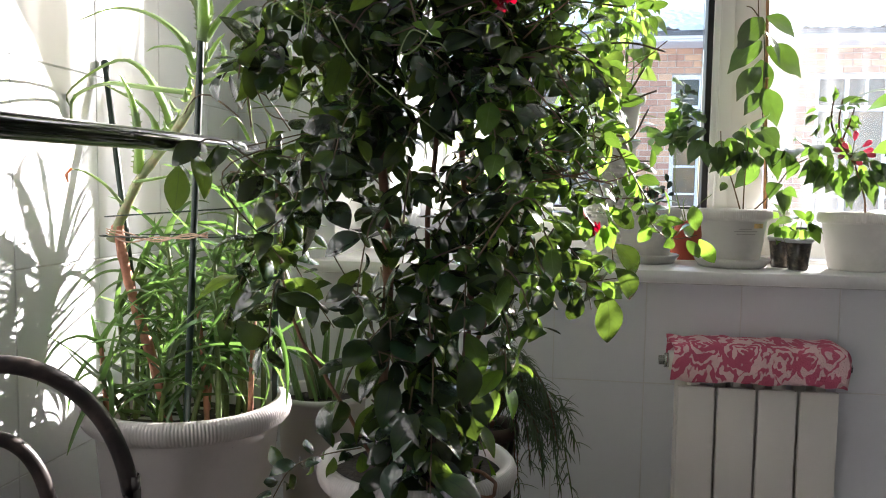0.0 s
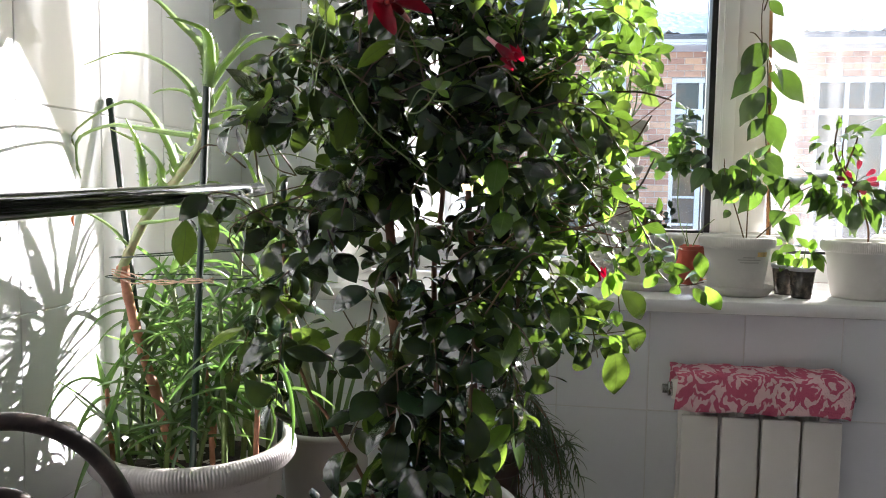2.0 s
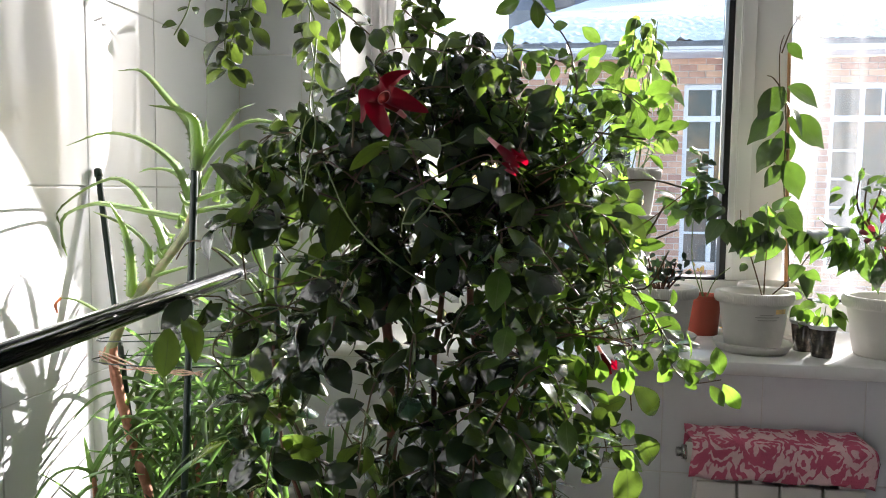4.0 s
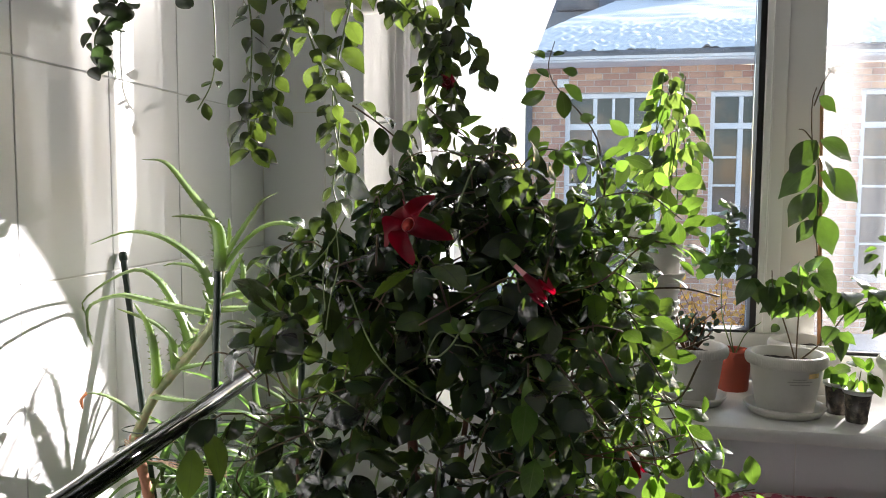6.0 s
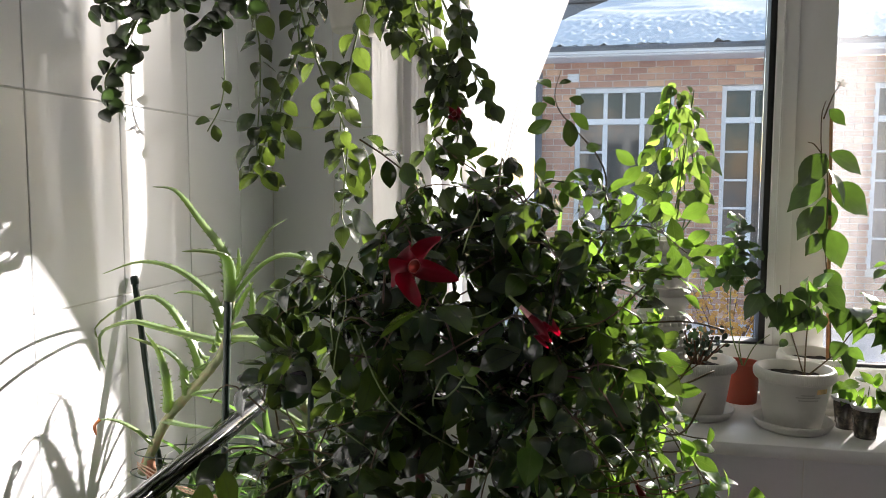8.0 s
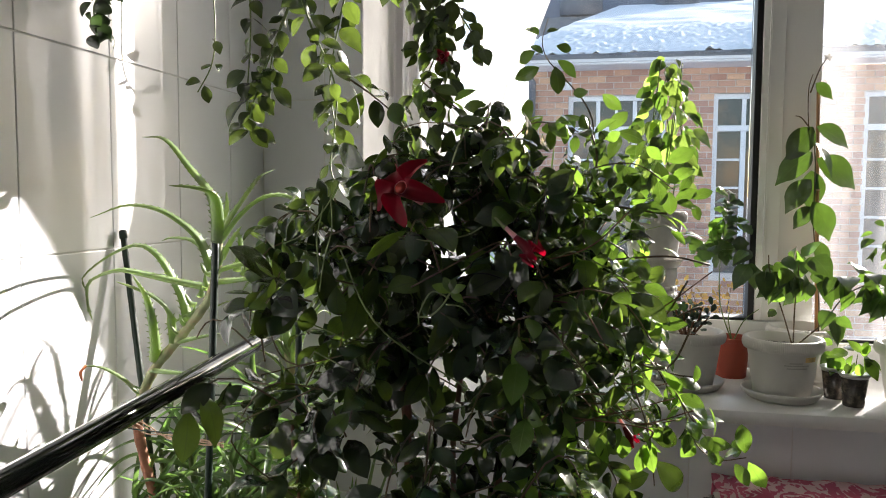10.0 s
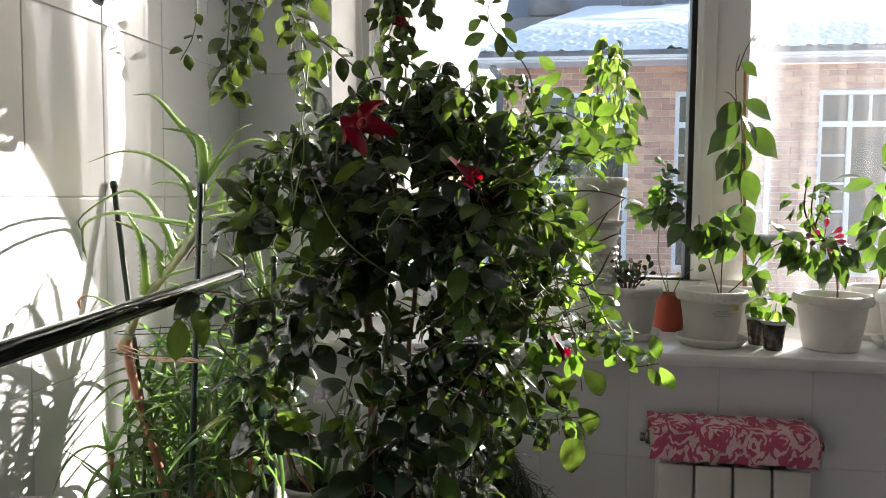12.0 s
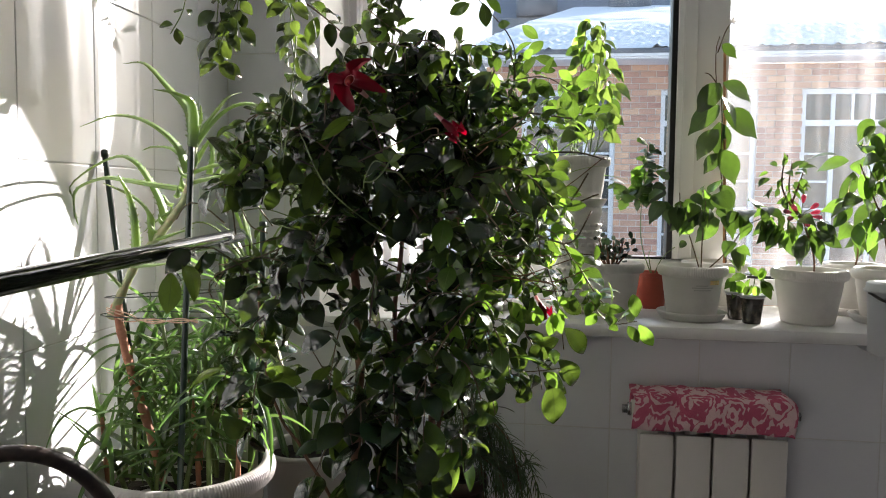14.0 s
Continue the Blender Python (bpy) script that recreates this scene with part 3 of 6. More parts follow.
bar("window_frame", (WIN_L + 0.002, Y0, FB), (WIN_L + 0.06, Y1, WIN_TOP - 0.002))
bar("window_frame", (WIN_L + 0.062, Y0, FB), (WIN_R - 0.07, Y1, FB + 0.07))
bar("window_frame", (WIN_L + 0.062, Y0, WIN_TOP - 0.06), (WIN_R - 0.07, Y1, WIN_TOP - 0.002))
bar("window_frame", (WIN_R - 0.068, Y0, FB), (WIN_R - 0.004, Y1, WIN_TOP - 0.002))
MX0, MX1 = 0.603, 0.687
bar("mullion", (MX0, Y0, FB + 0.072), (MX1, Y1, WIN_TOP - 0.062))
# sash, standing proud of the frame
SY = Y0 - 0.014
bar("sash_rail", (WIN_L + 0.05, SY, FB + 0.055), (MX0 - 0.001, Y1 - 0.01, FB + 0.118))
bar("sash_rail", (WIN_L + 0.05, SY, WIN_TOP - 0.11), (MX0 - 0.001, Y1 - 0.01, WIN_TOP - 0.05))
bar("sash_stile", (WIN_L + 0.05, SY, FB + 0.12), (WIN_L + 0.105, Y1 - 0.01, WIN_TOP - 0.112))
bar("sash_stile", (0.553, SY, FB + 0.12), (MX0 - 0.001, Y1 - 0.01, WIN_TOP - 0.112))
bar("sash_bead", (0.5665, SY - 0.004, FB + 0.12), (0.571, SY + 0.002, WIN_TOP - 0.112), bevel=0.001)
bar("gasket", (0.538, SY + 0.006, FB + 0.12), (0.5528, Y1 - 0.015, WIN_TOP - 0.112), "rubber", 0.002)
bar("gasket", (WIN_L + 0.1052, SY + 0.006, FB + 0.1182), (0.537, Y1 - 0.015, FB + 0.125), "rubber", 0.002)
bar("gasket", (MX1 + 0.001, Y0 + 0.012, FB + 0.0702), (WIN_R - 0.071, Y0 + 0.03, FB + 0.078), "rubber", 0.002)
for nm, a, b, z, mm in (("pane", WIN_L + 0.107, 0.537, FB + 0.126, "glass"), ("pane", MX1 + 0.002, WIN_R - 0.071, FB + 0.079, "glass_streaked")):
    p = Geo()
    p.box((a, Y0 + 0.03, z), (b, Y0 + 0.036, WIN_TOP - 0.113 if mm == "glass" else WIN_TOP - 0.063))
    ob = p.part(nm, MAT[mm], window, smooth=False)
    ob.visible_shadow = False

# sheer curtain drawn left; slant, gap and hidden lower part set to shade the wall
def curtain_sheet(name, left, right, top, bottom, y, folds, parent, mat="voile", deep=1.0):
    gg = Geo()
    nu, nv = 120, 24
    for j in range(nv + 1):
        z = bottom + (top - bottom) * j / nv
        a, b = left(z), right(z)
        for i in range(nu + 1):
            u = i / nu
            fold = deep * 0.014 * math.sin(folds * 6.283 * u + 0.7 * math.sin(3 * z)) + deep * 0.006 * math.sin(folds * 14.1 * u + 2 * z)
            gg.v.append((a + (b - a) * u, y + fold, z))
            gg.uv.append((0, 0))
    gg.f = [(j * (nu + 1) + i, j * (nu + 1) + i + 1, (j + 1) * (nu + 1) + i + 1, (j + 1) * (nu + 1) + i) for j in range(nv) for i in range(nu)]
    return gg.part(name, MAT[mat], parent)


curtain = thing("sheer_curtain", "white sheer curtain gathered at the window side", "curtain", (0, 0, 0))
edge = lambda z: -0.029 + (0.29 if z < 1.563 else 0.38) * (z - 1.563)
curtain_sheet("panel", lambda z: -0.326 + 0.02 * (z - 1.6), lambda z: -0.154 + 0.05 * min(1.0, max(0.0, (1.56 - z) / 0.15)), 2.34, 0.96, 2.24, 4, curtain)
curtain_sheet("panel", lambda z: -0.120, lambda z: max(edge(z), -0.098), 2.34, 0.95, 2.25, 7, curtain, "voile_thin", 0.14)
Geo().tube([(-0.32, 2.245, 2.345), (1.7, 2.245, 2.345)], 0.009, 10).part("curtain_rod", MAT["pvc"], curtain)

# ---------------------------------------------------------------- radiator with its towel
RX, RP, RF = 0.4315, 0.0805, 1.90
radiator = thing("radiator", "cream enamelled sectional radiator under the window sill", "radiator", (0, 0, 0))
for k in range(4):
    a, b = RX + RP * k + 0.0025, RX + RP * (k + 1) - 0.0025
    panel = sharp(Geo().box((a, RF, 0.13), (b, RF + 0.014, 0.662), 0.006).part("section", MAT["metal_white"], radiator), 35)
    for nm, lo, hi, bv in (("fin", (a + 0.028, RF + 0.0145, 0.15), (b - 0.028, RF + 0.0655, 0.70), 0.004), ("back_panel", (a + 0.004, RF + 0.066, 0.14), (b - 0.004, RF + 0.078, 0.66), 0.004),
                           ("neck", (a + 0.03, RF + 0.004, 0.6625), (b - 0.03, RF + 0.0142, 0.70), 0.003)):
        sharp(Geo().box(lo, hi, bv).part(nm, MAT["metal_white"], panel), 35)
for z in (0.17, 0.705):
    Geo().tube([(RX - 0.012, RF + 0.045, z), (RX + 4 * RP + 0.012, RF + 0.045, z)], 0.021, 16).part("header", MAT["metal_white"], radiator)
for x, s in ((RX - 0.012, -1), (RX + 4 * RP + 0.012, 1)):
    Geo().tube([(x, RF + 0.045, 0.705), (x + s * 0.008, RF + 0.045, 0.705), (x + s * 0.009, RF + 0.045, 0.705), (x + s * 0.02, RF + 0.045, 0.705)],
               [0.017, 0.017, 0.011, 0.011], 6).part("end_plug", MAT["chrome"], radiator)
Geo().box((RX + 0.03, RF + 0.079, 0.6), (RX + 0.29, 1.999, 0.63), 0.002).part("wall_bracket", MAT["metal_white"], radiator)

g = Geo()
nu, nv = 60, 26
path = [(1.995 - 0.02, 0.69), (1.985, 0.735), (1.975, 0.754), (1.94, 0.761), (1.90, 0.758), (1.886, 0.748), (1.882, 0.72), (1.880, 0.677)]
pc = curve([(0, y, z) for y, z in path], nv + 1)
for j, p in enumerate(pc):
    for i in range(nu + 1):
        u = i / nu
        sag = 0.0022 * math.sin(17 * u + j * 0.3) + 0.0015 * math.sin(41 * u)
        x = 0.417 + 0.004 * math.sin(j * 0.4) + (0.338 + 0.006 * math.sin(0.25 * j + 2)) * u
        roll_end = 0.004 * max(0.0, (u - 0.93) / 0.07) ** 2 if j > 8 else 0
        g.v.append((x, p.y - sag - (0.004 if j > nv * 0.6 else 0), p.z + sag - roll_end + 0.002 * u))
        g.uv.append((u * 0.34 * 1.0, j / nv * 0.17))
g.uv = [(a + 0.001, b + 0.001) for a, b in g.uv]
g.f = [(j * (nu + 1) + i, (j + 1) * (nu + 1) + i, (j + 1) * (nu + 1) + i + 1, j * (nu + 1) + i + 1) for j in range(nv) for i in range(nu)]
towel = g.part("towel", MAT["towel"])
sol = towel.modifiers.new("thickness", "SOLIDIFY")
sol.thickness = 0.006
tagged(towel, "folded pink and white rose-patterned terry towel over the radiator", "towel")


# ---------------------------------------------------------------- pots
def pot_profile(r, h, lip=0.009, band=0.022, taper=0.70, wall=0.003):
    """Tapered body under a rolled rim: foot, belly, the roll from below to its top, the inner wall."""
    neck = r - lip
    return [(r * taper * 0.96, 0.0), (r * taper, 0.004), (r * taper + (neck - r * taper) * 0.45, h * 0.35), (neck - 0.001, h - band - 0.003), (neck + 0.001, h - band - 0.001),
            (neck + lip * 0.55, h - band), (r - lip * 0.12, h - band * 0.80), (r, h - band * 0.52), (r - lip * 0.10, h - band * 0.24), (r - lip * 0.45, h - band * 0.05),
            (r - lip * 0.75, h), (neck - wall, h - 0.002), (neck - wall - 0.004, h - band), (r * (taper + 0.1), h - max(0.03, band + 0.008)), (r * (taper + 0.1), h - max(0.034, band + 0.012))]


def flower_pot(at, r, h, label, mat="pot", saucer=0.0, soil=0.022, fluted=True, group="", name="flower_pot", seg=64, band=0.024, taper=0.70, lip=0.009):
    x, y, z = at
    t = thing(name, label, "flower pot", at, group)
    lift = 0.006 if saucer else 0.0
    profile = pot_profile(r, h - lift, lip, band, taper)
    if mat == "orange":
        hh = h - lift
        profile = [(r * 0.84, 0.0), (r * 0.86, 0.003), (r * 0.96, hh - 0.0105), (r, hh - 0.010), (r * 1.01, hh - 0.001), (r * 0.98, hh), (r * 0.94, hh - 0.002), (r * 0.90, hh - 0.024), (r * 0.88, hh - 0.03)]
    Geo().lathe(profile, (0, 0, lift), (840 if mat == "pot_greyish" else 560) if fluted else seg, ribs=(190 if mat == "pot_greyish" else 130) if fluted else 0,
                rib_depth=0.0022 if mat == "pot_greyish" else 0.0015, rib_span=(5, 9)).part("body", MAT[mat], t)
    if mat == "orange":
        for child in t.children:
            sharp(child, 30)
    sg = Geo()
    rs = r * 0.88
    rings = 7
    sg.v.append((0, 0, h - soil + 0.004))
    for i in range(1, rings + 1):
        for k in range(28):
            a = 6.2832 * k / 28
            sg.v.append((rs * i / rings * math.cos(a), rs * i / rings * math.sin(a), h - soil + 0.004 * noise.noise((x * 9 + 5 * i * math.cos(a) / 3, y * 7 + 5 * i * math.sin(a) / 3, 1)) + 0.003 * rng.uniform(-1, 1)))
    sg.f = [(0, 1 + k, 1 + (k + 1) % 28) for k in range(28)]
    sg.f += [(1 + i * 28 + k, 1 + (i + 1) * 28 + k, 1 + (i + 1) * 28 + (k + 1) % 28, 1 + i * 28 + (k + 1) % 28) for i in range(rings - 1) for k in range(28)]
    sg.uv = [(0, 0)] * len(sg.v)
    sg.part("soil", MAT["soil"], t)
    if saucer:
        Geo().lathe([(saucer * 0.80, 0.0), (saucer * 0.86, 0.002), (saucer * 0.97, 0.014), (saucer, 0.019), (saucer - 0.002, 0.021), (saucer - 0.005, 0.019),
                     (saucer * 0.84, 0.0055), (0.0, 0.0052)], (0, 0, 0), 64).part("saucer", MAT[mat], t)
    return t


ROW = "pots along the window sill"
pot_a = flower_pot((0.565, 2.060, SILL), 0.080, 0.129, "ribbed off-white plastic pot with a faded sticker on a saucer", saucer=0.081, group=ROW)
# sticker and its unreadable print
def sticker(parent, r0, z, a0, a1, h, mat, name, lift=0.0008):
    gg = Geo()
    for i in range(9):
        a = radians(a0 + (a1 - a0) * i / 8)
        for zz in (z, z + h):
            rr = r0(zz) + lift
            gg.v.append((rr * math.cos(a), rr * math.sin(a), zz))
    gg.f = [(2 * i, 2 * i + 2, 2 * i + 3, 2 * i + 1) for i in range(8)]
    gg.uv = [(0, 0)] * len(gg.v)
    return gg.part(name, MAT[mat], parent)


body_r = lambda z: 0.0644 + (0.0706 - 0.0644) * (z - 0.043) / (0.101 - 0.043) + 0.0006
sticker(pot_a, body_r, 0.088, -66, -44, 0.010, "label", "sticker")
for zz, a0, a1 in ((0.080, -100, -58), (0.074, -96, -62), (0.085, -92, -70)):
    sticker(pot_a, body_r, zz, a0, a1, 0.0022, "bar", "print_line")
flower_pot((0.645, 2.218, SILL), 0.081, 0.128, "off-white plastic pot with a bamboo cane behind the others", saucer=0.082, group=ROW)
flower_pot((0.828, 2.060, SILL), 0.084, 0.126, "off-white plastic pot with a ribbed rim standing on the sill", group=ROW)
flower_pot((1.018, 2.095, SILL), 0.083, 0.128, "smooth off-white plastic pot on a saucer", saucer=0.086, fluted=False, group=ROW)
flower_pot((0.985, 2.232, SILL), 0.074, 0.128, "off-white plastic pot near the glass", saucer=0.080, fluted=False, group=ROW)
flower_pot((0.378, 2.110, SILL), 0.080, 0.128, "off-white plastic pot with a jade plant on a saucer", saucer=0.080, group=ROW)
flower_pot((0.490, 2.240, SILL), 0.043, 0.094, "small terracotta-orange plastic pot", mat="orange", fluted=False, group=ROW, seg=40, band=0.006, taper=0.70)
# textured pedestal planter with a pot on top
pedestal = thing("pedestal_planter", "upturned white planter with a woven relief used as a stand", "planter", (0.300, 2.130, SILL))
g = Geo().lathe([(0.058, 0.0), (0.058, 0.008), (0.0545, 0.012), (0.0505, 0.235), (0.054, 0.24), (0.054, 0.262), (0.0, 0.263)], seg=64)
g.part("body", MAT["pot"], pedestal)
lump = Geo().box((-0.0066, -0.0045, -0.0045), (0.0066, 0.0045, 0.0045), 0.003)
lump_mesh = mesh_of("weave_knot", lump.v, lump.f, MAT["pot"], True)
for j in range(13):
    for k in range(20):
        a = 6.2832 * (k + 0.5 * (j % 2)) / 20
        zz = 0.026 + 0.016 * j
        r = 0.0545 - 0.004 * (zz - 0.012) / 0.223
        put("weave_knot", lump_mesh, pedestal, "", pose(r * math.cos(a), r * math.sin(a), zz, 0, 0, math.degrees(a) + 90))
flower_pot((0.300, 2.130, SILL + 0.263), 0.072, 0.125, "off-white plastic pot on a saucer on the woven planter", saucer=0.066, group=ROW)


def cup(at, label):
    t = thing("seedling_cup", label, "cup", at, "seedling cups")
    Geo().lathe([(0.0198, 0.0), (0.0204, 0.002), (0.0214, 0.012), (0.0206, 0.013), (0.0258, 0.055), (0.0276, 0.064), (0.0294, 0.065), (0.0286, 0.067), (0.0266, 0.065), (0.024, 0.05), (0.0, 0.049)], seg=32).part("cup_body", MAT["clear_plastic"], t)
    Geo().lathe([(0.0265, 0.0585), (0.0295, 0.0635), (0.03, 0.0655), (0.0286, 0.0675), (0.0266, 0.066)], seg=32).part("rim", MAT["tub"], t)
    return t


cup((0.694, 2.022, SILL), "small dark plastic cup of soil with a pepper seedling")
cup((0.674, 2.080, SILL), "small dark plastic cup of soil behind another")

# milky tub with a lid, hung from the sill's edge
tub = thing("plastic_tub", "milky plastic tub with a lid hung at the sill edge", "tub", (0.930, 1.870, 0.868))
Geo().lathe([(0.036, 0.0), (0.038, 0.002), (0.0445, 0.128), (0.047, 0.130), (0.047, 0.134), (0.0455, 0.135)], seg=40).part("body", MAT["tub"], tub)
Geo().lathe([(0.0475, 0.128), (0.050, 0.129), (0.0505, 0.133), (0.047, 0.137), (0.0465, 0.146), (0.044, 0.149), (0.0, 0.150)], seg=40).part("lid", MAT["tub"], tub)
Geo().tube(curve([(-0.046, -0.01, 0.128), (-0.03, -0.045, 0.115), (0.0, -0.053, 0.108), (0.03, -0.045, 0.115), (0.046, -0.01, 0.128)], 14), 0.003, 8).part("handle", MAT["black_satin"], tub)
Geo().box((-0.012, -0.03, -0.012), (0.03, 0.128, 0.0), 0.003).part("bracket", MAT["tub"], tub)

# ---------------------------------------------------------------- floor pots on a low bench
bench = thing("plant_bench", "plain low wooden bench under the large pots", "bench", (0, 0, 0))
Geo().box((-0.555, 1.10, 0.365), (0.36, 1.78, 0.395), 0.003).part("top", MAT["wood"], bench)
for x in (-0.53, 0.30):
    for y in (1.13, 1.72):
        Geo().box((x, y, 0.0), (x + 0.04, y + 0.04, 0.364), 0.002).part("leg", MAT["wood"], bench)
BZ = 0.395
BIG = "large floor pots"
flower_pot((-0.374, 1.362, BZ), 0.152, 0.342, "large greyish white plastic pot with a rope-ribbed rim", mat="pot_greyish", group=BIG, seg=96, band=0.034, soil=0.045, lip=0.017)
flower_pot((-0.002, 1.275, BZ), 0.133, 0.302, "large greyish white plastic pot with a rope-ribbed rim", mat="pot_greyish", group=BIG, seg=96, band=0.030, soil=0.022, lip=0.014)
flower_pot((-0.245, 1.625, BZ), 0.090, 0.292, "tall smooth white plastic pot", mat="pot_greyish", group=BIG, fluted=False, band=0.012)
flower_pot((0.060, 1.640, BZ), 0.060, 0.245, "brown plastic pot with a trailing narrow-leaved plant", mat="brown", group=BIG, fluted=False)

# ---------------------------------------------------------------- handrail and chair
rail = thing("handrail", "glossy black round handrail running into the leaves", "handrail", (0, 0, 0))
r0, r1 = Vector((-0.200, -0.3, 1.073)), Vector((-0.286, 1.40, 1.116))
RAIL = curve([r0, r0.lerp(r1, 0.3), r0.lerp(r1, 0.6), r1], 30)
Geo().tube(RAIL, 0.0117, 28).part("tube", MAT["black_gloss"], rail)
for f in (0.02, 0.17):
    p = r0.lerp(r1, f)
    Geo().tube([p, (p.x, p.y, 0.4), (p.x, p.y, 0.0)], 0.012, 14).part("post", MAT["black_gloss"], rail)

chair = thing("chair", "black tubular metal chair with a double hoop back", "chair", (0, 0, 0))
HC, HU = Vector((-0.440, 1.02, 0.0)), Vector((0.66, 0.55, 0)).normalized()


def hoop(half, top, spring, base, lean=0.0):
    pts = []
    for i in range(25):
        a = math.pi * i / 24
        pts.append(HC + HU * (half * math.cos(a)) + Vector((0, 0, spring + (top - spring) * math.sin(a))))
    return [HC + HU * half + Vector((0, 0, base))] + pts + [HC - HU * half + Vector((0, 0, base))]


Geo().tube(curve(hoop(0.150, 0.858, 0.655, 0.0), 70), 0.0105, 16).part("back_hoop", MAT["black_satin"], chair)
Geo().tube(curve(hoop(0.062, 0.775, 0.665, 0.44), 60), 0.0085, 14).part("inner_hoop", MAT["black_satin"], chair)
seat_at = HC + Vector((0.17, -0.20, 0.445))
Geo().lathe([(0.0, -0.012), (0.15, -0.012), (0.17, 0.0), (0.165, 0.018), (0.12, 0.028), (0.0, 0.03)], seat_at, 40).part("seat", MAT["black_satin"], chair)
for dx, dy in ((0.13, -0.10), (-0.0, -0.16)):
    Geo().tube([seat_at + Vector((dx, dy, -0.01)), seat_at + Vector((dx * 1.2, dy * 1.2, -0.445))], 0.010, 12).part("leg", MAT["black_satin"], chair)


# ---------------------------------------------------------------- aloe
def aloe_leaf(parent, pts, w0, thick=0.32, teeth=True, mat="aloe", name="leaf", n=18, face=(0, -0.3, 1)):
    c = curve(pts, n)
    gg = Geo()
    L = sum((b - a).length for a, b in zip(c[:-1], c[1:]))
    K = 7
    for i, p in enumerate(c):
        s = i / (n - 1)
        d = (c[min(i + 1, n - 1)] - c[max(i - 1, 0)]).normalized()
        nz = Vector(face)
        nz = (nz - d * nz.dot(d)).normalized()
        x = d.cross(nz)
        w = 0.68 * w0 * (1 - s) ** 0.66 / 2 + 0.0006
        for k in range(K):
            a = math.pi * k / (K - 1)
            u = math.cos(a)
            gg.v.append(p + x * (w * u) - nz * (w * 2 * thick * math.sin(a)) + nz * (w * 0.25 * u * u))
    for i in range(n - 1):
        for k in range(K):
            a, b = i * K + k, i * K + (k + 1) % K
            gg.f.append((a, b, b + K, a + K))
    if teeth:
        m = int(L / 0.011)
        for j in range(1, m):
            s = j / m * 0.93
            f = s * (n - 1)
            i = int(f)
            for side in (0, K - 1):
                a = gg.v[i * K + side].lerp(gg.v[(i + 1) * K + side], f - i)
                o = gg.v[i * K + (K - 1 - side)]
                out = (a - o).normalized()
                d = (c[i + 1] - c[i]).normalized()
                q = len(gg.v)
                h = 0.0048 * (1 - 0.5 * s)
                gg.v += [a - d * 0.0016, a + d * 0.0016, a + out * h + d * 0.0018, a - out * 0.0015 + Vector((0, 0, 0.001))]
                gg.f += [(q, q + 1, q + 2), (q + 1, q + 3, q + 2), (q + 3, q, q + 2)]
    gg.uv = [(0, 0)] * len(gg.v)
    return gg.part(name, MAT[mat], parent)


aloe = thing("aloe_plant", "tall tree aloe with toothed arching leaves and a bare brown stem", "aloe plant", (-0.382, 1.362, BZ + 0.27))
O = Vector((-0.382, 1.362, BZ + 0.27))


def rel(pts):
    return [Vector(p) - O for p in pts]


Geo().tube(curve(rel([(-0.405, 1.365, 0.66), (-0.43, 1.37, 0.76), (-0.468, 1.375, 0.87), (-0.492, 1.378, 0.955), (-0.497, 1.378, 0.995), (-0.509, 1.378, 0.972)]), 32),
           [0.0078 - 0.00003 * i + 0.0010 * (i % 3 == 0) for i in range(32)], 10).part("bare_stem", MAT["aloe_bark"], aloe, "peeling reddish brown bare stem")
Geo().tube(curve(rel([(-0.509, 1.378, 0.972), (-0.483, 1.375, 1.022), (-0.454, 1.365, 1.066), (-0.414, 1.352, 1.106), (-0.376, 1.335, 1.142), (-0.338, 1.315, 1.182), (-0.320, 1.300, 1.226), (-0.314, 1.292, 1.261)]), 34),
           [0.0074 - 0.00006 * i + 0.0010 * (i % 4 == 0) for i in range(34)], 10).part("upper_stem", MAT["aloe_stem"], aloe, "pale ringed upper stem")
# leaves placed to fit the camera's view, each from base on the stem to tip, with width
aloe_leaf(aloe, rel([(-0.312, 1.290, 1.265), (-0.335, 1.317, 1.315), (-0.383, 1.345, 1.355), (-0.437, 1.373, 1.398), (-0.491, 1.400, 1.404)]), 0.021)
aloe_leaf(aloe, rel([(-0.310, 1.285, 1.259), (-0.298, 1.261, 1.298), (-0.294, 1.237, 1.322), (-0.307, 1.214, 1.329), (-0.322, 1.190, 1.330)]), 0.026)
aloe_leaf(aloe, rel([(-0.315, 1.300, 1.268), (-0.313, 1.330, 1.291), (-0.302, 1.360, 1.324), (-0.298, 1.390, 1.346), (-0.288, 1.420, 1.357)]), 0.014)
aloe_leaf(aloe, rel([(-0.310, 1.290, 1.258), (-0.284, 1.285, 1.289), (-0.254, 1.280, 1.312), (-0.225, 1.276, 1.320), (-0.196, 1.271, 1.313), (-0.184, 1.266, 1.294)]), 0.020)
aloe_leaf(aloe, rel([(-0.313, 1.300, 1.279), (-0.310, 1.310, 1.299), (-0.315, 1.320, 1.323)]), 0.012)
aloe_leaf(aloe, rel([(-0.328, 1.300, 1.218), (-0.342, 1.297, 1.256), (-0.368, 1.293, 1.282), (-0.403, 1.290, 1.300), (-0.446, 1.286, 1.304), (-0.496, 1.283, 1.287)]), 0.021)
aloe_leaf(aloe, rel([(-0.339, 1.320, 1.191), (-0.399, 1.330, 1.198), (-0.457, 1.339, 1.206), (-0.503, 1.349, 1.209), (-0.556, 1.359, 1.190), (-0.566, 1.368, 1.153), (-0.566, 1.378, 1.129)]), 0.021)
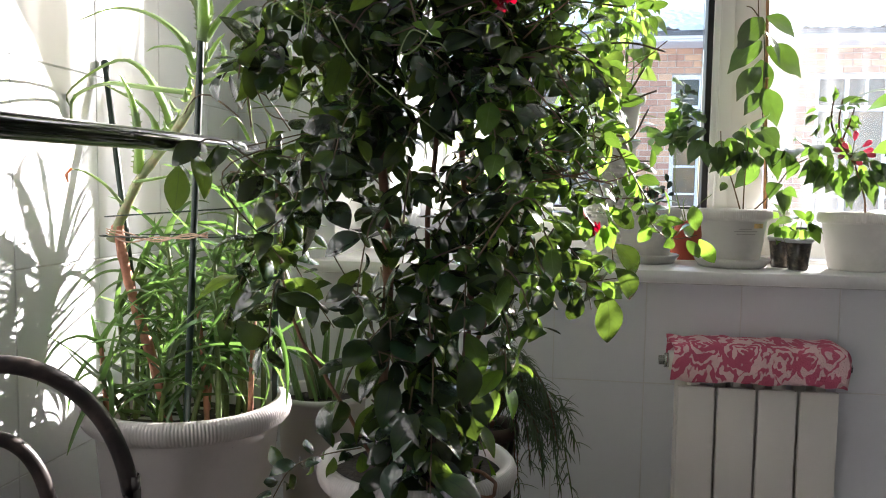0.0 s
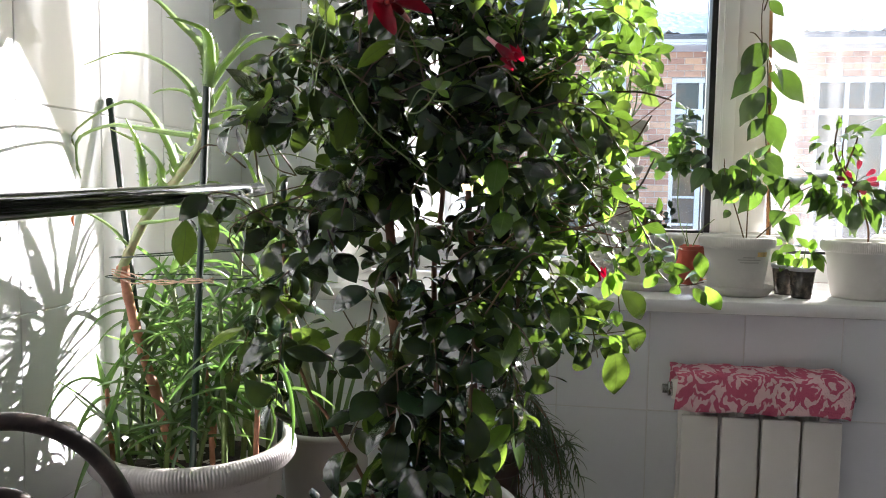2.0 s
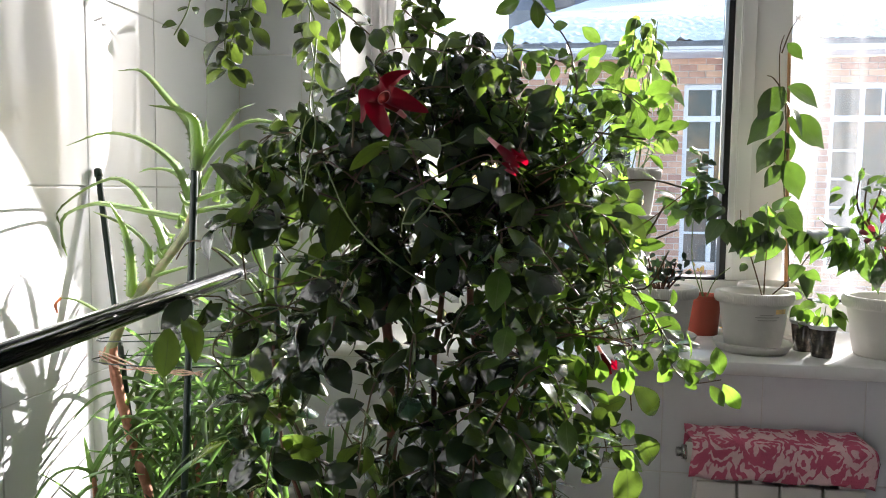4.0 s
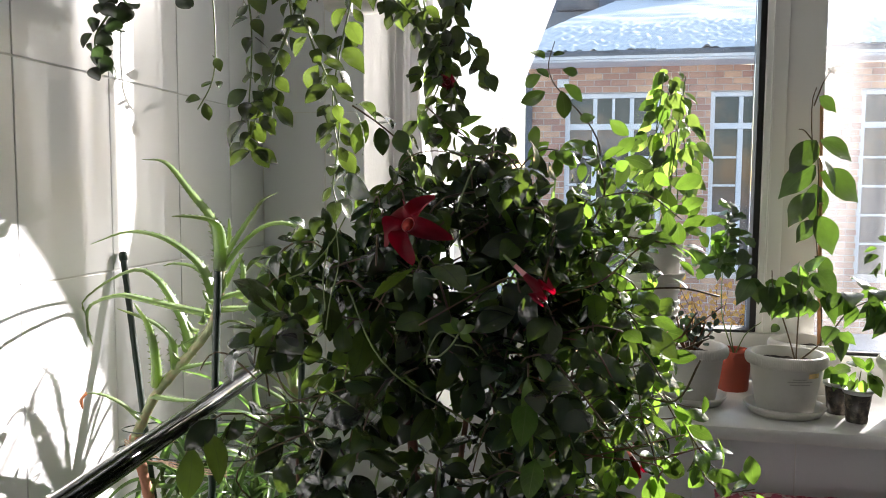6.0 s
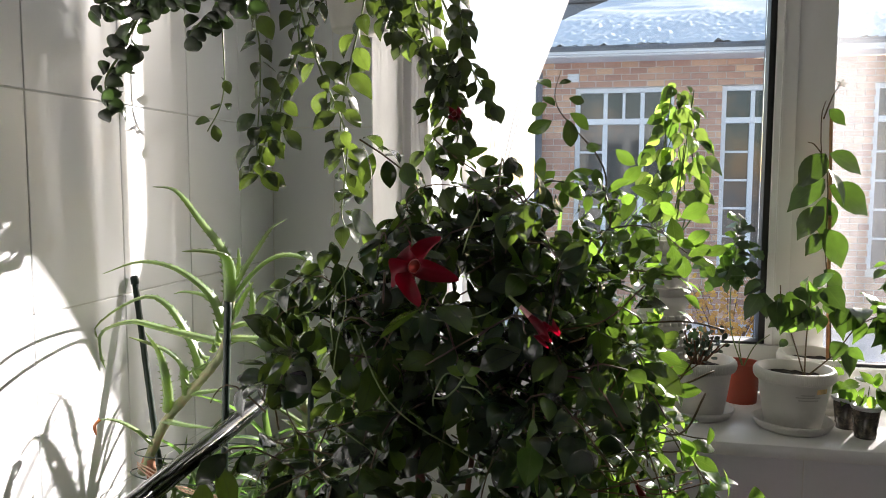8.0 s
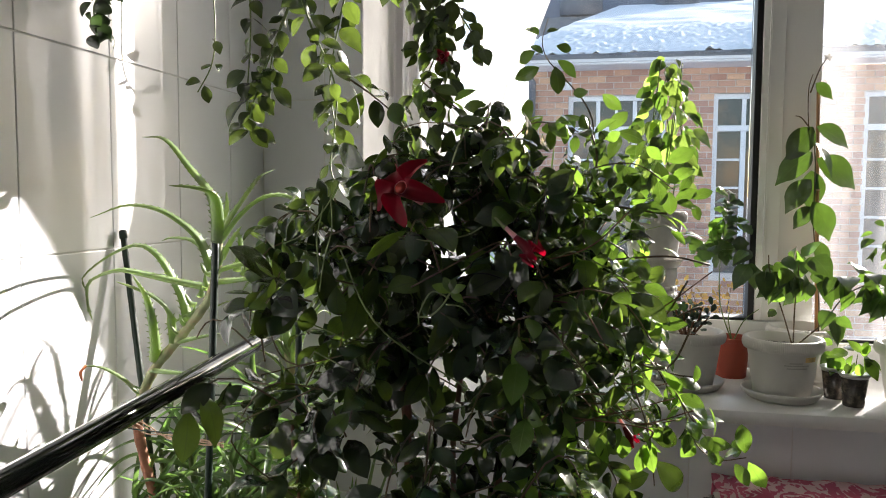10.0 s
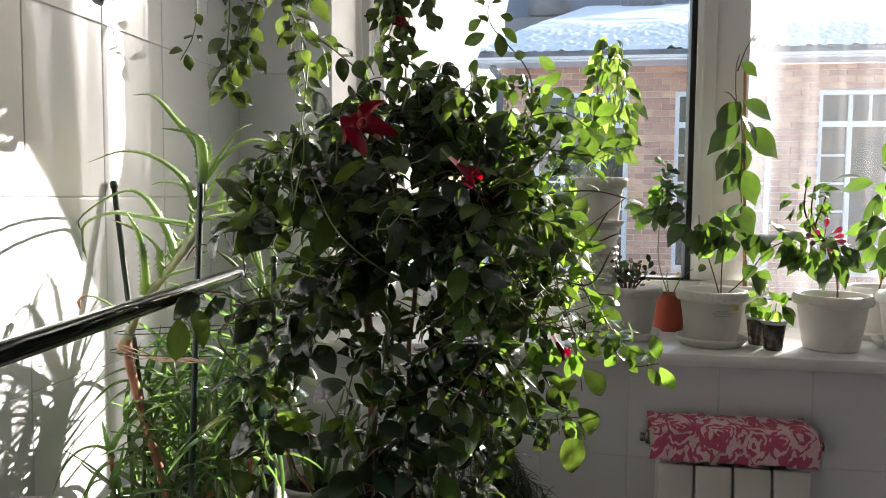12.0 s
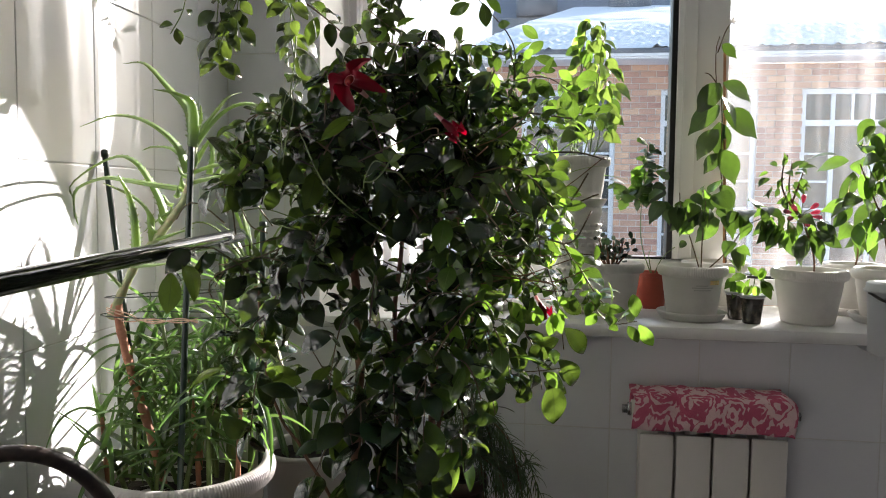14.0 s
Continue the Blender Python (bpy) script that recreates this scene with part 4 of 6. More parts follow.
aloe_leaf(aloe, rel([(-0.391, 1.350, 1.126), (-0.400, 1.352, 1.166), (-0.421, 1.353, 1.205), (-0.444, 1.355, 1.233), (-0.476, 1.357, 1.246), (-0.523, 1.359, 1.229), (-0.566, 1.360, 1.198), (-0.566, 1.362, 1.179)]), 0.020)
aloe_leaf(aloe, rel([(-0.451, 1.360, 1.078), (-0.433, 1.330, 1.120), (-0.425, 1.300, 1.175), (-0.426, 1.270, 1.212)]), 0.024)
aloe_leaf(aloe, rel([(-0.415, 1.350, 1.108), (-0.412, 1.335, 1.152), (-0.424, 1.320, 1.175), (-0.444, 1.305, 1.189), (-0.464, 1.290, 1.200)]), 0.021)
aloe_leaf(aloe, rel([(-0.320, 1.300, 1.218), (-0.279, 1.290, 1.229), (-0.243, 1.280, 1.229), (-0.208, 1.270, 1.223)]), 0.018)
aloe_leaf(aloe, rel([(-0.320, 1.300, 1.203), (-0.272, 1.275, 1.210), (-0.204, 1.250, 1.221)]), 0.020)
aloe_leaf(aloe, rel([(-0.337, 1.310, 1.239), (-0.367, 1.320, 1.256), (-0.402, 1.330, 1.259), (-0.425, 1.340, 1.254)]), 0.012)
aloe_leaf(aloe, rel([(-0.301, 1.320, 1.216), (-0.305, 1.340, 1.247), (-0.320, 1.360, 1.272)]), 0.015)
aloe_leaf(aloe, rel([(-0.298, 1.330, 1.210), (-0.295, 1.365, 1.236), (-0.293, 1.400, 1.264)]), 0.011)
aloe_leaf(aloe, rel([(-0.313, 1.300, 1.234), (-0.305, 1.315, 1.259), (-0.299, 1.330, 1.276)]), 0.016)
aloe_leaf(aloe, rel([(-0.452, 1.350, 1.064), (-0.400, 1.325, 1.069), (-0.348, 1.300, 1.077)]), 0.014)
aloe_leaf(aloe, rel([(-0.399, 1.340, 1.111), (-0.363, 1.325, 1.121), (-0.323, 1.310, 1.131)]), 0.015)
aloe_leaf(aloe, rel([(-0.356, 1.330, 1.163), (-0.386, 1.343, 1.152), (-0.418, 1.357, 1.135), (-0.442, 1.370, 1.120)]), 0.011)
for k in range(9):
    f = k / 8
    base = Vector((-0.414, 1.352, 1.106)).lerp(Vector((-0.320, 1.300, 1.226)), f)
    a = 2.3 * k
    out = Vector((math.cos(a) * 0.8, -abs(math.sin(a)) * 0.7, 0.35))
    aloe_leaf(aloe, rel([base, base + out * 0.010, base + out * 0.018 + Vector((0, 0, 0.010))]), 0.016, name="leaf_sheath", n=8, teeth=False)
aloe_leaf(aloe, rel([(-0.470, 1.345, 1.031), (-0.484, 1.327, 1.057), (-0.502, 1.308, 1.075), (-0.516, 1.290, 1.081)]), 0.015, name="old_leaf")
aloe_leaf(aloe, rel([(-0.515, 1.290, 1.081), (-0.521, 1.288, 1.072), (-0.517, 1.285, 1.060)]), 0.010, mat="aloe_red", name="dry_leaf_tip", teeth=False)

# crowd of narrow offsets round its foot
offsets = thing("aloe_offsets", "dense tuft of narrow arching aloe offsets filling the pot", "aloe plant", (-0.382, 1.362, BZ + 0.27))


def blade(base, way, length, w, droop, n=9):
    """A narrow arching blade: a shallow trough that tapers to a point."""
    gg = Geo()
    p, d = Vector(base), Vector(way).normalized()
    side = d.cross(Vector((0, 0, 1)))
    side = side.normalized() if side.length > 1e-3 else Vector((1, 0, 0))
    for i in range(n):
        s = i / (n - 1)
        ww = w * (1 - s) ** 0.6 / 2 + 0.0004
        nrm = side.cross(d).normalized()
        gg.v += [p - side * ww + nrm * ww * 0.6, p - nrm * ww * 0.3, p + side * ww + nrm * ww * 0.6]
        p = p + d * (length / (n - 1))
        d = (d + Vector((0, 0, -droop / (n - 1)))).normalized()
    gg.f = [q for i in range(n - 1) for q in ((3 * i, 3 * i + 1, 3 * i + 4, 3 * i + 3), (3 * i + 1, 3 * i + 2, 3 * i + 5, 3 * i + 4))]
    gg.uv = [(0, 0)] * len(gg.v)
    return gg


blade_kinds = []
for dr, w, ln_ in ((0.9, 0.0125, 0.125), (1.7, 0.0115, 0.145), (2.6, 0.0108, 0.140), (-0.4, 0.0118, 0.095), (0.4, 0.0110, 0.120), (3.2, 0.0100, 0.155)):
    gg = blade((0, 0, 0), (0, 0.82, 0.57), ln_, w, dr, 11)
    blade_kinds.append((mesh_of("blade", gg.v, gg.f, MAT["blade"], True), ln_))
shoots = []
for k in range(19):
    a = 2.4 * k
    r = 0.112 * math.sqrt((k + 0.5) / 19)
    x, y = r * math.cos(a) + 0.015, r * math.sin(a) + 0.012
    if y < -0.055:
        continue
    shoots.append((x, y, rng.uniform(0.09, 0.20) if y < -0.03 else rng.uniform(0.14, 0.31), rng.normal(0, 0.03), rng.normal(0, 0.02)))
shoots += [(-0.105, 0.02, 0.20, -0.015, 0.0), (-0.095, 0.07, 0.26, -0.02, 0.01), (-0.115, -0.02, 0.15, -0.01, 0.0), (0.03, 0.06, 0.36, 0.03, 0.0), (0.07, 0.03, 0.33, 0.03, 0.0), (-0.02, 0.085, 0.31, -0.02, 0.0)]
for k, (x, y, h, lx, ly) in enumerate(shoots):
    Geo().tube(curve([(x, y, -0.02), (x + lx * 0.4, y + ly * 0.4, h * 0.5), (x + lx, y + ly, h)], 8), [0.0046, 0.0046, 0.0044, 0.0042, 0.004, 0.0038, 0.0035, 0.003], 8).part("offset_stem", MAT["green_stem"] if k % 6 else MAT["aloe_bark"], offsets)
    for q in range(12):
        f = 1.0 - 0.62 * (q / 13) ** 1.3
        turn = 137.5 * q + rng.uniform(-25, 25)
        me, ln_ = blade_kinds[(k + 5 * q) % 6]
        sz = rng.uniform(0.65, 1.15)
        reach = 0.376 - x + math.sin(radians(turn)) * ln_ * sz
        if reach > 0.552:
            turn = -turn
        if y < -0.04 and math.cos(radians(turn)) < -0.3 and f * h < 0.08:
            turn += 180
        put("blade", me, offsets, "", pose(x + lx * f, y + ly * f, h * f, rng.uniform(-50, 22) * (1 if q > 3 else 0.4) + (32 if q < 3 else 0), rng.uniform(-20, 20), turn) @ Matrix.Diagonal((sz, sz, sz, 1)))

STAKES = "dark green plant stakes"
for nm, base, top in (("a", (-0.462, 1.405, 0.655), (-0.562, 1.452, 1.262)), ("b", (-0.350, 1.300, 0.655), (-0.312, 1.283, 1.272)), ("c", (-0.26, 1.42, 0.655), (-0.245, 1.40, 1.14))):
    t = thing("plant_stake", "dark green plastic-coated plant stake pushed into the pot", "plant stake", base, STAKES)
    d = Vector(top) - Vector(base)
    L = d.length
    Geo().tube([d * f for f in np.linspace(0, 0.985, 40)], [0.0047 + 0.0004 * (i % 2) for i in range(40)], 10).part("rod", MAT["rod"], t)
    Geo().tube([d * 0.978, d * 0.996, d], [0.0062, 0.0062, 0.0035], 10).part("cap", MAT["rod"], t)
ring = thing("plant_support_ring", "thin dark green wire hoops by the aloe, flattened to fit the view", "plant support", (-0.40, 1.365, 1.00))
# hoops flattened in depth so they read as level lines from the camera
for rx, ry, z, tilt in ((0.110, 0.034, 0.018, 0.08), (0.118, 0.038, -0.018, 0.02)):
    Geo().tube([Vector((rx * math.cos(0.1309 * i), ry * math.sin(0.1309 * i), z + tilt * rx * math.cos(0.1309 * i))) for i in range(49)], 0.0010, 7, False).part("wire_hoop", MAT["rod"], ring)
twine = thing("twine_tie", "frayed jute twine tying the aloe stem to its stake", "twine", (-0.49, 1.37, 0.985))
TO = Vector((-0.49, 1.37, 0.985))
for dz in (0, 0.003, -0.004):
    Geo().tube(curve([Vector(p) - TO for p in ((-0.512, 1.37, 0.987 + dz), (-0.46, 1.345, 0.980 + 2 * dz), (-0.40, 1.315, 0.979 - dz), (-0.335, 1.283, 0.988 + dz), (-0.300, 1.272, 0.990 - dz))], 18), 0.0011, 6).part("strand", MAT["twine"], twine)

# ---------------------------------------------------------------- upright strap leaves in the back pot, trailing dark plant
strap = thing("strap_leaf_plant", "upright strap leaves and an added aloe head in a white pot", "house plant", (-0.245, 1.625, BZ + 0.26))
for k in range(9):
    a = rng.uniform(0, 6.28)
    gg = blade((0.05 * math.cos(a) * rng.uniform(0, 1), 0.05 * math.sin(a) * rng.uniform(0, 1), 0), (0.25 * math.cos(a), 0.25 * math.sin(a), 1), rng.uniform(0.12, 0.24), 0.014, rng.uniform(0.3, 1.0), 11)
    put("strap_leaf", mesh_of("strap_leaf", gg.v, gg.f, MAT["blade"], True), strap)
# a second, mostly hidden aloe head close to the corner, added to shadow the wall
SO = Vector((-0.245, 1.625, BZ + 0.26))
Geo().tube([p - SO for p in curve([(-0.262, 1.640, BZ + 0.25), (-0.30, 1.650, 0.80), (-0.345, 1.665, 0.93), (-0.375, 1.670, 1.03)], 20)], [0.0085 + 0.0012 * (i % 3 == 0) for i in range(20)], 10).part("stem", MAT["aloe_stem"], strap)
for k in range(16):
    a = 2.4 * k
    base = Vector((-0.352 - 0.0013 * k, 1.666, 0.93 + 0.0075 * k))
    out = Vector((math.cos(a), math.sin(a), 0.0))
    L = 0.105 + 0.06 * ((k * 0.37) % 1.0)
    lift = 0.15 + 0.85 * k / 15
    pts = [base, base + out * L * 0.45 + Vector((0, 0, L * lift * 0.75)), base + out * L * 0.80 + Vector((0, 0, L * lift)), base + out * L * 1.1 + Vector((0, 0, L * lift * 0.85))]
    pts = [Vector((max(p.x, -0.555), min(p.y, 1.97), p.z)) for p in pts]
    aloe_leaf(strap, [p - SO for p in pts], 0.0125, name="toothed_leaf", n=12)
for pts in ([(-0.375, 1.665, 1.03), (-0.380, 1.650, 1.12), (-0.385, 1.62, 1.21), (-0.370, 1.60, 1.25)], [(-0.370, 1.665, 1.03), (-0.350, 1.655, 1.13), (-0.355, 1.63, 1.20), (-0.395, 1.60, 1.225)], [(-0.375, 1.67, 1.02), (-0.41, 1.66, 1.10), (-0.44, 1.64, 1.13)]):
    aloe_leaf(strap, [Vector(p) - SO for p in pts], 0.014, name="toothed_leaf", n=14)
trail = thing("trailing_grass_plant", "dark fine-leaved fern-like plant trailing over its brown pot", "house plant", (0.060, 1.640, BZ + 0.235))
for k in range(30):
    gg = Geo()
    a = rng.uniform(-1.0, 0.9) if k % 4 else rng.uniform(0, 6.28)
    out = np.array((math.cos(a), math.sin(a) * 0.45 - 0.15, 0))
    R = rng.uniform(0.04, 0.135)
    rise = rng.uniform(0.05, 0.15)
    drop = rng.uniform(-0.13, 0.05)
    if k in (5, 11, 17):
        pts = [out * 0.01, out * 0.02 + (0, 0, 0.08), out * 0.035 + (0, 0, 0.17), out * 0.05 + (0, 0, rng.uniform(0.19, 0.24))]
    else:
        pts = [out * 0.01, out * R * 0.40 + (0, 0, rise), out * R + (0, 0, rise * 0.75), out * R * 1.30 + (0, 0, drop)]
    c = curve(pts, 24)
    for i in range(5, 24):
        d = np.array(c[min(i + 1, 23)] - c[i - 1])
        for _ in range(3):
            w = unit(np.array((rng.normal(0, 0.55), rng.normal(0, 0.55), rng.normal(0.0, 0.5))) + 0.8 * unit(d))
            b = blade(c[i], w, rng.uniform(0.018, 0.045), 0.0022, rng.uniform(0.5, 2.2), 5)
            gg.add(b.v, b.f)
    strand = Geo().tube(c, 0.0010, 5).part("strand", MAT["bark"] if k % 2 else MAT["green_stem"], trail)
    gg.part("foliage", MAT["grass_dark"], strand)["kind"] = "stuff"

# ---------------------------------------------------------------- the flowering climber
bush = thing("mandevilla_plant", "large bushy dark-leaved mandevilla climber with red trumpet flowers", "house plant", (0.0, 1.275, BZ + 0.27))
BO = Vector((0.0, 1.275, BZ + 0.27))
MANDEVILLA = [leaf_shape(0.036, 0.0200, 0.50, 1.48, 0.35, 0.25, 0, 0, 0, 8, 0.25), leaf_shape(0.039, 0.0210, 0.50, 1.48, 0.5, 0.55, 0, 0, 0, 8), leaf_shape(0.033, 0.0205, 0.52, 1.45, 0.2, 0.15, 0.015, 0, 0, 8, 0.35),
              leaf_shape(0.029, 0.0155, 0.5, 1.48, 0.6, 0.7, 0, 0, 0, 8), leaf_shape(0.043, 0.0240, 0.48, 1.48, 0.3, 0.4, 0.01, 0, 0, 8, 0.2), leaf_shape(0.040, 0.0190, 0.48, 1.8, 0.4, 0.9, 0.01, 0, 0, 8)]
LOBES = [((-0.005, 1.255, 1.205), (0.235, 0.150, 0.165), 1.0), ((-0.150, 1.205, 1.160), (0.125, 0.110, 0.140), 0.9), ((0.125, 1.310, 1.215), (0.120, 0.130, 0.145), 0.8),
         ((0.045, 1.24, 1.035), (0.165, 0.13, 0.12), 0.65), ((0.060, 1.245, 0.90), (0.130, 0.09, 0.15), 0.60), ((0.165, 1.320, 1.06), (0.085, 0.090, 0.12), 0.5), ((0.0, 1.20, 1.225), (0.12, 0.07, 0.10), 1.0),
         ((0.03, 1.31, 1.36), (0.14, 0.08, 0.055), 0.9), ((-0.005, 1.19, 0.80), (0.060, 0.06, 0.16), 0.9), ((-0.06, 1.27, 1.34), (0.09, 0.07, 0.045), 0.9), ((-0.165, 1.20, 0.97), (0.07, 0.07, 0.13), 0.7), ((0.02, 1.24, 1.26), (0.06, 0.08, 0.06), 1.0), ((0.075, 1.30, 1.31), (0.07, 0.08, 0.05), 1.0), ((0.125, 1.225, 0.985), (0.085, 0.06, 0.105), 0.8), ((0.015, 1.32, 1.425), (0.105, 0.06, 0.050), 0.75)]
SHARE = np.array([0.23, 0.12, 0.12, 0.07, 0.08, 0.06, 0.07, 0.06, 0.07, 0.04, 0.05, 0.03, 0.03, 0.04, 0.04])
SHARE = SHARE / SHARE.sum()


def inside(p):
    best = 0.0
    for c, r, w in LOBES:
        q = (np.array(p) - c) / r
        e = q @ q
        if e < 1:
            best = max(best, w)
    return best


twigs = Geo()
bush_leaves = []
tries = 0
while len(bush_leaves) < 2450 and tries < 20000:
    tries += 1
    c, r, w = LOBES[rng.choice(len(LOBES), p=SHARE)]
    q = rng.normal(0, 1, 3)
    q = q / np.linalg.norm(q) * rng.uniform(0.25, 1) ** 0.5
    p = np.array(c) + q * r
    thin = 1.0 if abs(p[0]) < 0.07 and p[1] < 1.26 else min(1.0, max(0.5, (p[2] - 0.74) / 0.34))
    if -0.13 < p[0] < -0.06 and 0.93 < p[2] < 1.05:
        thin *= 0.4
    if rng.uniform() > inside(p) * thin:
        continue
    out = unit(p - np.array((0.0, 1.27, 1.02)))
    d = unit(out * 0.6 + rng.normal(0, 0.55, 3) + (0, -0.1, -0.05))
    L = rng.uniform(0.07, 0.16)
    pts = [p - d * L * 0.6, p, p + d * L * 0.35 + (0, 0, -0.25 * L), p + d * L * 0.55 + (0, 0, -0.6 * L)]
    if inside(pts[0]) == 0 and inside(pts[-1]) == 0:
        continue
    twigs.tube([Vector(x) - BO for x in curve(pts, 7)], [0.0012, 0.0012, 0.0011, 0.0011, 0.001, 0.0009, 0.0008], 5, False)
    big = rng.choice([0.85, 1.05, 1.2, 1.32])
    if p[2] < 0.98:
        big *= 1.2
    bush_leaves += along_strand(pts, 0.0165 * big, big, spread=0.95, droop=0.4, jitter=0.4, face=[(0.2, 0.15, 1.8), (0.0, -0.5, 0.55), (0.1, 0.0, 1.5), (1.3, -0.35, 1.1), (-0.2, -0.7, 0.3)][rng.integers(5)])
BOM = Matrix.Translation(-BO)
# outer sprays
young = []


def spray(pts, fresh=False, droop=0.2):
    """A supple outer shoot with leaves in pairs."""
    twigs.tube([Vector(x) - BO for x in curve(pts, 18)], list(np.linspace(0.0011, 0.0007, 18)), 6, False)
    got = along_strand(pts, 0.016, 0.85, spread=1.0, droop=droop, jitter=0.35)
    (young if fresh else bush_leaves).extend(got)


twigs.tube([Vector(x) - BO for x in curve([(0.167, 1.44, 1.376), (0.169, 1.44, 1.419), (0.154, 1.44, 1.453), (0.123, 1.44, 1.488), (0.104, 1.44, 1.511), (0.098, 1.44, 1.535), (0.106, 1.44, 1.565)], 22)], list(np.linspace(0.0013, 0.0006, 22)), 6, False)


def shoot_leaves(rows, y, to):
    """Leaves given by foot and reach, turned a little each its own way."""
    for x, z, dx, dz in rows:
        reach = math.hypot(dx, dz)
        turn = np.array((0.25, -0.8, 0.35)) + rng.normal(0, 0.28, 3)
        to.append(frame_of((x, y + rng.normal(0, 0.006), z), (dx, rng.normal(0, 0.25) * reach, dz), unit(turn), reach / 0.038))


shoot_leaves(((0.093, 1.540, -0.024, 0.023), (0.103, 1.547, 0.018, 0.010), (0.098, 1.518, -0.017, 0.015), (0.117, 1.527, 0.023, -0.004), (0.088, 1.520, -0.031, -0.015), (0.095, 1.496, -0.033, -0.015), (0.119, 1.507, 0.027, -0.019), (0.116, 1.498, 0.010, -0.041)), 1.44, young)
shoot_leaves(((0.074, 1.404, 0.027, 0.023), (0.114, 1.412, 0.036, 0.022), (0.162, 1.460, -0.026, -0.002), (0.206, 1.436, -0.025, 0.019), (0.191, 1.408, 0.021, 0.027), (0.201, 1.406, 0.042, -0.008), (0.132, 1.390, -0.000, 0.023), (0.162, 1.404, -0.008, 0.027), (0.260, 1.370, -0.022, 0.019), (0.267, 1.367, 0.037, 0.017), (0.255, 1.367, 0.008, -0.043), (0.285, 1.328, 0.019, 0.025), (0.278, 1.316, 0.030, 0.014), (0.299, 1.318, 0.025, 0.012), (0.298, 1.311, 0.017, -0.022), (0.170, 1.346, 0.018, -0.034), (0.253, 1.294, -0.017, 0.007)), 1.42, young)
shoot_leaves(((0.182, 1.387, -0.001, -0.042), (0.071, 1.392, 0.004, -0.035), (0.251, 1.352, -0.016, -0.023), (0.277, 1.313, 0.027, -0.003)), 1.41, bush_leaves)
spray([(-0.052, 1.34, 1.47), (-0.022, 1.34, 1.445), (0.015, 1.33, 1.419), (0.037, 1.32, 1.38)], True)
spray([(0.25, 1.31, 1.12), (0.284, 1.33, 1.067), (0.3, 1.33, 1.02), (0.327, 1.33, 0.998), (0.362, 1.33, 1.003)], True, -0.1)
spray([(0.284, 1.33, 1.067), (0.31, 1.33, 1.03), (0.335, 1.32, 1.02)], True)
spray([(0.12, 1.22, 1.03), (0.147, 1.2, 1.002), (0.162, 1.2, 0.965), (0.200, 1.2, 0.950), (0.250, 1.2, 0.956)])
spray([(0.1, 1.34, 1.3), (0.16, 1.33, 1.35), (0.22, 1.32, 1.36), (0.265, 1.31, 1.33)], True)
spray([(0.14, 1.3, 1.2), (0.2, 1.3, 1.22), (0.245, 1.31, 1.19), (0.255, 1.32, 1.14)], True)
spray([(-0.12, 1.26, 1.29), (-0.17, 1.25, 1.31), (-0.205, 1.25, 1.29), (-0.235, 1.25, 1.25)])
spray([(-0.05, 1.28, 1.34), (-0.07, 1.28, 1.39), (-0.035, 1.29, 1.41), (0.03, 1.29, 1.4)])
spray([(0.05, 1.32, 1.36), (0.09, 1.34, 1.41), (0.13, 1.36, 1.41), (0.18, 1.36, 1.39)], True)
spray([(-0.14, 1.19, 1.06), (-0.155, 1.19, 0.99), (-0.13, 1.2, 0.93), (-0.1, 1.21, 0.88)])
spray([(-0.06, 1.2, 0.73), (-0.11, 1.19, 0.72), (-0.15, 1.19, 0.7), (-0.17, 1.18, 0.665)])
spray([(0.02, 1.22, 0.7), (0.05, 1.2, 0.735), (0.08, 1.19, 0.73)])
# paler-leaved growth on the window side
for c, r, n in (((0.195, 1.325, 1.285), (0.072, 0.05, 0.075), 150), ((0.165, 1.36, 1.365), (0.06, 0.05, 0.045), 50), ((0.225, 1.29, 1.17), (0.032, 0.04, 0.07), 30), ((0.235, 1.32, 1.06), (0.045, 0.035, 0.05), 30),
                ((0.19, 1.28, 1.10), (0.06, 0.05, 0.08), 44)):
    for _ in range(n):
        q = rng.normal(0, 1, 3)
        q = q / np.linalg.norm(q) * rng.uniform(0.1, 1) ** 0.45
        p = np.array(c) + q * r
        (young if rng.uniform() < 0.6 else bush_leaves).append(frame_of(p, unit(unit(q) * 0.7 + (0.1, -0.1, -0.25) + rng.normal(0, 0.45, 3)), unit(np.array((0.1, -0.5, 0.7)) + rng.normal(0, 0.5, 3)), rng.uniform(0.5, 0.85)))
# pale tendrils and a curled young tip in front of the crown
for pts in ([(-0.090, 1.100, 1.329), (-0.087, 1.100, 1.289), (-0.096, 1.100, 1.253), (-0.101, 1.100, 1.221)],
            [(-0.100, 1.110, 1.310), (-0.107, 1.110, 1.275), (-0.105, 1.110, 1.239)],
            [(0.046, 1.120, 1.387), (0.036, 1.120, 1.364), (0.029, 1.120, 1.341)],
            [(-0.157, 1.140, 1.267), (-0.134, 1.140, 1.278), (-0.109, 1.140, 1.306), (-0.093, 1.140, 1.334)],
            [(0.037, 1.090, 1.220), (0.019, 1.090, 1.226), (0.007, 1.090, 1.205), (0.006, 1.090, 1.193)],
            [(0.034, 1.090, 1.214), (0.049, 1.090, 1.212), (0.057, 1.090, 1.204)],
            [(-0.020, 1.110, 1.278), (0.015, 1.110, 1.275), (0.049, 1.110, 1.281), (0.066, 1.110, 1.290)]):
    Geo().tube([p - BO for p in curve(pts, 16)], 0.0008, 5).part("tendril", MAT["green_stem"], bush)
tip_line = [(0.006, 1.090, 1.201), (0.018, 1.090, 1.202), (0.030, 1.090, 1.213), (0.038, 1.090, 1.226)]
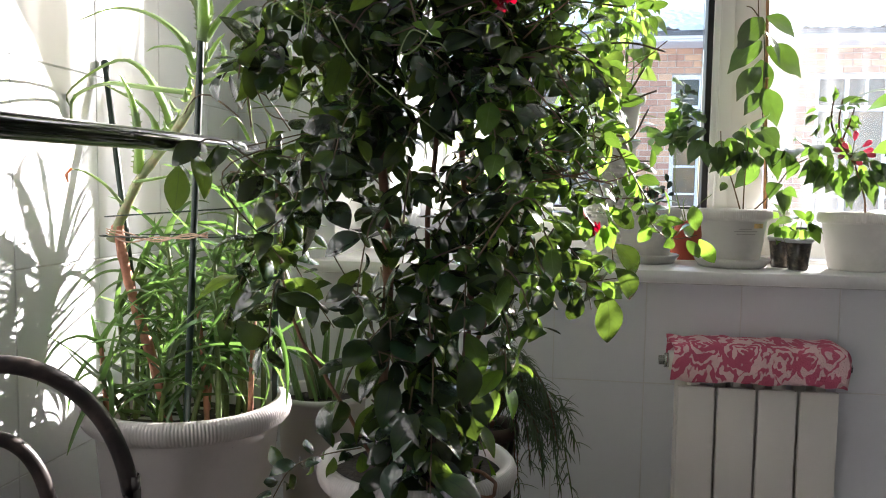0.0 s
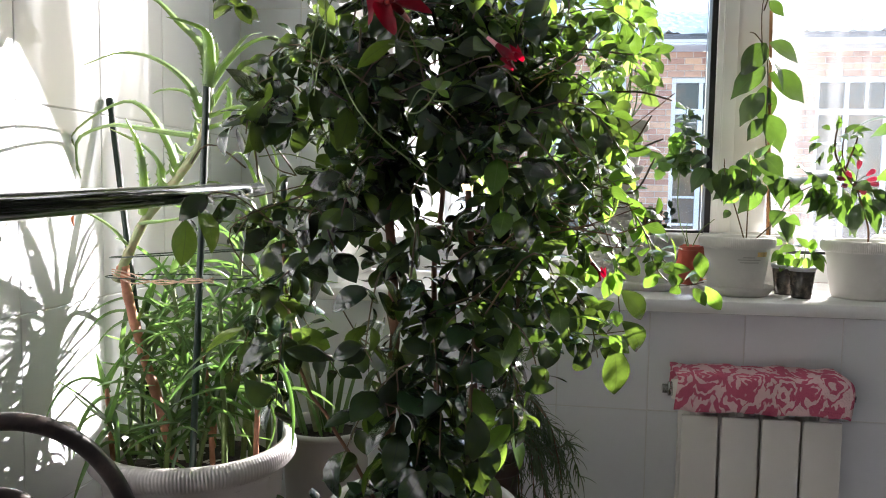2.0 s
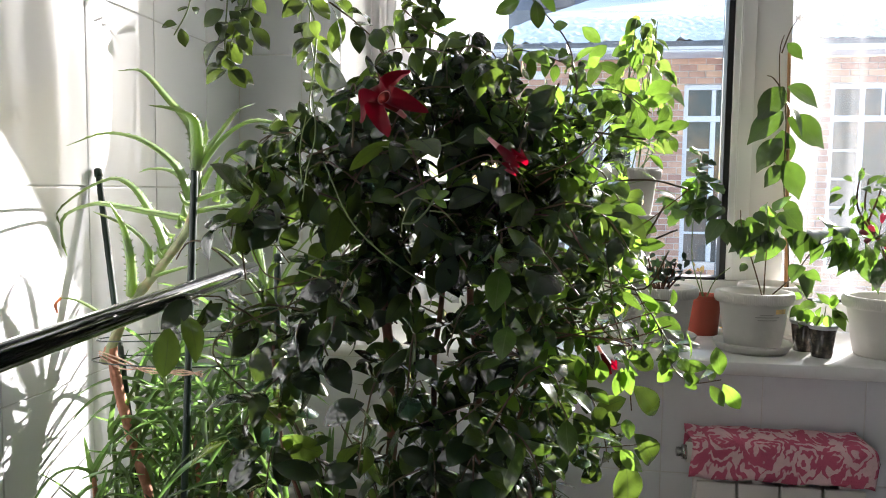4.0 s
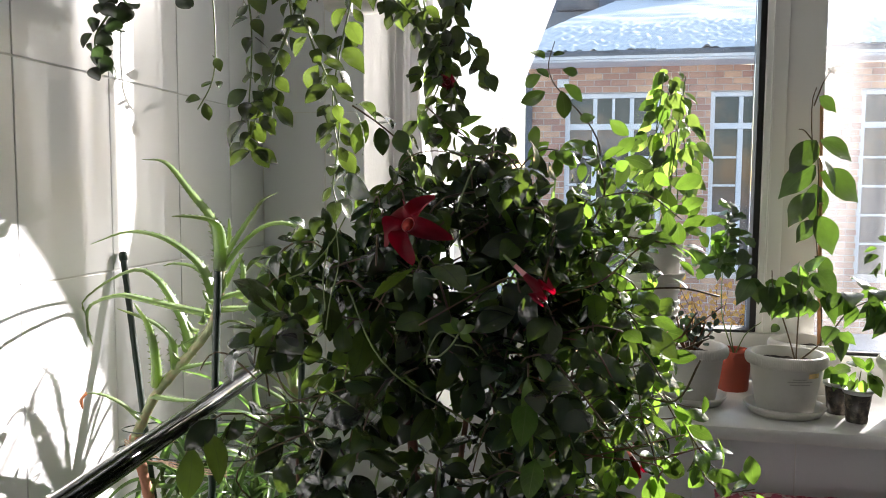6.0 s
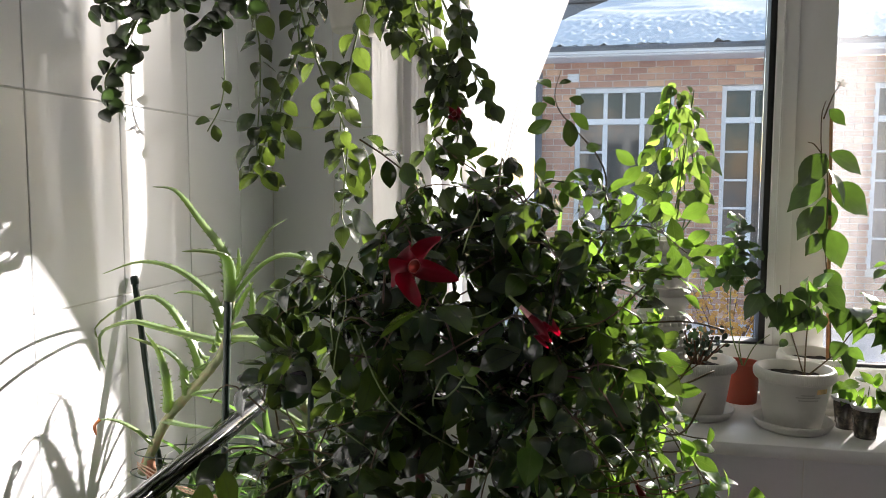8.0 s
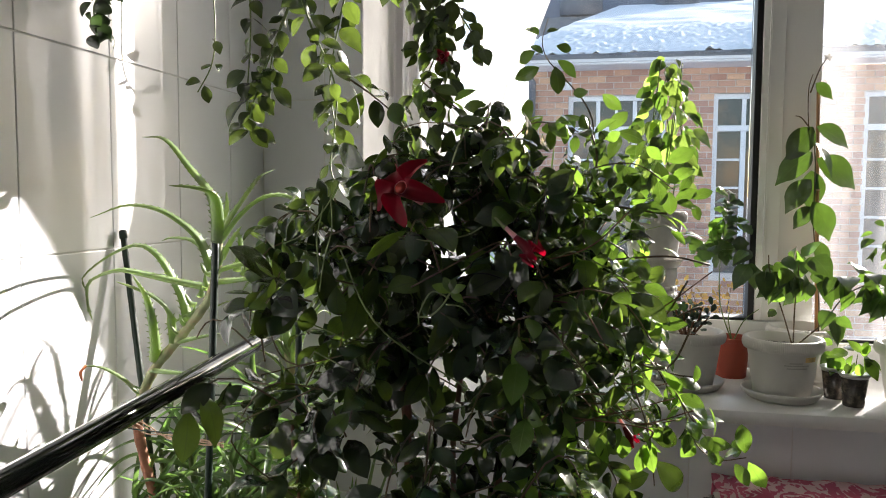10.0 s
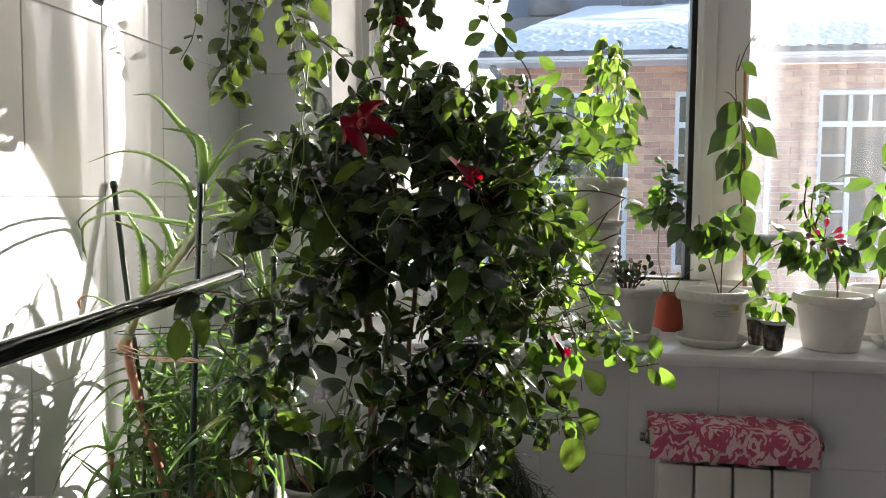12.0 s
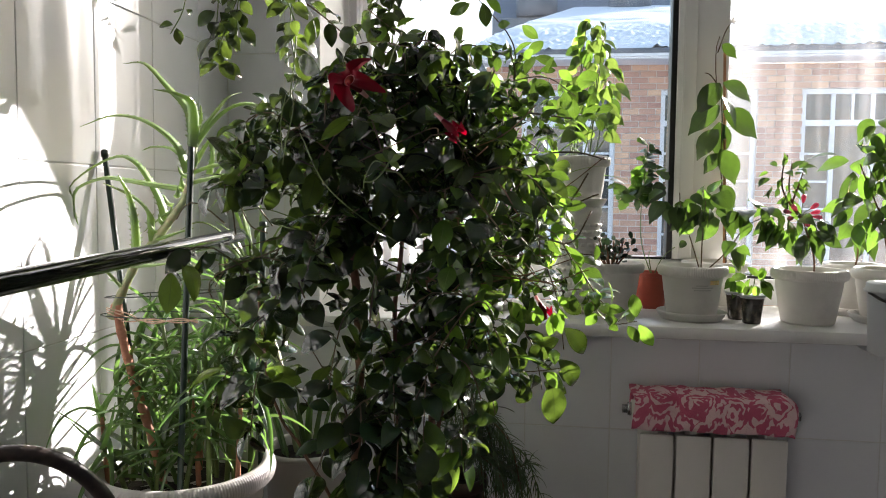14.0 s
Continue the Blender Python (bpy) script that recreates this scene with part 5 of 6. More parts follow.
Geo().tube([p - BO for p in curve(tip_line, 14)], 0.0010, 5).part("tendril", MAT["green_stem"], bush)
for k, (dx, dz) in enumerate(((0.9, 0.5), (-0.3, 1.0), (0.7, -0.4), (-0.8, 0.4), (0.3, 0.9))):
    young.append(frame_of(tip_line[-1], (dx, -0.3, dz), (0.2, -0.8, 0.4), 0.42 + 0.06 * (k % 2)))
# one shoot reaches over the sill and ends in a single round leaf
end_line = [(0.214, 1.330, 1.117), (0.252, 1.330, 1.107), (0.279, 1.330, 1.101), (0.297, 1.330, 1.100)]
Geo().tube([p - BO for p in curve(end_line, 14)], 0.0010, 5).part("runner", MAT["red_stem"], bush)
young.append(frame_of((0.300, 1.330, 1.115), (0.05, 0, -1), (0.6, -0.7, 0.1), 0.62))
# sunward side thinned to let sun in; every third leaf painted sunlit with young
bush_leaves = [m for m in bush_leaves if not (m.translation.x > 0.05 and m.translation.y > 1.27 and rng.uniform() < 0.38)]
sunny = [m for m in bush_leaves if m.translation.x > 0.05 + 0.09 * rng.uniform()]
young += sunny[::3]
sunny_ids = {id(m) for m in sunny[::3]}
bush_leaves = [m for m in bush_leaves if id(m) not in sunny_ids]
# leaves that half hide the low flower
for p, d in (((0.215, 1.325, 1.022), (0.1, -0.1, -1)), ((0.240, 1.320, 1.014), (-0.15, -0.1, -1))):
    young.append(frame_of(p, d, (0.3, -0.9, 0.2), 0.95))
# the hanging pair of large leaves under the spray
for p, d, s in (((0.170, 1.20, 0.945), (-0.35, 0, -1), 1.35), ((0.202, 1.20, 0.938), (-0.05, -0.05, -1), 1.5), ((0.238, 1.20, 0.936), (0.15, 0, -1), 1.5), ((0.246, 1.20, 0.968), (0.75, 0, -0.75), 1.5), ((0.150, 1.20, 0.975), (-0.6, 0, -0.8), 1.1), ((0.180, 1.21, 0.985), (0.5, 0, -0.8), 1.3)):
    bush_leaves.append(frame_of(p, d, (0.25, -0.8, 0.35), s))
# the rail's end stays clear of leaves
bush_leaves = [m for m in bush_leaves if not (m.translation.x < -0.175 and m.translation.y < 1.30 and 1.115 < m.translation.z < 1.185)]
near = [m for m in bush_leaves if m.translation.y < 1.215]
far = [m for m in bush_leaves if m.translation.y >= 1.215]
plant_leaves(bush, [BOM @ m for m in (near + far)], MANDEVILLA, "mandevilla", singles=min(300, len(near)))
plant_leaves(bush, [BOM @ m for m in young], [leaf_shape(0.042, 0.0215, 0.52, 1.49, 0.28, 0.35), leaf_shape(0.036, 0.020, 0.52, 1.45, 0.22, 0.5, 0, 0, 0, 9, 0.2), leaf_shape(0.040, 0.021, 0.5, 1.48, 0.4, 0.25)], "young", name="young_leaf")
twig_ob = twigs.part("twig_mass", MAT["red_stem"], bush)
twig_ob["kind"] = "stuff"
for pts, r in (([(-0.03, 1.26, 0.66), (-0.045, 1.255, 0.80), (-0.04, 1.25, 0.95), (-0.05, 1.25, 1.12)], 0.0085), ([(0.06, 1.30, 0.66), (0.058, 1.29, 0.80), (0.065, 1.285, 0.95), (0.05, 1.28, 1.12)], 0.0062),
               ([(0.055, 1.29, 0.66), (0.075, 1.28, 0.85), (0.11, 1.27, 0.93), (0.13, 1.25, 1.05)], 0.0035), ([(-0.02, 1.22, 0.66), (-0.10, 1.21, 0.80), (-0.155, 1.20, 0.90), (-0.17, 1.19, 1.05)], 0.0026),
               ([(0.00, 1.27, 0.66), (0.015, 1.27, 0.85), (0.01, 1.26, 1.0), (0.03, 1.25, 1.2)], 0.0045), ([(0.02, 1.26, 0.70), (0.10, 1.20, 0.705), (0.105, 1.17, 0.69), (0.03, 1.19, 0.69)], 0.0028)):
    c = curve([Vector(p) - BO for p in pts], 26)
    wob = [p + Vector((0.0012 * math.sin(1.3 * i), 0.0012 * math.cos(1.7 * i), 0)) for i, p in enumerate(c)]
    Geo().tube(wob, list(np.linspace(r, r * 0.7, 26)), 9).part("stem", MAT["bark"], bush)
# supple runners that twine across the crown
made = 0
while made < 14:
    a = np.array((rng.uniform(-0.2, 0.2), rng.uniform(1.10, 1.25), rng.uniform(0.95, 1.32)))
    b = a + (rng.normal(0, 0.09), rng.normal(0, 0.04), rng.normal(0.0, 0.07))
    if not inside(a) or not inside(b):
        continue
    made += 1
    mid = (a + b) / 2 + rng.normal(0, 0.025, 3)
    Geo().tube([p - BO for p in curve([a, mid, b], 14)], 0.0009, 5).part("runner", MAT["green_stem"] if made % 2 else MAT["red_stem"], bush)
for pts in ([(0.08, 1.29, 1.26), (0.17, 1.29, 1.245), (0.26, 1.30, 1.25), (0.31, 1.31, 1.24)], [(0.07, 1.28, 1.22), (0.16, 1.27, 1.19), (0.25, 1.29, 1.175), (0.30, 1.31, 1.19)], [(0.12, 1.29, 1.10), (0.20, 1.27, 1.13), (0.26, 1.28, 1.12), (0.29, 1.30, 1.165)], [(0.15, 1.34, 1.30), (0.175, 1.33, 1.36), (0.165, 1.34, 1.41)],
            [(0.10, 1.30, 1.16), (0.18, 1.29, 1.15), (0.25, 1.30, 1.17), (0.285, 1.31, 1.22)], [(0.13, 1.32, 1.13), (0.2, 1.31, 1.14), (0.27, 1.32, 1.13)], [(0.09, 1.31, 1.30), (0.17, 1.32, 1.31), (0.26, 1.32, 1.30)]):
    Geo().tube([p - BO for p in curve(pts, 16)], 0.0013, 6).part("runner", MAT["red_stem"], bush)


for k in range(34):
    a = np.array((rng.uniform(0.02, 0.20), rng.uniform(1.17, 1.30), rng.uniform(1.02, 1.27)))
    w = np.array((rng.uniform(0.04, 0.12), rng.normal(0, 0.03), rng.normal(-0.01, 0.05)))
    Geo().tube([p - BO for p in curve([a, a + w * 0.5 + rng.normal(0, 0.018, 3), a + w], 14)], rng.uniform(0.0007, 0.0011), 5).part("runner", MAT["bark"] if k % 3 else MAT["green_stem"], bush)


def trumpet(at, way, size, name="flower", open_=1.0):
    """Five-petalled trumpet: a tube that flares into lobes with pinched, twisted points."""
    fl = Geo()
    way = Vector(way).normalized()
    q = way.to_track_quat("Z", "Y").to_matrix().to_4x4()
    M = Matrix.Translation(Vector(at) - BO) @ q @ Matrix.Diagonal((size, size, size, 1))
    seg, rows = 80, 15
    for i in range(rows):
        s = i / (rows - 1)
        for k in range(seg):
            a = 6.2832 * k / seg
            ph = (5 * k / seg) % 1.0
            lobe = ph / 0.64 if ph < 0.64 else (1 - ph) / 0.36
            if s < 0.5:
                r, z = 0.09 + 0.34 * s, -0.9 + 1.9 * s
            else:
                t = (s - 0.5) * 2
                r = 0.26 + open_ * t * (0.17 + 0.80 * lobe ** 0.80)
                z = 0.05 + 0.22 * t - open_ * 0.62 * t * t * lobe * (0.5 + (2.7 * int(5 * k / seg)) % 1.0) + 0.26 * math.sin(6.2832 * ph + 0.8) * t + 0.05 * math.sin(11 * a + 3 * t) * t
            fl.v.append(M @ Vector((r * math.cos(a + 0.35 * s), r * math.sin(a + 0.35 * s), z)))
    fl.f = [(i * seg + k, i * seg + (k + 1) % seg, (i + 1) * seg + (k + 1) % seg, (i + 1) * seg + k) for i in range(rows - 1) for k in range(seg)]
    fl.uv = [(0, 0)] * len(fl.v)
    ob = fl.part(name, MAT["red_petal"], bush, "velvety red trumpet flower")
    tb = Geo().lathe([(0.075, -1.35), (0.10, -0.9), (0.15, -0.45), (0.245, 0.0)], seg=18)
    put("flower_tube", mesh_of("flower_tube", [M @ Vector(v) for v in tb.v], [f for f in tb.f if len(f) == 4], MAT["pale_pink"], True), ob, "pale pink flower tube")
    th = Geo()
    th.lathe([(0.0, -0.1), (0.10, -0.06), (0.20, 0.02)], seg=14)
    th.v = [M @ Vector(v) for v in th.v]
    put("throat", mesh_of("throat", th.v, th.f, MAT["yellow"], True), ob, "dark crimson throat")
    Geo().tube([M @ Vector((0, 0, -1.9)), M @ Vector((0, 0, -1.5)), M @ Vector((0, 0, -1.3))], [0.0014, 0.0018, 0.0032], 7).part("calyx", MAT["green_stem"], ob)


trumpet((-0.020, 1.118, 1.328), (-0.30, -0.85, 0.35), 0.033)
trumpet((0.112, 1.125, 1.266), (0.72, -0.25, -0.62), 0.027, open_=0.30)
trumpet((0.225, 1.360, 1.008), (0.45, -0.1, -0.8), 0.022, open_=0.42)
trumpet((-0.024, 1.345, 1.500), (0.4, -0.6, -0.3), 0.018, open_=0.4)

# ---------------------------------------------------------------- hanging plants
HOYA = [leaf_shape(0.032, 0.0195, 0.5, 1.48, 0.4, 0.35), leaf_shape(0.036, 0.0195, 0.47, 2.3, 0.45, 0.6), leaf_shape(0.027, 0.017, 0.48, 1.8, 0.3, 0.2, 0, 0, 0, 9, 0.3), leaf_shape(0.030, 0.0165, 0.47, 2.2, 0.6, 0.8)]
CURLY = [leaf_shape(0.026, 0.021, 0.5, 1.2, 0.3, 1.3, 0, 0, 0, 9, 0.4), leaf_shape(0.023, 0.019, 0.5, 1.2, 0.2, 1.6, 0, 0, 0, 9, 0.5), leaf_shape(0.028, 0.021, 0.5, 1.3, 0.3, 1.0, 0, 0, 0, 9, 0.4)]


def hanging_pot(at, r, h, label):
    t = thing("hanging_pot", label, "hanging pot", at, "hanging pots")
    Geo().lathe(pot_profile(r, h, taper=0.66), (0, 0, 0), 56).part("body", MAT["pot"], t)
    Geo().lathe([(0, h - 0.03), (r * 0.84, h - 0.028)], seg=28).part("soil", MAT["soil"], t)
    for k in range(3):
        a = 2.0944 * k + 0.4
        Geo().tube([(0.95 * r * math.cos(a), 0.95 * r * math.sin(a), h - 0.004), (0.01 * math.cos(a), 0.01 * math.sin(a), 2.56 - at[2])], 0.0012, 6).part("hanger_wire", MAT["chrome"], t)
    Geo().tube([(0, 0, 2.55 - at[2]), (0, 0, 2.5999 - at[2])], 0.004, 8).part("hook", MAT["chrome"], t)
    return t


def hanging_plant(name, label, at, strands, shapes, key, step, size, curled=False):
    t = thing(name, label, "hanging plant", at)
    o = Vector(at)
    st = Geo()
    poses = []
    for pts in strands:
        top = Vector(pts[0])
        full = [o + Vector((0, 0, 0.0)), o.lerp(top, 0.55) + Vector((0, 0, 0.05)), top] + [Vector(p) for p in pts[1:]]
        st.tube([p - o for p in curve(full, 34)], list(np.linspace(0.0019, 0.0011, 34)), 6, False)
        thin = pts is strands[0] and not curled
        poses += along_strand(pts if not thin else pts[2:], step * (1.4 if thin else 1), size * (0.75 if thin else 1), spread=0.6 if curled else 0.95, droop=0.3 if curled else 0.4, jitter=0.22, face=(0.15, -1.3, 0.5))
    T = Matrix.Translation(-o)
    plant_leaves(t, [T @ m for m in poses], shapes, key)
    st.part("strand", MAT["green_stem"], t)
    return t


HP1, HP2, HP3 = (-0.243, 1.640, 1.665), (-0.235, 1.120, 1.650), (-0.075, 1.390, 1.720)
hanging_pot(HP1, 0.075, 0.13, "white plastic hanging pot with trailing vines")
hanging_pot(HP2, 0.070, 0.12, "white plastic hanging pot with a curly-leaved plant")
hanging_pot(HP3, 0.070, 0.12, "white plastic hanging pot with dense trailing vines")
hanging_plant("trailing_vine", "trailing hoya with pointed green leaves in long strands", (HP1[0], HP1[1], HP1[2] + 0.11), [
    [(-0.490, 1.62, 1.735), (-0.488, 1.62, 1.677), (-0.486, 1.62, 1.591), (-0.495, 1.62, 1.542), (-0.521, 1.62, 1.499)],
    [(-0.380, 1.535, 1.711), (-0.379, 1.535, 1.622), (-0.380, 1.535, 1.561), (-0.387, 1.535, 1.461), (-0.378, 1.535, 1.420)],
    [(-0.327, 1.560, 1.715), (-0.322, 1.560, 1.634), (-0.342, 1.560, 1.581), (-0.355, 1.560, 1.536), (-0.358, 1.560, 1.457)],
    [(-0.292, 1.490, 1.697), (-0.262, 1.490, 1.587), (-0.235, 1.490, 1.527), (-0.218, 1.490, 1.476), (-0.222, 1.490, 1.416), (-0.228, 1.490, 1.364), (-0.217, 1.490, 1.330)],
    [(-0.198, 1.520, 1.700), (-0.208, 1.520, 1.650), (-0.227, 1.520, 1.573), (-0.239, 1.520, 1.486), (-0.224, 1.520, 1.398)],
    [(-0.358, 1.545, 1.527), (-0.374, 1.535, 1.473), (-0.385, 1.535, 1.430)]], HOYA, "hoya", 0.0255, 1.32)
# Added above the view: these shoots cast dappled shade on the tiles.
crown = thing("hoya_crown", "unseen hoya shoots added above the view to dapple the wall", "hanging plant", (HP1[0], HP1[1], HP1[2] + 0.11))
crown_leaves, crown_shoots = [], Geo()
for k in range(16):
    a = 2.4 * k
    out = np.array((math.cos(a), math.sin(a), 0.0))
    R = 0.07 + 0.06 * ((k * 0.618) % 1.0)
    base = np.array((HP1[0], HP1[1], HP1[2] + 0.105))
    pts = [base + out * 0.02, base + out * R * 0.6 + (0, 0, 0.05), base + out * R + (0, 0, 0.01), base + out * R * 1.1 + (0, 0, -0.04)]
    crown_shoots.tube([p - Vector((HP1[0], HP1[1], HP1[2] + 0.11)) for p in curve(pts, 16)], 0.0012, 6, False)
    crown_leaves += along_strand(pts, 0.022, 1.16, spread=0.95, droop=0.3, jitter=0.25)
plant_leaves(crown, [Matrix.Translation((-HP1[0], -HP1[1], -HP1[2] - 0.11)) @ m for m in crown_leaves], HOYA, "hoya")
crown_shoots.part("shoot", MAT["green_stem"], crown)
hanging_plant("dense_trailing_vine", "dense trailing vine with small curled leaves above the climber", (HP3[0], HP3[1], HP3[2] + 0.10), [
    [(-0.112, 1.37, 1.67), (-0.101, 1.37, 1.619), (-0.074, 1.37, 1.588), (-0.051, 1.37, 1.551), (-0.036, 1.37, 1.514), (-0.062, 1.37, 1.455)],
    [(-0.051, 1.37, 1.67), (-0.029, 1.37, 1.616), (-0.017, 1.37, 1.58), (0.009, 1.37, 1.536), (0.026, 1.37, 1.51)],
    [(-0.027, 1.36, 1.66), (-0.016, 1.36, 1.614), (-0.034, 1.36, 1.564), (-0.072, 1.36, 1.507)],
    [(-0.09, 1.38, 1.68), (-0.075, 1.38, 1.62), (-0.055, 1.375, 1.575), (-0.03, 1.37, 1.53), (-0.02, 1.36, 1.48), (-0.03, 1.35, 1.44)],
    [(-0.13, 1.38, 1.68), (-0.12, 1.38, 1.63), (-0.105, 1.38, 1.60)],
    [(-0.06, 1.37, 1.60), (-0.03, 1.37, 1.56), (-0.04, 1.36, 1.51)]], HOYA, "hoya", 0.013, 0.95, curled=True)
hanging_plant("curly_hoya", "dark curly rope hoya with chains of folded leaves", (HP2[0], HP2[1], HP2[2] + 0.10), [
    [(-0.300, 1.108, 1.61), (-0.316, 1.108, 1.585), (-0.340, 1.108, 1.547), (-0.358, 1.108, 1.520), (-0.352, 1.108, 1.494)],
    [(-0.187, 1.108, 1.635), (-0.257, 1.108, 1.610), (-0.315, 1.108, 1.604), (-0.365, 1.108, 1.602)],
    [(-0.193, 1.12, 1.63), (-0.219, 1.12, 1.600), (-0.251, 1.12, 1.580), (-0.265, 1.12, 1.566)],
    [(-0.17, 1.13, 1.64), (-0.19, 1.12, 1.610), (-0.205, 1.12, 1.594)]], CURLY, "hoya_dark", 0.0070, 0.85, curled=True)

# ---------------------------------------------------------------- plants on the sill
def stems(parent, o, lines, r, mat):
    for pts in lines:
        Geo().tube([p - Vector(o) for p in curve(pts, 16)], list(np.linspace(r, r * 0.6, 16)), 7).part("stem", MAT[mat], parent)


def at_origin(o, poses):
    return [Matrix.Translation(-Vector(o)) @ m for m in poses]


def cluster(centre, radii, n, size, droop=0.5, face=(0.1, -0.6, 0.7)):
    out = []
    for _ in range(n):
        q = rng.normal(0, 1, 3)
        q = q / np.linalg.norm(q) * rng.uniform(0.2, 1) ** 0.45
        p = np.array(centre) + q * radii
        w = unit(unit(q) * 0.8 + (0, -0.15, -droop) + rng.normal(0, 0.3, 3))
        out.append(frame_of(p, w, unit(np.array(face) + rng.normal(0, 0.4, 3)), size * rng.uniform(0.7, 1.2)))
    return out


# bright shrubby plant on the pedestal
o = (0.300, 2.130, SILL + 0.36)
hib = thing("leafy_pot_plant", "bright green bushy plant glowing in the window light", "house plant", o)
hl = []
hib_stems = []
for k in range(9):
    a = rng.uniform(0, 6.28)
    b = np.array((0.30 + 0.02 * math.cos(a), 2.13 + 0.02 * math.sin(a), SILL + 0.355))
    tip = np.array((0.325 + rng.normal(0, 0.022), 2.14 + rng.normal(0, 0.02), rng.uniform(1.45, 1.62)))
    pts = [b, b * 0.6 + tip * 0.4 + (rng.normal(0, 0.02), 0, 0), tip]
    hib_stems.append(pts)
for z in np.linspace(1.335, 1.615, 96):
    half = np.interp(z, (1.33, 1.40, 1.46, 1.52, 1.58, 1.62), (0.055, 0.075, 0.090, 0.058, 0.034, 0.018))
    a, far_out = rng.uniform(0, 6.28), rng.uniform(0.3, 1) ** 0.5
    q = np.array((math.cos(a), 0.5 * math.sin(a), 0))
    hl.append(frame_of(np.array((0.322, 2.14, z + 0.012)) + q * half * far_out * 0.85, unit(q * 0.7 + (0, -0.1, -0.75) + rng.normal(0, 0.22, 3)),
                       unit(np.array((0.35, -0.75, 0.3)) + q * 0.35 + rng.normal(0, 0.3, 3)), rng.uniform(0.75, 1.25) * (0.75 if z > 1.57 else 1.0)))
stems(hib, o, hib_stems, 0.0018, "green_stem")
for pick in (True, False):
    plant_leaves(hib, at_origin(o, [m for k, m in enumerate(hl) if (k % 10 not in (1, 4, 8)) == pick]), [leaf_shape(0.046, 0.031, 0.36, 1.6, 0.2, 0.3, 0.01, 0.2), leaf_shape(0.039, 0.027, 0.38, 1.6, 0.25, 0.4, 0.012, 0.15)], "lime" if pick else "pepper")

# pepper with drooping heart-shaped leaves
o = (0.565, 2.060, SILL + 0.105)
pep = thing("pepper_plant", "small pepper plant with drooping heart-shaped leaves", "house plant", o)
HEART = [leaf_shape(0.052, 0.036, 0.33, 2.6, 0.25, 0.45, 0.01, 0.25), leaf_shape(0.046, 0.033, 0.35, 2.5, 0.3, 0.6, 0.01, 0.25), leaf_shape(0.060, 0.038, 0.34, 2.6, 0.2, 0.3, 0.0, 0.2)]
lines = [[(0.585, 2.062, 1.005), (0.565, 2.06, 1.07), (0.535, 2.06, 1.16), (0.53, 2.06, 1.20)], [(0.585, 2.062, 1.005), (0.585, 2.06, 1.09), (0.59, 2.06, 1.18)], [(0.585, 2.062, 1.005), (0.64, 2.06, 1.06), (0.68, 2.055, 1.12), (0.73, 2.05, 1.15)]]
stems(pep, o, lines, 0.0018, "red_stem")
pl = cluster((0.525, 2.06, 1.19), (0.045, 0.04, 0.035), 12, 0.95, 0.9) + cluster((0.585, 2.06, 1.185), (0.045, 0.04, 0.035), 13, 0.95, 0.9) + cluster((0.60, 2.06, 1.13), (0.06, 0.04, 0.03), 9, 0.9, 0.9)
pl += cluster((0.70, 2.05, 1.15), (0.055, 0.035, 0.03), 14, 1.0, 0.9) + cluster((0.655, 2.06, 1.075), (0.02, 0.02, 0.02), 4, 0.9, 0.9)
pl.append(frame_of((0.545, 2.06, 1.085), (-0.5, 0, -0.8), (0, -1, 0.2), 0.5))
plant_leaves(pep, at_origin(o, pl), HEART, "pepper")

# staked climber
o = (0.672, 2.218, SILL + 0.10)
cane = thing("bamboo_cane", "thin brown bamboo cane tied with twine", "cane", o)
Geo().tube([(0.0, 0, -0.02), (-0.01, 0, 0.28), (-0.018, 0, 0.555)], [0.0042, 0.004, 0.0036], 9).part("rod", MAT["cane"], cane)
for z in (0.20, 0.335):
    Geo().lathe([(0.0052, 0.0), (0.0062, 0.002), (0.0052, 0.004)], (-0.011, 0, z), 12).part("tie", MAT["twine"], cane)
vine = thing("staked_climber", "climber with large pointed leaves tied to a bamboo cane", "house plant", o)
lines = [[(0.675, 2.218, 0.99), (0.668, 2.20, 1.10), (0.650, 2.195, 1.25), (0.647, 2.195, 1.42), (0.632, 2.195, 1.47), (0.628, 2.195, 1.555), (0.636, 2.195, 1.59)],
         [(0.632, 2.195, 1.55), (0.648, 2.19, 1.60), (0.663, 2.19, 1.625)], [(0.636, 2.195, 1.47), (0.615, 2.19, 1.495), (0.602, 2.19, 1.50)]]
stems(vine, o, lines, 0.0017, "red_stem")
BIGLEAF = [leaf_shape(0.080, 0.046, 0.40, 2.7, 0.22, 0.25, 0.004, 0.0), leaf_shape(0.076, 0.042, 0.42, 2.7, 0.3, 0.4)]
vl = []
upper_leaves = (((0.645, 2.19, 1.475), (-0.55, 0.0, -0.75), (-0.2, -0.9, 0.3), 0.92), ((0.652, 2.19, 1.475), (0.75, 0.0, -0.35), (0.1, -0.8, 0.5), 0.9), ((0.645, 2.19, 1.42), (-0.75, 0.0, -0.65), (-0.3, -0.8, 0.5), 1.0), ((0.655, 2.19, 1.405), (0.85, 0.05, -0.5), (0.2, -0.9, 0.3), 1.2), ((0.65, 2.18, 1.44), (0.5, -0.2, -0.9), (0.8, -0.5, 0.2), 0.85), ((0.645, 2.19, 1.36), (-0.6, 0, -0.75), (-0.4, -0.8, 0.3), 0.95))
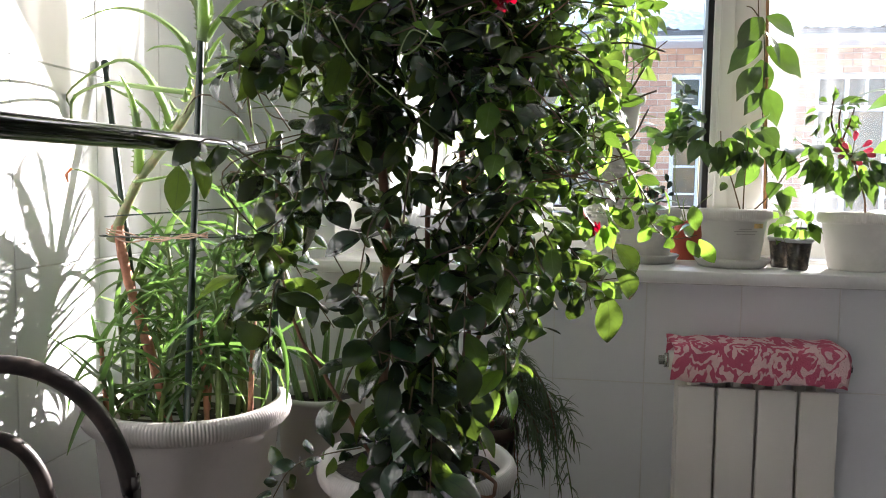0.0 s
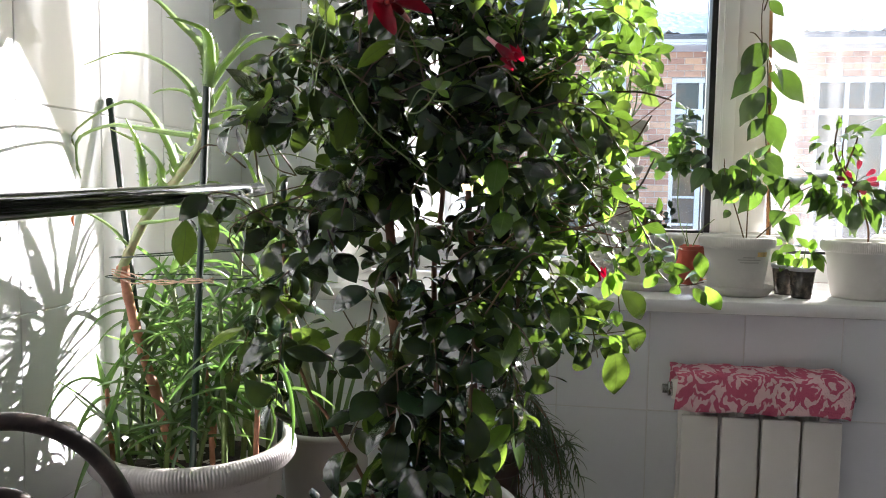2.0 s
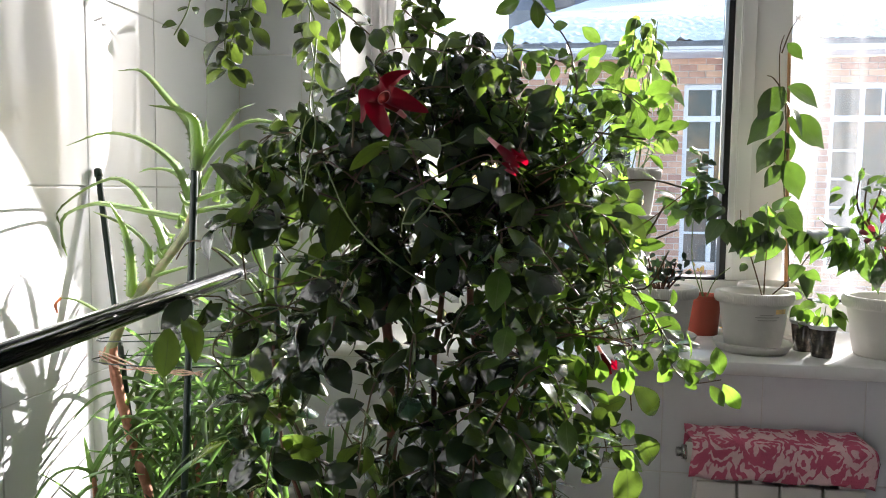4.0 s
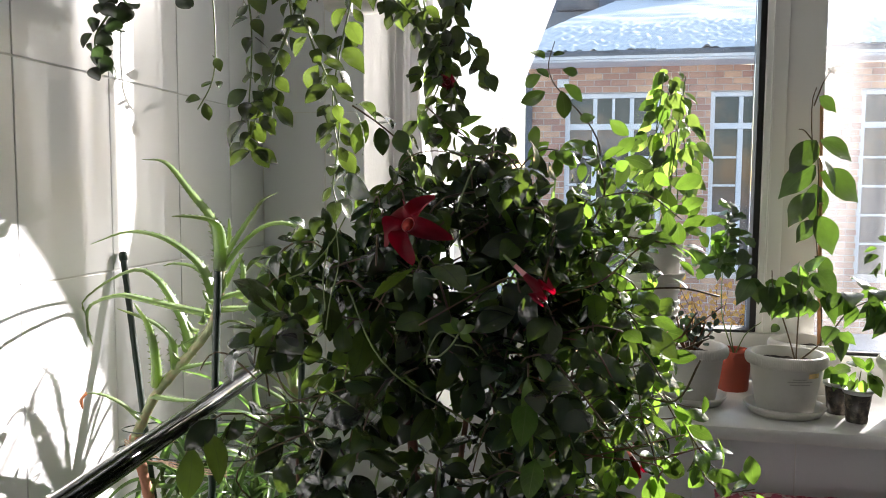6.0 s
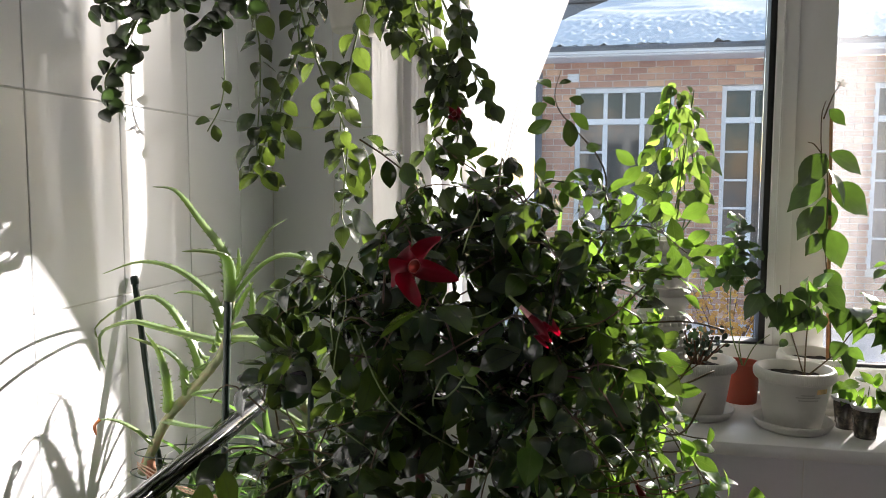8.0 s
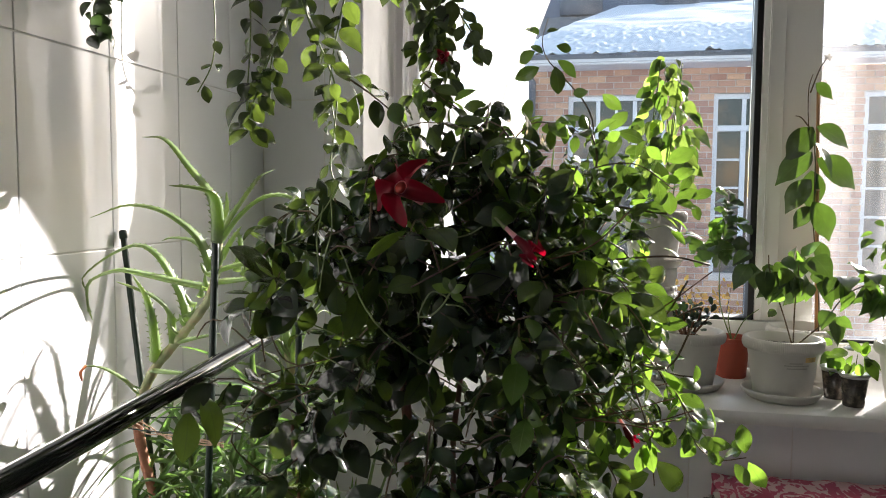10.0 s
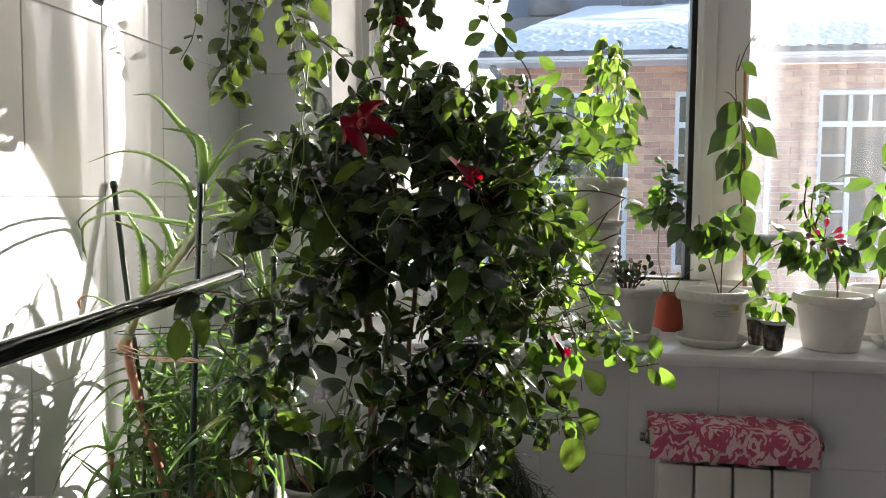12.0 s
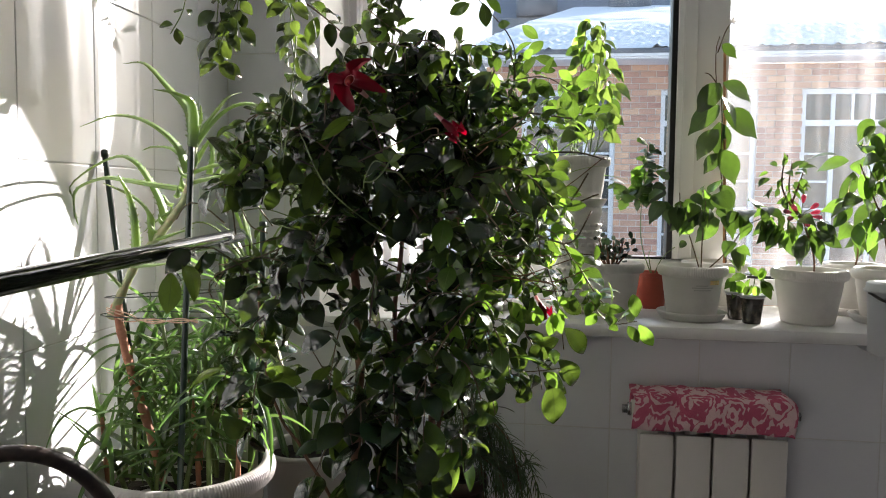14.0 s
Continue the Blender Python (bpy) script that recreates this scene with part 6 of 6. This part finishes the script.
lower_leaves = (((0.65, 2.21, 1.38), (0.1, 0.1, -1), (0.1, -0.9, 0.3), 0.95), ((0.65, 2.19, 1.31), (0.5, 0, -0.85), (0.2, -0.9, 0.1), 1.05), ((0.647, 2.19, 1.3), (-0.55, 0.1, -0.8), (-0.2, -0.9, 0.3), 0.6), ((0.652, 2.19, 1.22), (0.55, 0, -0.6), (0.1, -0.8, 0.5), 0.75), ((0.647, 2.19, 1.57), (0.7, 0, -0.6), (0, -0.9, 0.3), 0.5), ((0.655, 2.2, 1.13), (-0.6, -0.1, -0.5), (0, -0.8, 0.5), 0.8))
for p, d, nrm, s in upper_leaves + lower_leaves:
    vl.append(frame_of(Vector(p) + Vector((-0.006, 0, 0)), d, nrm, s * 1.32))
plant_leaves(vine, at_origin(o, vl), BIGLEAF, "pepper")
bud = Geo()
for k in range(5):
    v, f, uv = leaf_shape(0.012, 0.006, 0.5, 1.3, 0.3, 0.1)
    M = np.array(frame_of((0.663 - o[0], 2.19 - o[1], 1.625 - o[2]), (math.cos(1.3 * k), -0.5, math.sin(1.3 * k) * 0.8), (0, -1, 0.2)))
    bud.add(v @ M[:3, :3].T + M[:3, 3], f)
bud.part("blossom", MAT["pot"], vine, "tiny white blossom")

# pink-flowered plant
o = (0.828, 2.060, SILL + 0.10)
pink = thing("flowering_pepper", "bushy plant with drooping leaves and small pink flowers", "house plant", o)
lines = [[(0.842, 2.072, 1.0), (0.84, 2.07, 1.05), (0.825, 2.07, 1.10), (0.815, 2.07, 1.13)], [(0.815, 2.07, 1.13), (0.765, 2.06, 1.20), (0.76, 2.06, 1.25), (0.77, 2.06, 1.29)], [(0.82, 2.07, 1.13), (0.785, 2.065, 1.18), (0.775, 2.06, 1.22), (0.78, 2.06, 1.27)], [(0.785, 2.065, 1.18), (0.80, 2.06, 1.23), (0.805, 2.06, 1.25)]]
stems(pink, o, lines, 0.0024, "bark")
DROOP = [leaf_shape(0.060, 0.026, 0.4, 2.8, 0.3, 0.5), leaf_shape(0.052, 0.023, 0.42, 2.8, 0.35, 0.7)]
pl = cluster((0.800, 2.055, 1.125), (0.080, 0.05, 0.024), 44, 1.12, 0.9) + cluster((0.765, 2.06, 1.235), (0.045, 0.03, 0.045), 30, 0.6, 0.2) + cluster((0.745, 2.06, 1.16), (0.02, 0.02, 0.03), 5, 0.8, 0.5)
plant_leaves(pink, at_origin(o, pl), DROOP, "pepper")
for k in range(8):
    a = 0.8 * k
    hub = Vector((0.800, 2.045, 1.150))
    way = Vector((math.cos(a) * 0.9, -0.35 - 0.2 * (k % 2), 0.25 + 0.5 * math.sin(a))).normalized()
    tip = hub + way * (0.020 + 0.006 * (k % 3))
    q = way.to_track_quat("Z", "Y").to_matrix()
    bud_shape = Geo().lathe([(0.0015, 0.0), (0.0030, 0.003), (0.0052, 0.010), (0.0058, 0.015), (0.0040, 0.020), (0.0, 0.0215)], seg=10)
    bud_shape.v = [tuple(q @ Vector(v) + tip - Vector(o)) for v in bud_shape.v]
    bud_ob = bud_shape.part("pink_bud", MAT["pink_petal"], pink)
    Geo().tube([hub - Vector(o), hub.lerp(tip, 0.6) + Vector((0, 0, 0.002)) - Vector(o), tip - Vector(o)], 0.0009, 6).part("stalk", MAT["green_stem"], bud_ob)

# light green plant at the edge
for o, cl, key, nm, lab in (((1.018, 2.095, SILL + 0.10), [((0.98, 2.08, 1.17), (0.085, 0.04, 0.05), 24), ((0.935, 2.08, 1.27), (0.06, 0.04, 0.04), 14), ((0.99, 2.08, 1.37), (0.06, 0.03, 0.05), 12), ((1.05, 2.08, 1.25), (0.06, 0.04, 0.1), 18)], "pepper", "leafy_pot_plant", "light green leafy plant with long pointed leaves"),
                            ((0.985, 2.232, SILL + 0.10), [((0.985, 2.22, 1.10), (0.03, 0.02, 0.04), 6)], "pepper", "leafy_pot_plant", "sparse leafy plant near the glass")):
    t = thing(nm, lab, "house plant", o)
    poses = []
    lines = []
    for c, r, n in cl:
        poses += cluster(c, r, n, 1.3, 0.7)
        lines.append([o, (o[0] * 0.6 + c[0] * 0.4 + 0.01, o[1], o[2] * 0.5 + c[2] * 0.5), c])
    stems(t, o, lines, 0.0024, "bark")
    plant_leaves(t, at_origin(o, poses), [leaf_shape(0.062, 0.031, 0.4, 2.7, 0.25, 0.4), leaf_shape(0.054, 0.028, 0.42, 2.6, 0.3, 0.5)], key)

# jade plant
o = (0.378, 2.110, SILL + 0.105)
jade = thing("jade_plant", "small dark jade plant with fleshy rounded leaves", "house plant", o)
lines, jl = [], []
for k in range(9):
    a = 0.7 * k
    tip = (0.378 + 0.045 * math.cos(a) * rng.uniform(0.4, 1.1), 2.11 + 0.035 * math.sin(a), 1.05 + rng.uniform(0.0, 0.05))
    lines.append([(0.378, 2.11, 1.0), (0.378 + (tip[0] - 0.378) * 0.5, 2.11 + (tip[1] - 2.11) * 0.5, 1.03), tip])
    jl += along_strand(lines[-1][1:], 0.011, 0.9, spread=1.1, droop=-0.3)
jl += [frame_of((0.423, 2.09, 1.07), (0.5, 0, 1), (0.3, -0.8, 0.2), 1.0), frame_of((0.425, 2.09, 1.085), (-0.3, 0, 1), (0.3, -0.8, 0.2), 0.9)]
stems(jade, o, lines, 0.003, "bark")
plant_leaves(jade, at_origin(o, jl), [leaf_shape(0.021, 0.013, 0.6, 1.1, 0.15, 0.1), leaf_shape(0.024, 0.014, 0.58, 1.1, 0.2, -0.1)], "jade")

# oak-leaved plant in the orange pot
o = (0.490, 2.240, SILL + 0.08)
oak = thing("lobed_leaf_plant", "spindly plant with lobed leaves on bare stems", "house plant", o)
lines = [[(0.497, 2.258, 0.975), (0.468, 2.255, 1.06), (0.462, 2.25, 1.14), (0.468, 2.25, 1.23), (0.475, 2.25, 1.33)], [(0.497, 2.258, 0.975), (0.52, 2.25, 1.03), (0.55, 2.24, 1.06)], [(0.497, 2.258, 0.975), (0.487, 2.26, 1.03), (0.49, 2.26, 1.05)]]
stems(oak, o, lines, 0.0016, "green_stem")
ol = along_strand([(0.465, 2.25, 1.19), (0.468, 2.25, 1.25), (0.478, 2.25, 1.345)], 0.018, 0.9, spread=0.9, droop=0.2) + cluster((0.445, 2.25, 1.205), (0.05, 0.025, 0.025), 20, 1.1, 0.5) + cluster((0.485, 2.25, 1.25), (0.03, 0.02, 0.055), 18, 1.05, 0.2)
plant_leaves(oak, at_origin(o, ol), [leaf_shape(0.040, 0.036, 0.5, 1.2, 0.2, 0.25, 0.01, 0, 3, 12), leaf_shape(0.034, 0.030, 0.5, 1.2, 0.3, 0.3, 0.01, 0, 3, 12)], "pepper")

# pale arching plant behind the climber
o = (0.060, 2.120, SILL + 0.10)
flower_pot((0.060, 2.120, SILL), 0.075, 0.125, "off-white plastic pot with a pale arching plant", saucer=0.078, group=ROW)
spider = thing("spider_plant", "pale green spider plant with thin arching blades", "house plant", o)
for k in range(26):
    a = rng.uniform(0, 6.28)
    gg = blade((0.02 * math.cos(a), 0.02 * math.sin(a), 0), (0.35 * math.cos(a), 0.25 * math.sin(a) - 0.05, 1), rng.uniform(0.34, 0.56), rng.uniform(0.007, 0.011), rng.uniform(0.9, 2.3), 14)
    put("blade", mesh_of("spider_blade", gg.v, gg.f, MAT["pale_blade"], True), spider)

# seedlings
for (x, y), n in (((0.694, 2.022), 10), ((0.674, 2.080), 3)):
    o = (x, y, SILL + 0.05)
    t = thing("seedling", "young pepper seedling in a plastic cup", "seedling", o, "seedlings")
    stems(t, o, [[o, (x + 0.002, y, SILL + 0.085), (x + 0.004, y, SILL + 0.105)]], 0.0014, "green_stem")
    plant_leaves(t, at_origin(o, cluster((x + 0.003, y, SILL + 0.098), (0.026, 0.022, 0.016), n + 4, 1.25, 0.5)), [leaf_shape(0.032, 0.019, 0.4, 1.6, 0.25, 0.4)], "young")

# ---------------------------------------------------------------- outside
gr = Geo()
for j in range(25):
    for i in range(25):
        x, y = 900 * (i / 12 - 1) ** 3, 2.46 + 1400 * (j / 12 - 1) ** 3
        gr.v.append((x, y, -0.30))
gr.f = [(j * 25 + i, j * 25 + i + 1, (j + 1) * 25 + i + 1, (j + 1) * 25 + i) for j in range(24) for i in range(24)]
gr.uv = [(0, 0)] * len(gr.v)
tagged(gr.part("ground", MAT["ground"], smooth=False), "trodden snowy yard outside the window", "ground", kind="structure")

FY, FX0, FX1, FZ0, FZ1 = 10.0, -0.66, 6.4, -0.30, 2.83
house = thing("brick_house", "low brick house with tall white windows and a snowy roof", "house", (0, 0, 0))
WINS = [(-0.20, 0.96), (1.50, 2.64), (3.15, 4.34), (4.95, 5.9)]
WZ0, WZ1 = 0.40, 2.53
g = Geo()
edges = [FX0] + [e for w in WINS for e in w] + [FX1]
for i in range(0, len(edges), 2):
    g.box((edges[i], FY + 0.012, FZ0), (edges[i + 1], FY + 0.35, FZ1))
for a, b in WINS:
    g.box((a, FY + 0.012, FZ0), (b, FY + 0.35, WZ0))
    g.box((a, FY + 0.012, WZ1), (b, FY + 0.35, FZ1))
g.box((FX0, FY + 0.35, FZ0), (FX0 + 0.3, FY + 6, FZ1))
g.box((FX0 + 0.3, FY + 2.5, FZ0), (FX1, FY + 2.7, FZ1))
house_wall = g.part("wall", MAT["mortar"], house, "brick wall with pale mortar", smooth=False)
g = Geo()
g.box((FX0 + 0.3, FY + 0.36, 0.2), (FX1, FY + 2.4, 0.3))
g.part("inner_floor", MAT["mortar"], house, smooth=False)
for a, b in WINS:
    t = put("window", mesh_of("window", *(lambda q: (q.v, q.f))(Geo().box((a, FY + 0.10, WZ0 - 0.03), (b, FY + 0.2, WZ0), 0.004)), MAT["paint_white"], False), house, "tall white multi-pane window")
    w = b - a
    fr = []
    for x0, x1 in ((a, a + 0.06), (b - 0.06, b)):
        fr.append(((x0, FY + 0.06, WZ0), (x1, FY + 0.14, WZ1)))
    fr.append(((a + 0.06, FY + 0.06, WZ1 - 0.06), (b - 0.06, FY + 0.14, WZ1)))
    fr.append(((a + 0.06, FY + 0.06, WZ1 - 0.44), (b - 0.06, FY + 0.14, WZ1 - 0.37)))
    c0, c1 = a + 0.06 + (w - 0.12) * 0.29, a + 0.06 + (w - 0.12) * (0.71 if w > 1 else 0.62)
    for c in ((c0, c1) if w > 1 else (c0 + 0.1,)):
        fr.append(((c - 0.03, FY + 0.07, WZ0), (c + 0.03, FY + 0.13, WZ1 - 0.44)))
        fr.append(((c - 0.025, FY + 0.07, WZ1 - 0.37), (c + 0.025, FY + 0.13, WZ1 - 0.06)))
    if w > 1:
        cm = (c0 + c1) / 2
        fr.append(((cm - 0.018, FY + 0.08, WZ1 - 0.37), (cm + 0.018, FY + 0.12, WZ1 - 0.06)))
    for k in range(1, 5):
        z = WZ1 - 0.44 - 0.335 * k
        cc = c0 if w > 1 else c0 + 0.1
        fr.append(((a + 0.06, FY + 0.08, z - 0.014), (cc - 0.03, FY + 0.12, z + 0.014)))
        if w > 1:
            fr.append(((c1 + 0.03, FY + 0.08, z - 0.014), (b - 0.06, FY + 0.12, z + 0.014)))
        else:
            if k == 2:
                fr.append(((cc + 0.03, FY + 0.08, z - 0.014), (b - 0.06, FY + 0.12, z + 0.014)))
    for lo, hi in fr:
        Geo().box(lo, hi, 0.006).part("frame_bar", MAT["paint_white"], t, smooth=False)
    Geo().box((a + 0.04, FY + 0.10, WZ0), (b - 0.04, FY + 0.106, WZ1 - 0.02)).part("pane", MAT["far_glass"], t, smooth=False)
# Warm reflections are painted into the pane colour; a small vent by the eaves.
Geo().box((-0.30, FY - 0.02, 2.60), (-0.16, FY + 0.011, 2.70), 0.006).part("vent", MAT["paint_white"], house, "small grey vent")
# gutter, soffit, downpipe
prof = [(FY - 0.02, 2.83), (FY - 0.42, 2.83), (FY - 0.44, 2.84), (FY - 0.44, 2.85), (FY - 0.47, 2.86), (FY - 0.47, 2.915), (FY - 0.45, 2.92), (FY - 0.02, 2.92)]
g = Geo()
for x in (FX0 - 0.25, FX1 + 0.3):
    g.v += [(x, y, z) for y, z in prof]
n = len(prof)
g.f = [(i, n + i, n + (i + 1) % n, (i + 1) % n) for i in range(n)] + [tuple(range(n)), tuple(range(n, 2 * n))[::-1]]
g.uv = [(0, 0)] * len(g.v)
g.part("gutter", MAT["paint_white"], house, "white box gutter", smooth=False)
Geo().tube([(FX0 + 0.02, FY - 0.06, -0.3), (FX0 + 0.02, FY - 0.06, 2.7), (FX0 - 0.05, FY - 0.3, 2.80)], 0.045, 12).part("downpipe", MAT["lead"], house, "dark metal downpipe")
# roof: hipped slope, slate courses bare at the eave, snow above
SL, HIP = 0.28, 0.15
RX0 = FX0 - 0.28


def roof_z(y):
    return 2.935 + SL * (y - (FY - 0.48))


g = Geo()
top = FY + 12.0
g.v = [(RX0, FY - 0.48, roof_z(FY - 0.48)), (FX1 + 0.4, FY - 0.48, roof_z(FY - 0.48)), (FX1 + 0.4, top, roof_z(top)), (RX0 + HIP * (top - FY + 0.48), top, roof_z(top)),
       (RX0, FY - 0.48, 2.89), (FX1 + 0.4, FY - 0.48, 2.89)]
g.f = [(0, 1, 2, 3), (4, 5, 1, 0)]
g.uv = [(0, 0)] * 6
roof = g.part("roof", MAT["lead"], house, "slate roof under thawing snow", smooth=False)
sl = Geo()
for j in range(10):
    y0 = FY - 0.50 + 0.16 * j
    for i in range(48):
        x = RX0 + 0.17 * i + 0.085 * (j % 2) + (y0 - FY + 0.5) * HIP
        if x > FX1 + 0.2:
            continue
        zz = roof_z(y0) + 0.012
        w = 0.165
        dz = rng.uniform(0.0, 0.006)
        sl.add([(x, y0, zz + dz), (x + w, y0, zz + dz), (x + w, y0 + 0.17, roof_z(y0 + 0.17) + 0.004), (x, y0 + 0.17, roof_z(y0 + 0.17) + 0.004), (x, y0, zz - 0.02), (x + w, y0, zz - 0.02)], [(0, 1, 2, 3), (4, 5, 1, 0)])
ob = sl.part("slates", MAT["slate"], roof, smooth=False)
ob["kind"] = "stuff"
# snow lies in lumps that thin out towards the eave
sn = Geo()
nx, ny = 330, 130
for j in range(ny + 1):
    y = FY - 0.45 + (top - FY + 0.40) * (j / ny) ** 1.5
    for i in range(nx + 1):
        x = RX0 + (y - FY + 0.48) * HIP + 0.03 + (FX1 + 0.3 - RX0) * i / nx
        h = 0.018 * noise.noise((x * 3.5, y * 6.5, 0.3)) + 0.052 * noise.noise((x * 12, y * 20, 2)) + 0.034 * (y - FY + 0.55)
        h = min(h, 0.09 + 0.02 * noise.noise((x * 1.5, y * 1.5, 7)))
        sn.v.append((x, y, roof_z(y) + 0.016 + h))
sn.f = [(j * (nx + 1) + i, j * (nx + 1) + i + 1, (j + 1) * (nx + 1) + i + 1, (j + 1) * (nx + 1) + i) for j in range(ny) for i in range(nx)]
sn.uv = [(0, 0)] * len(sn.v)
sn.part("snow", MAT["snow"], roof, "thawing snow on the slates")

# a taller dark roof beyond
far_house = thing("far_house", "dark sheet-metal roof of a taller house behind", "house", (0, 0, 0))
g = Geo()
g.v = [(-1.35, 19, -0.3), (3.4, 19, -0.3), (3.4, 19, 5.5), (-1.35, 19, 5.5), (-1.35, 25, 9.5), (3.4, 25, 9.5), (3.4, 27, -0.3), (-1.35, 27, -0.3)]
g.f = [(0, 1, 2, 3), (3, 2, 5, 4), (1, 6, 5, 2), (0, 3, 4, 7), (4, 5, 6, 7)]
g.uv = [(0, 0)] * 8
g.part("body", MAT["lead"], far_house, smooth=False)
for x in (-0.3, 1.9):
    Geo().lathe([(0.0, 0.0), (0.5, 0.0), (0.5, 0.5), (0.0, 0.55)], (x, 19.2, 5.55), 20).part("dormer", MAT["slate"], far_house)

# shrub with yellow leaves below the window, and bare twigs
shrub = thing("garden_shrub", "shrub with yellow and russet leaves in the yard", "shrub", (1.10, 6.4, -0.30))
sg, lf = Geo(), Geo()
for k in range(26):
    a = rng.uniform(0, 6.28)
    r = rng.uniform(0.1, 0.55)
    tip = (r * math.cos(a), 0.5 * r * math.sin(a), rng.uniform(0.45, 1.0))
    c = curve([(0.05 * math.cos(a), 0.05 * math.sin(a), 0), (tip[0] * 0.4, tip[1] * 0.4, tip[2] * 0.6), tip], 9)
    sg.tube(c, list(np.linspace(0.008, 0.002, 9)), 5, False)
    for i in range(3, 9):
        for _ in range(5):
            v, f, uv = leaf_shape(0.06, 0.035, 0.45, 1.3, 0.2, 0.3, n=4)
            M = np.array(frame_of(c[i] + Vector(rng.normal(0, 0.04, 3)), rng.normal(0, 1, 3), rng.normal(0, 1, 3), rng.uniform(0.6, 1.2)))
            lf.add(v @ M[:3, :3].T + M[:3, 3], f, uv)
sg.part("branches", MAT["bark"], shrub)
ob = lf.part("leaves", MAT["dry_leaf"], shrub)
ob["kind"] = "stuff"

# bricks of the facade: those near the windows singly, the rest joined
BW, BH, BJ = 0.200, 0.0765, 0.011
pieces = []
row = 0
z = FZ0
while z < FZ1 - 0.01:
    x = FX0 - (0.100 if row % 2 else 0.0)
    while x < FX1:
        a, b = max(x + BJ / 2, FX0), min(x + BW - BJ / 2, FX1)
        z0, z1 = z + BJ / 2, min(z + BH - BJ / 2, FZ1)
        spans = [(a, b)]
        if z1 > WZ0 - 0.02 and z0 < WZ1:
            for w0, w1 in WINS:
                cut = []
                for s0, s1 in spans:
                    if s1 <= w0 or s0 >= w1:
                        cut.append((s0, s1))
                    else:
                        if s0 < w0:
                            cut.append((s0, w0))
                        if s1 > w1:
                            cut.append((w1, s1))
                spans = cut
        for s0, s1 in spans:
            if s1 - s0 > 0.015:
                pieces.append((s0, s1, z0, z1))
        x += BW
    z += BH
    row += 1
brick_meshes = {}
singles, joined = 0, Geo()
for s0, s1, z0, z1 in pieces:
    w, h = s1 - s0, z1 - z0
    cx, cz = (s0 + s1) / 2, (z0 + z1) / 2
    d = rng.uniform(-0.002, 0.003)
    v = [(-w / 2, 0, -h / 2), (w / 2, 0, -h / 2), (w / 2, 0, h / 2), (-w / 2, 0, h / 2), (-w / 2, 0.02, -h / 2), (w / 2, 0.02, -h / 2), (w / 2, 0.02, h / 2), (-w / 2, 0.02, h / 2)]
    f = [(0, 1, 2, 3), (0, 4, 5, 1), (1, 5, 6, 2), (2, 6, 7, 3), (3, 7, 4, 0)]
    if singles < 300 and -0.7 < cx < 3.1 and cz > 2.0:
        key = (round(w, 3), round(h, 3))
        if key not in brick_meshes:
            brick_meshes[key] = mesh_of("brick", v, f, MAT["brick"], False)
        put("brick", brick_meshes[key], house_wall, "", Matrix.Translation((cx, FY - d, cz)))
        singles += 1
    else:
        joined.add([(cx + p[0], FY - d + p[1], cz + p[2]) for p in v], f)
ob = joined.part("brickwork", MAT["brick_far"], house_wall, smooth=False)
ob["kind"] = "stuff"
